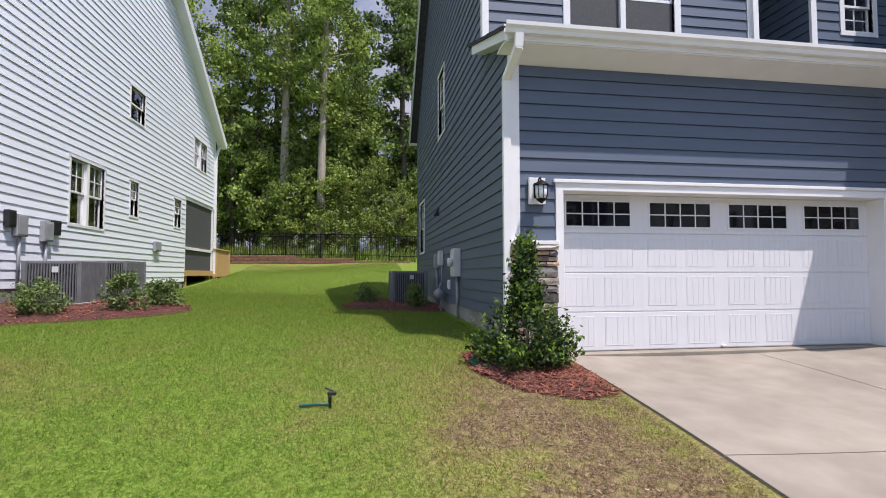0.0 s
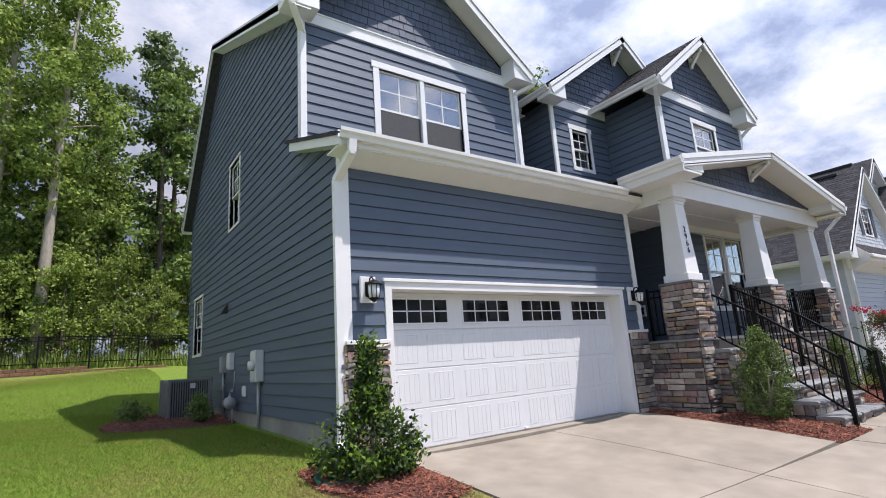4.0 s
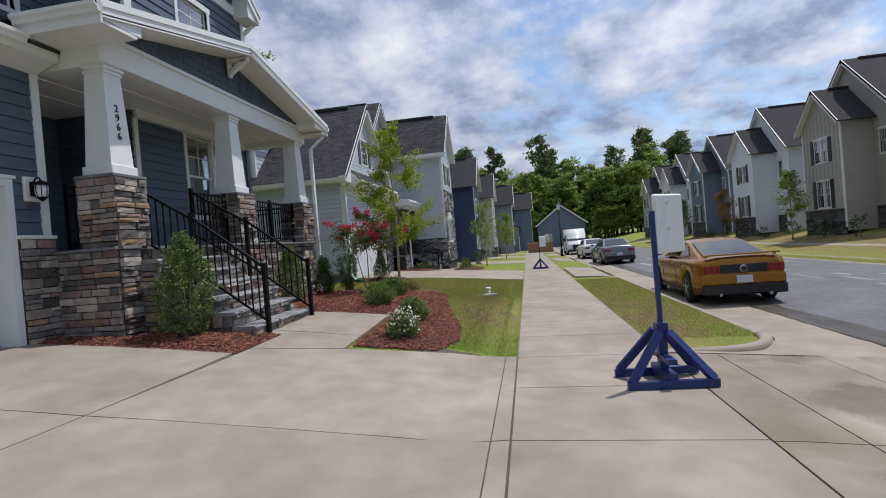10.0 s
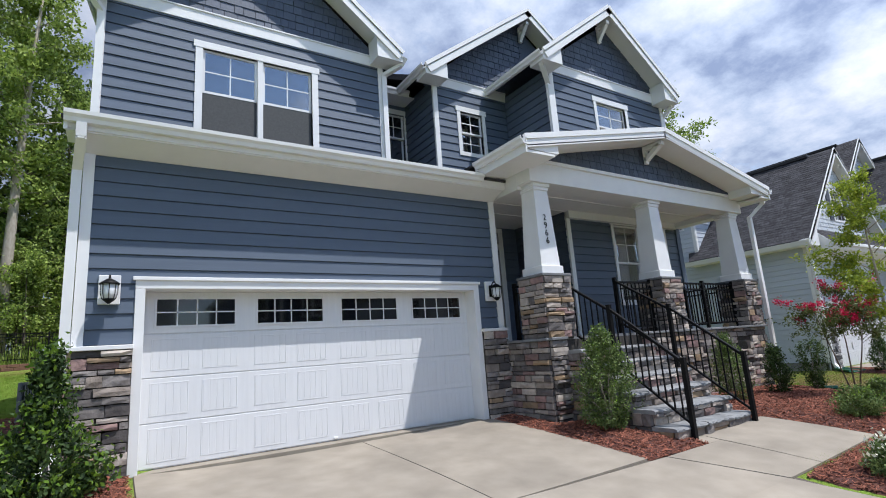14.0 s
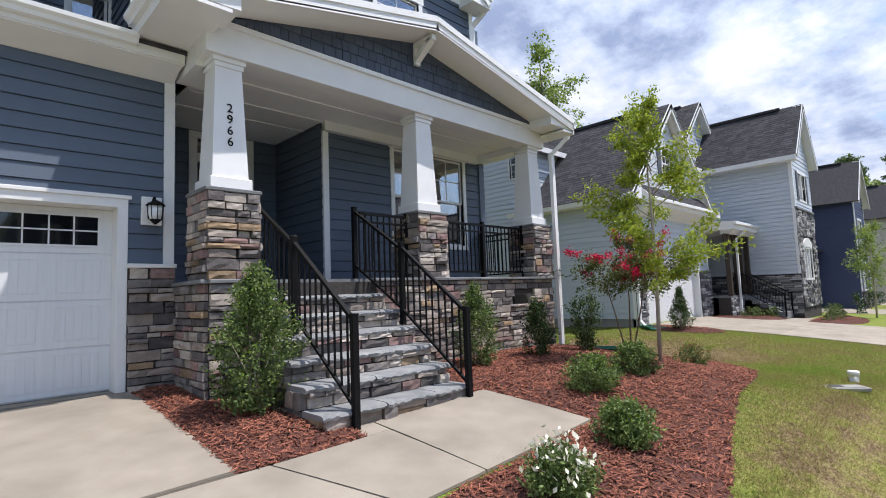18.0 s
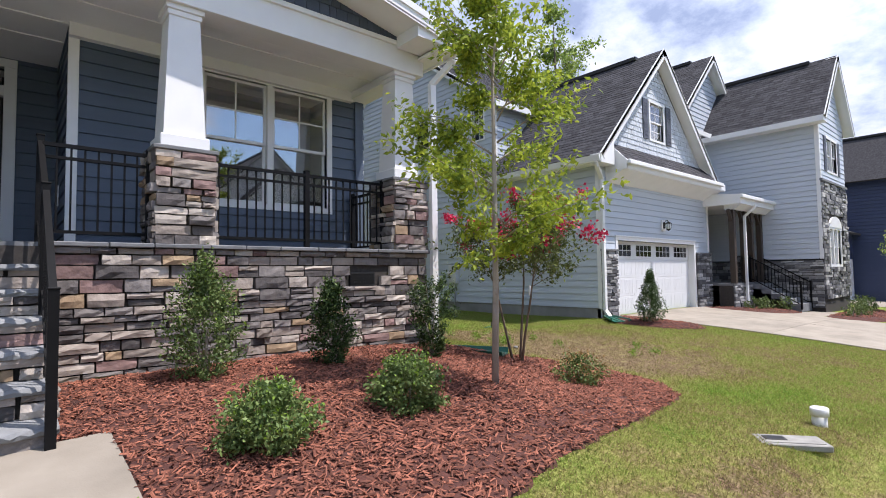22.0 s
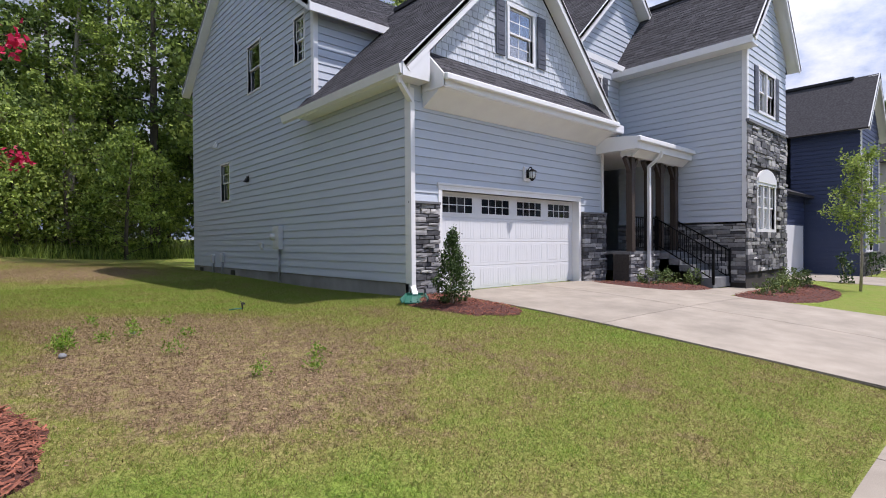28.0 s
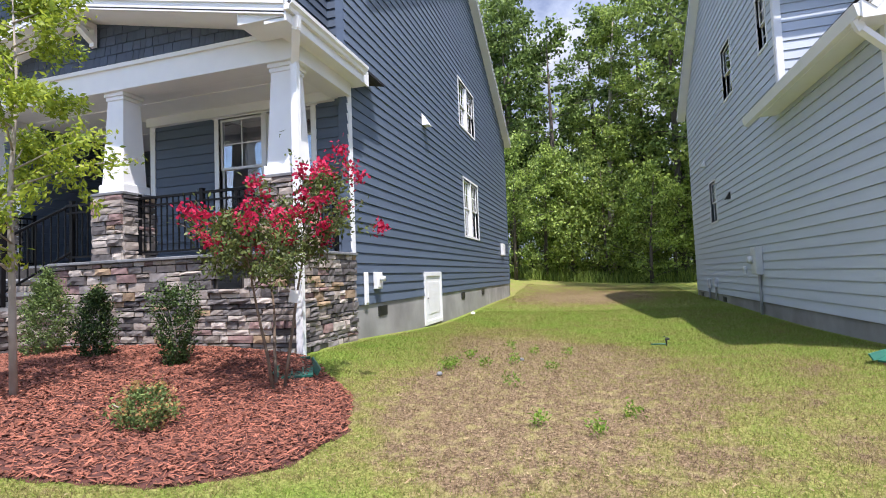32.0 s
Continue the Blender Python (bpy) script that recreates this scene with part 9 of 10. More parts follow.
grass("lawn_grass", 13.2, 20.7, 0.6, 9.0, 3000, 0.018, 0.05, "short lawn grass in the side yard")
grass("verge_grass", 8.2, 20.0, -9.95, -8.39, 2600, 0.02, 0.05, "short grass on the verge")


# loose straw, clods and dead thatch on the bare patches
THATCH = mat("dead_thatch", (0.36, 0.27, 0.15), (0.20, 0.135, 0.075), 0.95, scale=12, bump=0.2, island=0.5)


def thatch(x0, x1, y0, y1, n, lab):
    x, y = prng.uniform(x0, x1, n), prng.uniform(y0, y1, n)
    ok = ~mask_out(x, y) & (prng.random(n) < np.clip((dryness(x, y) - 0.5) * 1.8, 0, 0.7))
    x, y = x[ok], y[ok]
    n = len(x)
    a = prng.random(n) * 2 * np.pi
    ln, wd = prng.uniform(0.004, 0.024, n), prng.uniform(0.001, 0.0035, n)
    c = np.c_[x, y, gz_many(x, y) + prng.uniform(0.004, 0.022, n)]
    ax = np.c_[np.cos(a) * ln, np.sin(a) * ln, prng.normal(size=n) * 0.3 * ln]
    sd = np.c_[-np.sin(a) * wd, np.cos(a) * wd, prng.normal(size=n) * 0.5 * wd]
    tagged(np_mesh("thatch", np.stack([c - ax - sd, c + ax - sd, c + ax + sd, c - ax + sd], 1), 4, THATCH), lab, "dead grass", kind="stuff")


thatch(13.6, 18.6, -5.2, 3.2, 30000, "straw and clods on the bare patch between the houses")
thatch(-1.8, 0.96, -6.4, 0.5, 16000, "straw and clods on the dry lawn beside the drive")

# ---------------------------------------------------------------- utilities and garden things
def ac_unit(x, y, s, h, yaw, label):
    t = thing("air_conditioner", label, "air conditioner", "air conditioners", at=(x, y, gz(x, y) + 0.02))
    bm = bmesh.new(); add_box(bm, -s / 2 - 0.06, s / 2 + 0.06, -s / 2 - 0.06, s / 2 + 0.06, -0.1, 0.06, 0.01)
    part("pad", bm, FOUND, t, "grey pad")
    bm = bmesh.new(); add_box(bm, -s / 2 + 0.02, s / 2 - 0.02, -s / 2 + 0.02, s / 2 - 0.02, 0.08, h - 0.05)
    part("coil", bm, BLACKP, t, "dark coil behind the louvres")
    for sx in (-1, 1):
        for sy in (-1, 1):
            bm = bmesh.new(); add_box(bm, sx * s / 2 - 0.035, sx * s / 2 + 0.035, sy * s / 2 - 0.035, sy * s / 2 + 0.035, 0.06, h, 0.01)
            part("corner_post", bm, GREYD, t)
    bm = bmesh.new(); add_box(bm, -s / 2, s / 2, -s / 2, s / 2, h - 0.06, h, 0.012)
    part("top_cover", bm, GREYD, t)
    for k in range(int(s / 0.045)):
        u = -s / 2 + 0.03 + k * 0.045
        for ax in (0, 1):
            for sg in (-1, 1):
                bm = bmesh.new()
                p = (u, u + 0.018, sg * s / 2 - 0.012, sg * s / 2 + 0.012) if ax == 0 else (sg * s / 2 - 0.012, sg * s / 2 + 0.012, u, u + 0.018)
                add_box(bm, *p, 0.07, h - 0.05)
                part("louvre", bm, GREYD, t)
    bm = bmesh.new(); add_box(bm, -s / 2 + 0.5 * s, -s / 2 + 0.5 * s + 0.1, -s / 2 - 0.018, -s / 2 - 0.012, h - 0.2, h - 0.1)
    part("label_plate", bm, GREYL, t)
    t.matrix_basis = pose(x, y, gz(x, y) + 0.02, 0, 0, yaw)
    return t


GREYD = mat("grey_enamel", (0.17, 0.175, 0.18), (0.13, 0.135, 0.14), 0.5, bump=0.05)
ac_unit(-0.42, 6.6, 0.80, 0.84, 3, "grey louvred air conditioner beside the slate-blue house")
ac_unit(-6.75, 3.75, 0.86, 0.78, 0, "grey louvred air conditioner beside the white house")
ac_unit(-6.55, 4.95, 0.86, 0.78, 0, "grey louvred air conditioner beside the white house")


def wall_box(pl, name, label, category, u0, u1, z0, z1, d, m, group="wall utilities", extra=None, conduit=None, cm_=None):
    """A utility box on a wall with cover and conduit."""
    t = thing(name, label, category, group, at=tuple(pl.at((u0 + u1) / 2, (z0 + z1) / 2, 0.02)))
    inv = Matrix.Translation(-t.location)
    bm = bmesh.new(); add_box(bm, u0, u1, -d, -0.02, z0, z1, 0.008, pl.matrix(0, 0)); bmesh.ops.transform(bm, matrix=inv, verts=bm.verts)
    part("body", bm, m, t)
    bm = bmesh.new(); add_box(bm, u0 + 0.02, u1 - 0.02, -d - 0.012, -d, z0 + 0.03, z1 - 0.03, 0.006, pl.matrix(0, 0)); bmesh.ops.transform(bm, matrix=inv, verts=bm.verts)
    part("cover", bm, m, t)
    if conduit is not None:
        uc = (u0 + u1) / 2
        bm = bmesh.new(); add_tube(bm, [pl.at(uc, z0 + 0.02, 0.06), pl.at(uc, conduit, 0.06)], 0.03, 10); bmesh.ops.transform(bm, matrix=inv, verts=bm.verts)
        part("conduit", bm, cm_ or GREYM, t, "grey conduit", True)
    if extra:
        bm = bmesh.new(); add_tube(bm, [pl.at(extra[0], extra[1], d), pl.at(extra[0], extra[1], d + 0.10)], [extra[2], extra[2] * 0.9], 16); bmesh.ops.transform(bm, matrix=inv, verts=bm.verts)
        part("meter_dial", bm, GREYL, t, "round glass meter", True)
    return t


wall_box(LEFT, "electric_meter", "grey electric meter box with conduit on dark siding", "electric meter", 3.45, 3.80, 1.0, 1.55, 0.16, GREYL, extra=(3.55, 1.28, 0.09), conduit=0.1)
wall_box(LEFT, "disconnect_box", "small grey box on dark siding", "utility box", 5.6, 5.85, 1.25, 1.6, 0.12, GREYL)
wall_box(LEFT, "outlet_box", "white outdoor outlet cover on dark siding", "outlet", 4.6, 4.78, 0.72, 0.92, 0.06, WHITE)
wall_box(LEFT, "utility_pipe_box", "grey utility box with pipes on dark siding", "utility box", 6.3, 6.55, 1.2, 1.55, 0.12, GREYM, conduit=0.35)
gm = thing("gas_meter", "grey gas meter with looping pipes on dark siding", "gas meter", "wall utilities", at=tuple(LEFT.at(5.2, 0.6, 0.15)))
for nm, pts, r in (("riser_pipe", [(-0.18, 0, -0.45), (-0.18, 0, 0.1), (-0.14, 0, 0.2)], 0.02), ("bridge_pipe", [(-0.14, 0, 0.2), (0.0, 0, 0.24), (0.14, 0, 0.2)], 0.02), ("house_pipe", [(0.14, 0, 0.2), (0.2, 0, 0.5), (0.2, 0.0, 0.62)], 0.016), ("drop_pipe", [(0.05, 0, -0.1), (0.05, 0, -0.42)], 0.014)):
    bm = bmesh.new(); add_tube(bm, [(p[2] * 0 + 0.0, -p[0], p[2]) for p in pts], r, 8); part(nm, bm, GREYM, gm, "", True)
bm = bmesh.new(); add_tube(bm, [(-0.05, -0.10, 0.0), (-0.05, 0.10, 0.0)], 0.11, 16); part("meter_body", bm, GREYM, gm, "rounded grey meter body", True)
bm = bmesh.new(); add_tube(bm, [(-0.02, 0.19, 0.05), (0.02, 0.19, 0.05)], 0.08, 14); part("regulator", bm, GREYM, gm, "", True)
wall_box(BL, "electric_meter", "grey electric meter box with conduit on pale siding", "electric meter", 6.4, 6.8, 0.55, 1.2, 0.16, GREYL, extra=(6.7, 0.9, 0.09), conduit=-0.5)
wall_box(BL, "outlet_box", "white outdoor outlet cover on pale siding", "outlet", 7.8, 7.98, 0.55, 0.75, 0.06, GREYL)
wall_box(BL, "utility_box", "small grey utility box near the ground", "utility box", 11.2, 11.4, 0.1, 0.4, 0.1, GREYL, conduit=-0.35)
wall_box(BL, "utility_box", "small grey utility box near the ground", "utility box", 12.2, 12.4, 0.05, 0.35, 0.1, GREYL, conduit=-0.35)
wall_box(RIGHT, "outlet_box", "white outdoor outlet with round cover on dark siding", "outlet", 1.38, 1.62, 0.62, 0.92, 0.10, WHITE, extra=(1.5, 0.80, 0.05))
wall_box(RIGHT, "trim_board_box", "white pipe cover board on dark siding", "pipe cover", 0.98, 1.12, 0.36, 0.92, 0.05, WHITE)
wall_box(RIGHT, "utility_box", "white utility box on dark siding", "utility box", 14.4, 14.9, 1.6, 2.1, 0.12, WHITE)
wall_box(WP, "disconnect_box", "black and grey disconnect box on white siding", "utility box", 3.95, 4.25, 1.75, 2.15, 0.12, GREYM, conduit=0.9, cm_=GREYM)
wall_box(WP, "disconnect_box", "black and grey disconnect box on white siding", "utility box", 4.75, 5.05, 1.70, 2.10, 0.12, GREYM, conduit=0.9, cm_=GREYM)
wall_box(WP, "disconnect_box", "small black switch box on white siding", "utility box", 3.72, 3.92, 1.9, 2.2, 0.12, BLACKP)
wall_box(WP, "disconnect_box", "small black switch box on white siding", "utility box", 5.10, 5.30, 1.85, 2.15, 0.12, BLACKP)
wall_box(WP, "utility_box", "grey utility box on white siding", "utility box", 10.2, 10.6, 1.75, 2.05, 0.12, GREYM)


def hood(pl, u, z, m, label, big=0.1):
    """A hooded exhaust vent on a wall."""
    t = thing("exhaust_vent", label, "exhaust vent", "exhaust vents", at=tuple(pl.at(u, z, 0.02)))
    inv = Matrix.Translation(-t.location)
    bm = bmesh.new()
    add_box(bm, u - big, u + big, -0.035, -0.02, z - big, z + big, 0.004, pl.matrix(0, 0))
    bmesh.ops.transform(bm, matrix=inv, verts=bm.verts)
    part("flange", bm, m, t)
    bm = bmesh.new()
    add_poly(bm, [pl.at(u - big * 0.8, z + big * 0.9, 0.03), pl.at(u - big * 0.8, z - big, 0.03), pl.at(u - big * 0.8, z - big, 0.03 + big * 1.2)], pl.u * big * 1.6)
    bmesh.ops.transform(bm, matrix=inv, verts=bm.verts)
    part("hood", bm, m, t)


hood(LEFT, 6.4, 2.62, BLACKP, "black hooded exhaust vent on dark siding")
hood(RIGHT, 4.6, 4.6, WHITE, "white hooded exhaust vent on dark siding", 0.14)
hood(BL, 8.95, 2.75, BLACKP, "black hooded exhaust vent on pale siding")
hood(BL, 11.9, 4.25, WHITE, "white hooded exhaust vent on pale siding", 0.12)

# crawl-space door and small vents on the right side of the slate-blue house
cd = thing("crawl_door", "white crawl-space door with recessed panel", "door", at=(AX1, 4.85, 0.3))
bm = bmesh.new()
for q in ((-0.66, -0.56, -0.62, 0.62), (0.56, 0.66, -0.62, 0.62), (-0.56, 0.56, 0.52, 0.62), (-0.56, 0.56, -0.62, -0.52)):
    add_box(bm, -0.02, 0.05, q[0], q[1], q[2], q[3], 0.005)
part("frame", bm, WHITE, cd)
bm = bmesh.new(); add_box(bm, -0.02, 0.025, -0.56, 0.56, -0.52, 0.52); add_box(bm, 0.02, 0.035, -0.42, 0.42, -0.38, 0.38, 0.008)
part("leaf", bm, WHITE, cd)
bm = bmesh.new(); add_tube(bm, [(0.03, -0.46, 0.0), (0.06, -0.46, 0.0)], 0.02, 8)
part("latch", bm, CHROME, cd)
for y in (1.6, 7.6, 10.4):
    v = box("foundation_vent", AX1 - 0.01, AX1 + 0.016, y, y + 0.4, 0.12, 0.30, BLACKP, A, "black foundation vent")
for y in (13.6, 10.2):
    box("foundation_vent", BX0 - 0.016, BX0 + 0.01, y, y + 0.4, -0.32, -0.16, BLACKP, B, "black foundation vent")
bell = thing("doorbell_panel", "white switch panel with dark screen by the door", "panel", at=(9.0, 1.6, 2.0))
bm = bmesh.new(); add_box(bm, -0.03, 0.0, -0.09, 0.09, -0.14, 0.14, 0.005); part("plate", bm, WHITE, bell)
bm = bmesh.new(); add_box(bm, -0.036, -0.03, -0.05, 0.05, -0.09, 0.09, 0.003); part("screen", bm, BLACKP, bell)


def splash(x, y, yaw, lab="green plastic splash block under the downspout"):
    t = thing("splash_block", lab, "splash block", "splash blocks", at=(x, y, gz(x, y)))
    bm = bmesh.new()
    add_box(bm, -0.17, 0.17, -0.42, 0.42, 0.03, 0.05, 0, pose(0, 0, 0, 3, 0, 0))
    for sx in (-1, 1):
        add_poly(bm, [(sx * 0.13, 0.42, 0.03), (sx * 0.17, 0.42, 0.11), (sx * 0.24, -0.42, 0.09), (sx * 0.20, -0.42, 0.02)], (sx * 0.018, 0, 0))
    add_box(bm, -0.15, 0.15, 0.40, 0.43, 0.03, 0.12, 0.004)
    part("trough", bm, GREENP, t)
    for sx in (-0.06, 0.06):
        bm = bmesh.new(); add_box(bm, sx - 0.012, sx + 0.012, -0.36, 0.36, 0.05, 0.068, 0.004, pose(0, 0, 0, 3, 0, 0)); part("rib", bm, GREENP, t)
    t.matrix_basis = pose(x, y, gz(x, y) + 0.01, 0, 0, yaw)
    return t


splash(0.0, -0.62, -25)
splash(13.55, -1.72, 32)
splash(20.35, 0.15, -40)


def sprinkler(x, y):
    t = thing("sprinkler", "small lawn sprinkler on a spike with green hose", "sprinkler", "sprinklers", at=(x, y, gz(x, y)))
    bm = bmesh.new(); add_tube(bm, [(0, 0, -0.05), (0, 0, 0.08), (0, 0, 0.10)], [0.012, 0.014, 0.02], 8); part("riser", bm, BLACKP, t, "", True)
    bm = bmesh.new(); add_box(bm, -0.02, 0.05, -0.015, 0.015, 0.10, 0.13, 0.005); add_tube(bm, [(0.03, 0, 0.13), (-0.04, 0, 0.16)], 0.008, 6); part("head", bm, BLACKP, t)
    bm = bmesh.new(); add_tube(bm, [(0, 0, 0.03), (-0.1, 0.02, 0.03), (-0.24, 0.0, 0.025)], 0.012, 8); part("base_arm", bm, GREENP, t, "green plastic arm", True)
    return t


sprinkler(-1.79, -2.09)
sprinkler(18.03, 2.3)
co = thing("cleanout_pipe", "white plastic cleanout pipe with cap in the lawn", "pipe", at=(14.25, -5.56, gz(14.25, -5.56)))
bm = bmesh.new(); add_tube(bm, [(0, 0, -0.1), (0, 0, 0.13)], 0.062, 20); part("pipe", bm, WHITE, co, "", True)
bm = bmesh.new(); add_tube(bm, [(0, 0, 0.09), (0, 0, 0.155), (0, 0, 0.165)], [0.076, 0.076, 0.068], 20); part("cap", bm, WHITE, co, "", True)
LIDGREY = mat("weathered_grey_lid", (0.34, 0.33, 0.30), (0.24, 0.23, 0.21), 0.8, scale=12, bump=0.2, stain=0.3)
mb = thing("meter_box_lid", "pale grey water meter box lid set in lawn", "meter box", at=(13.32, -5.58, gz(13.32, -5.58)))
bm = bmesh.new(); add_box(bm, -0.25, 0.25, -0.13, 0.13, -0.03, 0.022, 0.008); part("rim", bm, LIDGREY, mb)
bm = bmesh.new(); add_box(bm, -0.215, 0.215, -0.10, 0.10, 0.02, 0.030, 0.004); part("lid", bm, LIDGREY, mb)
bm = bmesh.new(); add_box(bm, -0.2, -0.04, -0.05, 0.05, 0.030, 0.036, 0.002); part("reader_cover", bm, BLACKP, mb)
mb.matrix_basis = pose(13.32, -5.58, gz(13.32, -5.58) + 0.01, 0, 0, -52)
for x, y, r in ((13.35, 8.0, 0.09), (15.1, -1.1, 0.05), (15.9, 0.2, 0.05), (5.0, -4.6, 0.02)):
    bm = bmesh.new()
    bmesh.ops.create_icosphere(bm, subdivisions=2, radius=r)
    for v in bm.verts:
        v.co *= 0.75 + 0.4 * noise.noise(v.co * 9 + Vector((x, y, 0)))
        v.co.z *= 0.7
    bmesh.ops.translate(bm, verts=bm.verts, vec=(x, y, gz(x, y) + r * 0.3))
    tagged(part("stone", bm, BLUEST if r < 0.06 else WHITE, None), "pale loose stone on the lawn", "stone", "loose stones")

# weeds in the dry sod patch
for i in range(14):
    x, y = 14.9 + fs_rng.random() * 2.6, -3.0 + fs_rng.random() * 4.2
    shrub(x, y, 0.05 + 0.05 * fs_rng.random(), 0.2, LEAF_BRIGHT, 90, "tuft of bright green weeds in dry sod", "weed", 0.045, "ball", 120 + i, stems=0, aspect=0.3, name="weed_tuft", group="weed tufts")

# ---------------------------------------------------------------- back fence and low timber wall
fence = thing("fence", "black metal picket fence at the edge of the woods", "fence", at=(0, 0, 0))
fx = -22.0
while fx < 1.6:
    fx2 = fx + 2.0
    y = 24.6 if fx < -1 else 24.6 - 0.5 * (fx + 1)
    z0, z1 = gz(fx, y) + 0.05, gz(fx2, y) + 0.05
    zz = (z0 + z1) / 2 + 0.15
    box("post", fx - 0.035, fx + 0.035, y - 0.035, y + 0.035, z0 - 0.2, zz + 1.45, METAL, fence)
    for h in (0.15, 1.2, 1.36):
        box("rail", fx, fx2, y - 0.018, y + 0.018, zz + h - 0.02, zz + h + 0.02, METAL, fence)
    for k in range(1, 16):
        u = fx + k * 0.125
        box("picket", u - 0.010, u + 0.010, y - 0.010, y + 0.010, zz + 0.05, zz + 1.38, METAL, fence)
    fx = fx2
RETAIN = mat("reddish_block", (0.23, 0.115, 0.075), (0.15, 0.075, 0.05), 0.9, scale=9, bump=0.6, vary=0.15)
ret = thing("retaining_wall", "low reddish block retaining wall below the fence", "retaining wall", at=(0, 0, 0))
for c_ in range(5):
    x = -16.0 + (c_ % 2) * 0.2
    while x < (-5.6 if c_ == 4 else -2.2 if c_ == 3 else 1.0):
        zb = 1.36 + 0.15 * c_
        box("block", x + 0.006, x + 0.42, 23.3, 23.6, zb, zb + 0.142, RETAIN, ret, "", 0.012)
        x += 0.43

# small pale house deep in the woods
hut = thing("house", "small white house glimpsed through the woods", "house", at=(0, 0, 0))
gh = gz(21, 46)
box("wall", 19.2, 23.0, 45.0, 50.0, gh - 0.5, gh + 3.0, SIDE_W, hut)
slab("roof", [(18.9, 44.6, gh + 2.9), (23.3, 44.6, gh + 2.9), (21.1, 44.6, gh + 4.6)], (0, 6, 0), ROOF, hut)
box("window", 20.4, 21.4, 44.97, 45.0, gh + 0.9, gh + 2.1, DARKGL, hut, "", 0.01)

# ---------------------------------------------------------------- street furniture
BLUEP = mat("blue_painted_steel", (0.012, 0.03, 0.17), (0.009, 0.022, 0.13), 0.4, bump=0.05)


def sign_stand(x, y, yaw, scale=0.89):
    """A blue splayed floor stand carrying a white board seen from its back."""
    t = thing("sign_stand", "blue metal sign stand with white board", "sign stand", "sign stands", at=(x, y, 0))

    def bar(nm, a, b, w, h, up=(0, 0, 1)):
        bm = bmesh.new(); add_beam(bm, a, b, w, h, up); part(nm, bm, BLUEP, t)

    bar("pole", (0, 0, 0.10), (0, 0, 2.02), 0.05, 0.05, (0, 1, 0))
    bar("socket", (0, 0, 0.08), (0, 0, 0.62), 0.10, 0.10, (0, 1, 0))
    bar("collar", (0, 0, 0.55), (0, 0, 0.70), 0.13, 0.13, (0, 1, 0))
    for sx in (-1, 1):
        bar("foot", (sx * 0.30, -0.50, 0.045), (sx * 0.30, 0.50, 0.045), 0.06, 0.09)
        for sy in (-1, 1):
            bar("leg", (sx * 0.30, sy * 0.45, 0.08), (sx * 0.10, sy * 0.05, 0.60), 0.06, 0.09, (0, 1, 0.6))
    bar("cross_bar", (-0.30, 0, 0.10), (0.30, 0, 0.10), 0.12, 0.12)
    bar("ballast_tray", (-0.34, 0.0, 0.30), (0.34, 0.0, 0.30), 0.10, 0.06)
    bt = pose(0, 0, 0, 0, 0, 41)
    bm = bmesh.new(); add_box(bm, -0.02, 0.03, -0.66, -0.04, 1.50, 2.22, 0.02, bt); part("sign_board", bm, WHITE, t, "white double-sided sign board")
    bm = bmesh.new(); add_tube(bm, [(-0.022, -0.3, 2.12), (-0.035, -0.3, 2.12)], 0.025, 10); add_tube(bm, [(-0.022, -0.3, 1.8), (-0.03, -0.3, 1.8)], 0.03, 10); bmesh.ops.transform(bm, matrix=bt, verts=bm.verts); part("plug", bm, GREYL, t)
    t.matrix_basis = pose(x, y, gz(x, y) + 0.025, 0, 0, yaw) @ Matrix.Scale(scale, 4)
    return t


st1 = sign_stand(5.85, -8.03, 4)
copy_thing(st1, pose(28.6, -7.35, gz(28.6, -7.35) + 0.02, 0, 0, 4) @ Matrix.Scale(0.89, 4))


def car_body(L, W, prof, roofprof, w_top):
    """A car shell from a side profile: lower body with rounded sides and a glasshouse that narrows upward."""
    bm = bmesh.new()
    rows = []
    for wy_, zf in ((-1.0, 0.0), (-0.97, 0.35), (-0.90, 1.0), (0.90, 1.0), (0.97, 0.35), (1.0, 0.0)):
        rows.append([bm.verts.new((px * L, wy_ * W / 2 * (1 - 0.10 * max(0, abs(px) - 0.42) / 0.08), lo + (hi - lo) * zf)) for px, lo, hi in prof])
    for r0, r1 in zip(rows, rows[1:]):
        for i in range(len(prof) - 1):
            bm.faces.new((r0[i], r0[i + 1], r1[i + 1], r1[i]))
    bm.faces.new([r[0] for r in rows][::-1])
    bm.faces.new([r[-1] for r in rows])
    return bm


CARGLASS = mat("tinted_car_glass", (0.012, 0.014, 0.016), None, 0.04, bump=0.0, spec=0.9)
TYRE = mat("rubber_tyre", (0.018, 0.018, 0.018), None, 0.85, bump=0.2, bscale=60)
RIM = mat("alloy_rim", (0.45, 0.45, 0.46), None, 0.3, metal=0.9, bump=0.0)
REDL = mat("red_tail_lens", (0.30, 0.008, 0.010), (0.20, 0.005, 0.008), 0.2, bump=0.0)
PLATE = mat("number_plate", (0.62, 0.66, 0.72), (0.5, 0.54, 0.62), 0.4, bump=0.0)


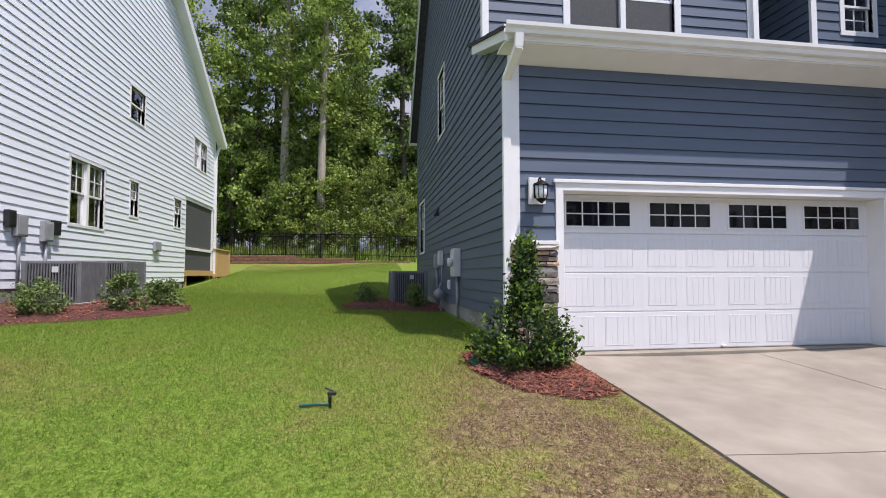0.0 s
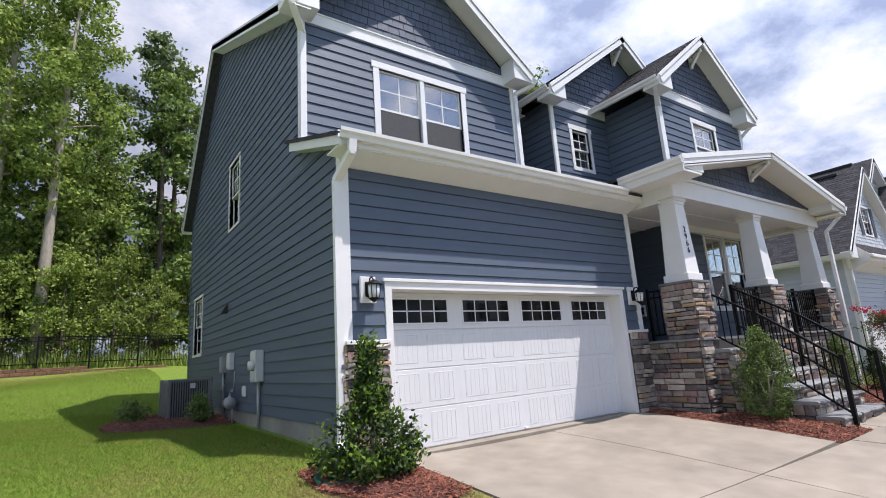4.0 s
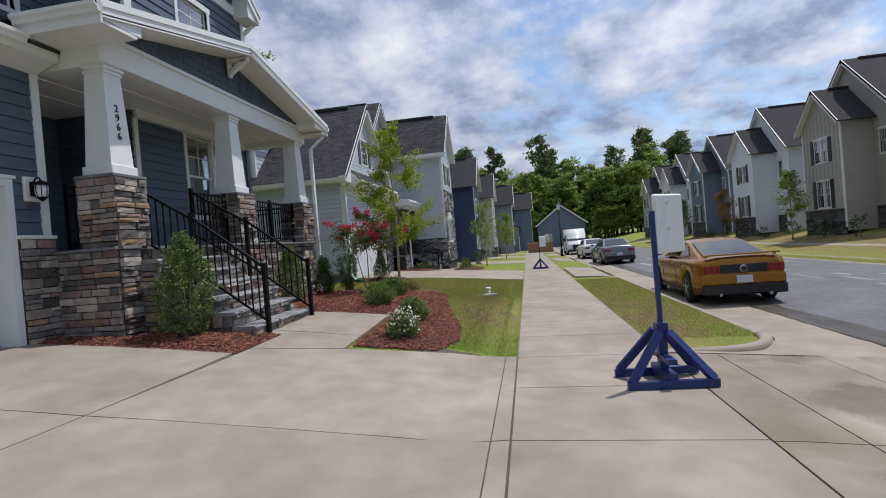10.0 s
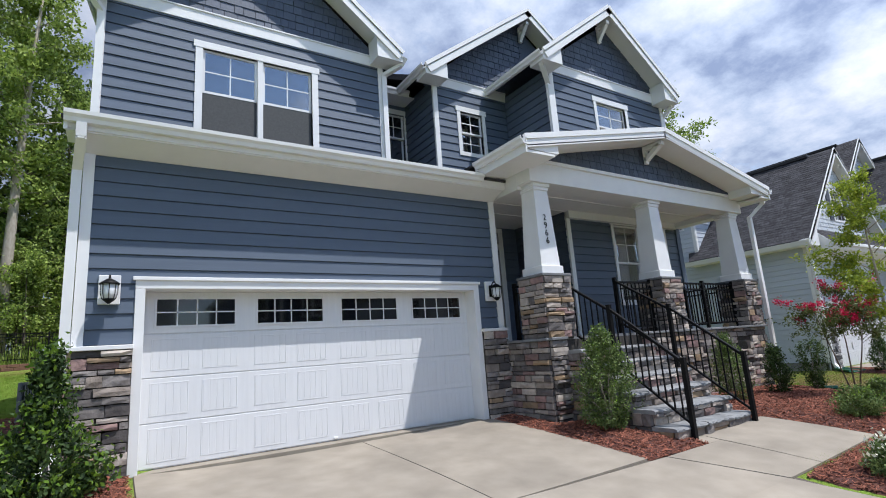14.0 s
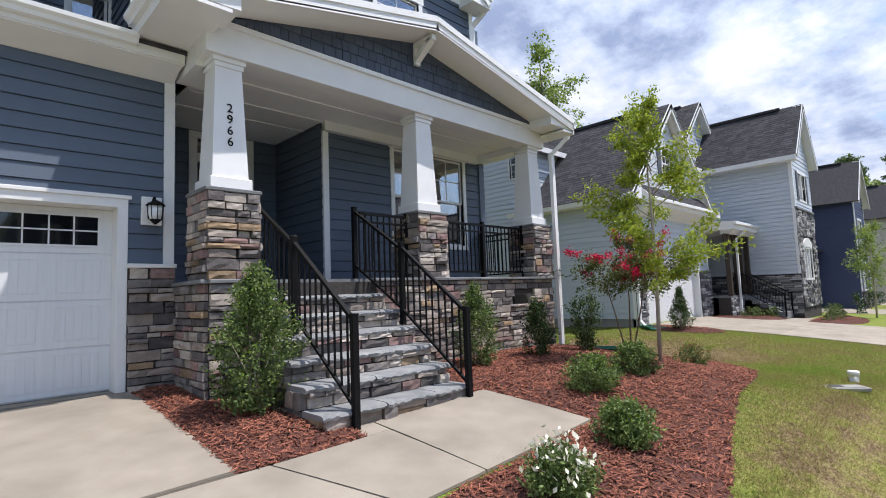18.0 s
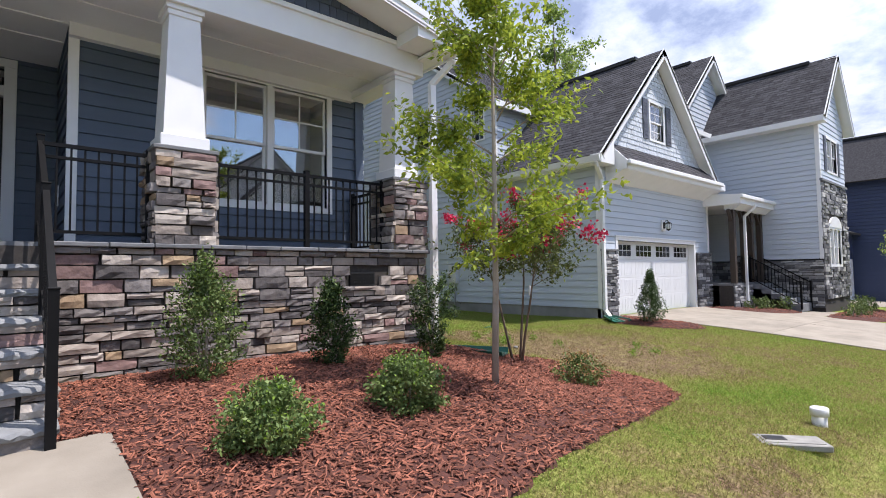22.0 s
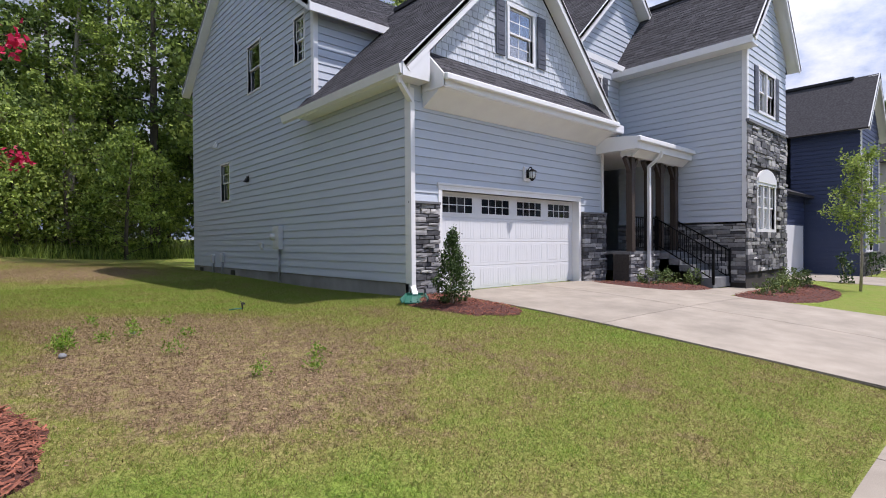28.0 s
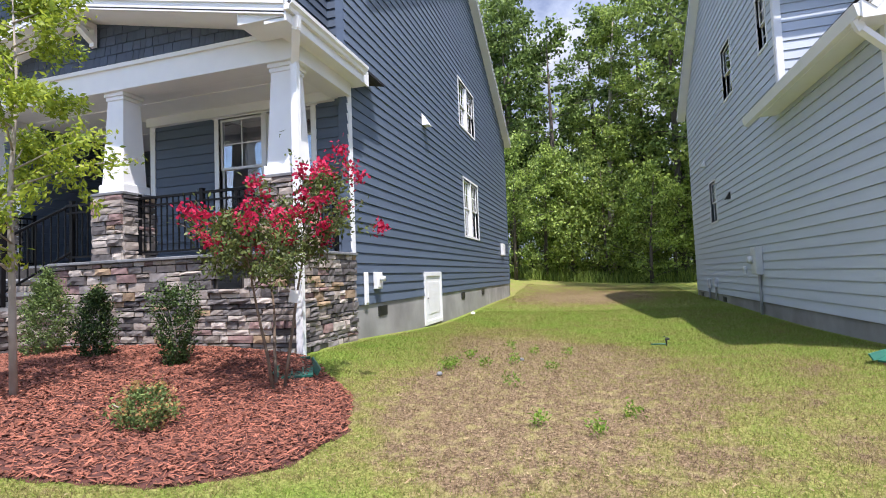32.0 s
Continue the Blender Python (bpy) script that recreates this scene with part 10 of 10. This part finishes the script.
def car_shell(L, W, hood_z, deck_z, wheels, r):
    """A lofted lower body: crowned bonnet and deck, rounded shoulders, tucked sills, cut-out wheel arches."""
    bm = bmesh.new()
    n = 96
    rows = []
    for i in range(n + 1):
        u = -0.5 + i / n
        x = u * L
        e = abs(u) / 0.5
        w = W / 2 * (1 - 0.16 * max(0.0, (e - 0.78) / 0.22) ** 2)
        top = float(np.interp(u, [-0.5, -0.485, -0.44, -0.36, -0.2, 0.1, 0.2, 0.36, 0.45, 0.485, 0.5], [deck_z - 0.10, deck_z - 0.02, deck_z, deck_z, deck_z - 0.01, hood_z + 0.04, hood_z + 0.03, hood_z - 0.04, hood_z - 0.13, hood_z - 0.22, hood_z - 0.32]))
        sill = float(np.interp(e, [0, 0.8, 0.95, 1], [0.20, 0.22, 0.28, 0.36]))
        for xw in wheels:
            d = abs(x - xw)
            if d < r + 0.055:
                sill = max(sill, r + math.sqrt((r + 0.055) ** 2 - d * d))
        belt = max(top - 0.15, sill + 0.04)
        mid = max(sill + 0.02, 0.55 * sill + 0.45 * belt)
        half = [(0.0, top + 0.025), (0.55 * w, top + 0.015), (0.86 * w, top - 0.03), (0.965 * w, top - 0.085), (w, belt), (0.985 * w, mid), (0.955 * w, sill), (0.80 * w, sill)]
        pts = [(-a, z) for a, z in half[:0:-1]] + half
        rows.append([bm.verts.new((x, a, z)) for a, z in pts])
    for r0, r1 in zip(rows, rows[1:]):
        for k in range(len(r0) - 1):
            bm.faces.new((r0[k], r0[k + 1], r1[k + 1], r1[k]))
    bm.faces.new(rows[0][::-1])
    bm.faces.new(rows[-1])
    return bm


def wheel(t, x, y, sy, r):
    bm = bmesh.new()
    add_tube(bm, [(x, y - 0.11, r), (x, y - 0.085, r), (x, y + 0.085, r), (x, y + 0.11, r)], [r - 0.05, r, r, r - 0.05], 28)
    wh = part("wheel", bm, TYRE, t, "black tyre")
    bm = bmesh.new()
    o = y + sy * 0.112
    add_tube(bm, [(x, o - sy * 0.02, r), (x, o, r)], [0.225, 0.22], 24, False)
    add_tube(bm, [(x, o - sy * 0.02, r), (x, o + sy * 0.012, r)], [0.05, 0.045], 12)
    for k in range(5):
        a = 2 * math.pi * k / 5 + 0.3
        add_beam(bm, (x, o, r), (x + 0.215 * math.cos(a), o, r + 0.215 * math.sin(a)), 0.02, 0.05, (-math.sin(a), 0, math.cos(a)))
    part("rim", bm, RIM, wh, "silver five-spoke alloy rim")


def car(name, label, x, y, yaw, paint, L=4.75, W=1.88, H=1.42, hood_z=0.96, deck_z=1.06, boxy=False, coupe=True):
    t = thing(name, label, "van" if boxy else "car", "parked vehicles", at=(x, y, 0))
    r = 0.345
    wheels = (-0.30 * L, 0.31 * L)

    def panel(nm, pts, m, off, lab="", th=0.012):
        """A thin pane over four corners, set off along its own normal away from the car's middle."""
        q = [Vector(p) for p in pts]
        nn = (q[1] - q[0]).cross(q[3] - q[0]).normalized()
        if nn.dot(q[0] - Vector((0, 0, 0.7))) < 0:
            nn = -nn
        bm = bmesh.new()
        add_poly(bm, [p + nn * off for p in q], nn * th)
        return part(nm, bm, m, t, lab)

    def blend(a, b, c, d, u0, u1, v0, v1):
        f = lambda u, v: Vector(a).lerp(b, u).lerp(Vector(d).lerp(c, u), v)
        return [f(u0, v0), f(u1, v0), f(u1, v1), f(u0, v1)]

    def bit(nm, m, x0, x1, y0, y1, z0, z1, bev=0.01, lab=""):
        bm = bmesh.new()
        add_box(bm, x0, x1, y0, y1, z0, z1, bev)
        return part(nm, bm, m, t, lab)

    if boxy:
        prof = [(-0.5, 0.35, 2.3), (-0.46, 0.32, 2.5), (0.12, 0.30, 2.5), (0.24, 0.30, 1.95), (0.33, 0.30, 1.30), (0.46, 0.32, 1.12), (0.5, 0.4, 0.95)]
        bm = car_body(L, W, prof, None, 0)
        bmesh.ops.recalc_face_normals(bm, faces=bm.faces)
        bmesh.ops.bevel(bm, geom=[e for e in bm.edges if e.calc_length() > 0.5 and len(e.link_faces) == 2 and e.calc_face_angle(0) > 0.5], offset=0.05, segments=2, affect="EDGES")
        part("body", bm, paint, t, "", True)
        bm = bmesh.new(); add_poly(bm, [(0.125 * L, -0.86 * W / 2, 2.42), (0.125 * L, 0.86 * W / 2, 2.42), (0.328 * L, 0.90 * W / 2, 1.34), (0.328 * L, -0.90 * W / 2, 1.34)], (0.02, 0, 0.02)); part("windscreen", bm, CARGLASS, t, "dark windscreen")
        for sy in (-1, 1):
            bit("side_window", CARGLASS, 0.03 * L, 0.22 * L, sy * W / 2 * 0.955 - 0.02, sy * W / 2 * 0.955 + 0.02, 1.30, 1.9)
            bit("headlight", LAMPG, 0.49 * L, 0.503 * L, sy * W * 0.36 - 0.15, sy * W * 0.36 + 0.15, 0.78, 0.98, 0.02)
            bit("mirror", BLACKP, 0.22 * L, 0.25 * L, min(sy * W / 2, sy * (W / 2 + 0.25)), max(sy * W / 2, sy * (W / 2 + 0.25)), 1.35, 1.65, 0.03)
        bit("grille", BLACKP, 0.49 * L, 0.508 * L, -W * 0.24, W * 0.24, 0.55, 0.98, 0.02)
        bit("front_bumper", BLACKP, 0.48 * L, 0.515 * L, -W * 0.47, W * 0.47, 0.30, 0.52, 0.03)
    else:
        part("body", car_shell(L, W, hood_z, deck_z, wheels, r), paint, t, "", True)
        bm = bmesh.new(); add_box(bm, -0.46 * L, 0.46 * L, -W * 0.40, W * 0.40, 0.22, 0.72); part("underbody", bm, BLACKP, t)
        # glasshouse: painted shell with glass let into it
        zb = deck_z - 0.02
        xs = (-0.40, -0.14, -0.03, 0.06, 0.215) if coupe else (-0.37, -0.19, -0.05, 0.07, 0.24)
        zs = (zb + 0.0, H - 0.045, H, H - 0.025, hood_z + 0.03)
        wb, wt = W / 2 * 0.87, W / 2 * 0.655
        ws = (W / 2 * 0.80, wt, wt * 1.01, wt, W / 2 * 0.86)
        bm = bmesh.new()
        rows = [[bm.verts.new((px * L, s * w_, pz + dz)) for s, dz in ((-1, 0.0), (-0.5, 0.022), (0.5, 0.022), (1, 0.0))] for px, pz, w_ in zip(xs, zs, ws)]
        for r0, r1 in zip(rows, rows[1:]):
            for k in range(3):
                bm.faces.new((r0[k], r0[k + 1], r1[k + 1], r1[k]))
        for k in (0, 3):
            sy = -1 if k == 0 else 1
            lo = [bm.verts.new((px * L, sy * wb, zb - 0.02)) for px in (xs[1], xs[2], xs[3])]
            bm.faces.new((rows[0][k], rows[1][k], lo[0]))
            bm.faces.new((rows[1][k], rows[2][k], lo[1], lo[0]))
            bm.faces.new((rows[2][k], rows[3][k], lo[2], lo[1]))
            bm.faces.new((rows[3][k], rows[4][k], lo[2]))
        part("roof", bm, paint, t)
        P3 = lambda i, s: Vector((xs[i] * L, s * ws[i], zs[i] + 0.02))
        panel("rear_window", blend(P3(0, -1), P3(0, 1), P3(1, 1), P3(1, -1), 0.07, 0.93, 0.08, 0.93), CARGLASS, 0.004, "dark sloping rear window")
        panel("windscreen", blend(P3(4, -1), P3(4, 1), P3(3, 1), P3(3, -1), 0.05, 0.95, 0.05, 0.95), CARGLASS, 0.004, "dark windscreen")
        for sy in (-1, 1):
            lo = [Vector((px * L, sy * wb, zb - 0.02)) for px in (xs[1], xs[2], xs[3])]
            hi = [Vector((xs[i] * L, sy * ws[i], zs[i])) for i in (1, 2, 3)]
            a, b, c, d = lo[0], lo[2] + Vector((0.10 * L, 0, 0)), hi[2], hi[0]
            panel("side_window", blend(a, b, c, d, 0.16 if coupe else 0.06, 0.97, 0.12, 0.90), CARGLASS, 0.006, "dark door window")
            q0 = Vector((xs[0] * L, sy * ws[0], zs[0])).lerp(a, 0.45)
            panel("quarter_window", [q0.lerp(hi[0], 0.12), a.lerp(d, 0.12).lerp(q0, 0.05), d.lerp(a, 0.14), d.lerp(q0, 0.22)], CARGLASS, 0.006, "dark quarter window")
            bit("mirror", paint, 0.15 * L, 0.185 * L, min(sy * W * 0.49, sy * (W / 2 + 0.15)), max(sy * W * 0.49, sy * (W / 2 + 0.15)), zb + 0.0, zb + 0.13, 0.03)
            bit("door_handle", paint, -0.09 * L, -0.045 * L, sy * W * 0.496 - 0.012, sy * W * 0.496 + 0.012, deck_z - 0.20, deck_z - 0.165, 0.006)
            for xd in (-0.115 * L, 0.155 * L):
                bit("door_seam", BLACKP, xd - 0.004, xd + 0.004, sy * W * 0.4965 - 0.004, sy * W * 0.4965 + 0.004, 0.36, deck_z - 0.16, 0)
            bit("rocker_trim", BLACKP, -0.20 * L, 0.21 * L, sy * W * 0.476 - 0.012, sy * W * 0.476 + 0.012, 0.20, 0.27, 0.006)
            if coupe:
                for k in range(3):
                    yc = sy * (W / 2 - 0.30) + sy * (k - 1) * 0.115
                    bit("tail_light", REDL, -0.5 * L - 0.014, -0.5 * L + 0.03, yc - 0.05, yc + 0.05, deck_z - 0.34, deck_z - 0.17, 0.010, "red tail lamp")
            else:
                yc = sy * (W / 2 - 0.30)
                bit("tail_light", REDL, -0.5 * L - 0.014, -0.5 * L + 0.03, yc - 0.17, yc + 0.17, deck_z - 0.30, deck_z - 0.18, 0.014, "red tail lamp")
            bit("headlight", LAMPG, 0.475 * L, 0.495 * L, sy * W * 0.33 - 0.15, sy * W * 0.33 + 0.15, hood_z - 0.34, hood_z - 0.22, 0.02)
        if coupe:
            bm = bmesh.new(); add_beam(bm, (-0.478 * L, -W * 0.40, deck_z + 0.055), (-0.478 * L, W * 0.40, deck_z + 0.055), 0.15, 0.03); add_box(bm, -0.47 * L, -0.455 * L, -W * 0.38, -W * 0.36, deck_z, deck_z + 0.05); add_box(bm, -0.47 * L, -0.455 * L, W * 0.36, W * 0.38, deck_z, deck_z + 0.05); part("spoiler", bm, paint, t)
            bit("rear_panel", BLACKP, -0.5 * L - 0.008, -0.5 * L + 0.02, -W * 0.25, W * 0.25, deck_z - 0.35, deck_z - 0.16, 0.006, "black rear panel")
            bm = bmesh.new(); add_tube(bm, [(-0.5 * L - 0.005, 0, deck_z - 0.255), (-0.5 * L - 0.022, 0, deck_z - 0.255)], 0.085, 18); part("badge", bm, RIM, t, "round chrome badge", True)
            bm = bmesh.new(); add_tube(bm, [(-0.5 * L - 0.02, 0, deck_z - 0.255), (-0.5 * L - 0.026, 0, deck_z - 0.255)], 0.055, 18); part("badge_centre", bm, BLACKP, t, "black badge centre")
        bit("bumper_cover", paint, -0.5 * L - 0.03, -0.5 * L + 0.06, -W * 0.44, W * 0.44, 0.46, deck_z - 0.37, 0.03)
        bit("rear_bumper", BLACKP, -0.5 * L - 0.035, -0.5 * L + 0.08, -W * 0.45, W * 0.45, 0.24, 0.47, 0.03, "black lower bumper")
        bit("number_plate", PLATE, -0.5 * L - 0.042, -0.5 * L - 0.02, -0.16, 0.16, 0.50, 0.66, 0.004, "pale number plate")
        for sy in (-1, 1):
            bm = bmesh.new(); add_tube(bm, [(-0.47 * L, sy * 0.5, 0.25), (-0.5 * L - 0.05, sy * 0.5, 0.25)], 0.035, 10); part("tailpipe", bm, RIM, t)
    for xw in wheels:
        for sy in (-1, 1):
            wheel(t, xw, sy * (W / 2 - 0.115), sy, r)
    t.matrix_basis = pose(x, y, gz(x, y) + 0.03, 0, 0, yaw)
    return t


GOLD = mat("gold_car_paint", (0.36, 0.16, 0.018), (0.33, 0.145, 0.016), 0.22, metal=0.45, bump=0.0)
SILVER = mat("grey_car_paint", (0.22, 0.23, 0.25), (0.20, 0.21, 0.23), 0.25, metal=0.5, bump=0.0)
WHITEC = mat("white_car_paint", (0.78, 0.79, 0.80), None, 0.25, bump=0.0)
car("coupe_car", "gold two-door coupe parked at the kerb", 14.5, -11.32, -1, GOLD)
car("sedan_car", "grey four-door sedan parked at the kerb", 32.6, -11.75, 2, SILVER, L=4.6, H=1.45, coupe=False)
car("delivery_van", "white delivery van parked down the street", 53.5, -11.5, 180, WHITEC, L=5.5, W=2.05, H=2.5, boxy=True)
car("sedan_car", "pale sedan parked beyond the van", 42.0, -11.7, 2, WHITEC, L=4.6, H=1.45, coupe=False)


def street_lamp(x, y):
    t = thing("street_lamp", "black street lamp post with lantern head", "street lamp", "street lamps", at=(x, y, gz(x, y)))
    bm = bmesh.new(); add_tube(bm, [(0, 0, -0.1), (0, 0, 0.6), (0, 0, 0.7), (0, 0, 4.2)], [0.13, 0.12, 0.07, 0.05], 12); part("pole", bm, METAL, t, "", True)
    bm = bmesh.new(); add_tube(bm, [(0, 0, 4.2), (0, 0, 4.3), (0, 0, 4.75)], [0.06, 0.12, 0.19], 8); part("lantern", bm, LAMPG, t, "frosted lantern glass")
    bm = bmesh.new(); add_tube(bm, [(0, 0, 4.75), (0, 0, 4.82), (0, 0, 5.0)], [0.26, 0.2, 0.02], 8); part("cap", bm, METAL, t)
    return t


street_lamp(47.5, -9.75)
crate = thing("timber_crate", "brown timber crate standing by the pavement", "crate", at=(64.0, -8.3, gz(64, -8.3)))
WOODB = mat("weathered_brown_board", (0.33, 0.19, 0.085), (0.25, 0.14, 0.06), 0.8, scale=5, stretch=(3, 3, 3), bump=0.2)
for k in range(5):
    bm = bmesh.new(); add_box(bm, -0.9, 0.9, -1.5, 1.5, 0.02 + k * 0.24, 0.24 + k * 0.24, 0.01); part("board", bm, WOODB, crate)
ys = thing("yard_sign", "small blue yard sign with white print bars", "sign", at=(17.8, -20.2, gz(17.8, -20.2)))
bm = bmesh.new(); add_box(bm, -0.3, 0.3, -0.01, 0.01, 0.25, 0.75, 0.004); part("board", bm, BLUEP, ys)
for k, w in enumerate((0.2, 0.24, 0.14)):
    bm = bmesh.new(); add_box(bm, -w, w, 0.01, 0.014, 0.62 - k * 0.13, 0.66 - k * 0.13); part("print_bar", bm, WHITE, ys)
for sx in (-0.2, 0.2):
    bm = bmesh.new(); add_tube(bm, [(sx, 0, -0.1), (sx, 0, 0.3)], 0.006, 6); part("wire_leg", bm, GREYM, ys)
ys.matrix_basis = pose(17.8, -20.2, gz(17.8, -20.2) + 0.02, 0, 0, 60)
# dried marks on the road
for i in range(26):
    x, y = 6 + fs_rng.random() * 30, -12.2 - fs_rng.random() * 5.5
    lx, ly = fs_rng.uniform(0.2, 1.6), fs_rng.uniform(0.05, 0.16)
    pts = [(x + lx * math.cos(a) * fs_rng.uniform(0.8, 1.2), y + ly * math.sin(a) * fs_rng.uniform(0.8, 1.2)) for a in np.linspace(0, 2 * math.pi, 14)[:-1]]
    mesh_ob("road_mark", [(a, b, gz(a, b) + 0.0165) for a, b in pts], [tuple(range(len(pts)))], ASPH_W, road)
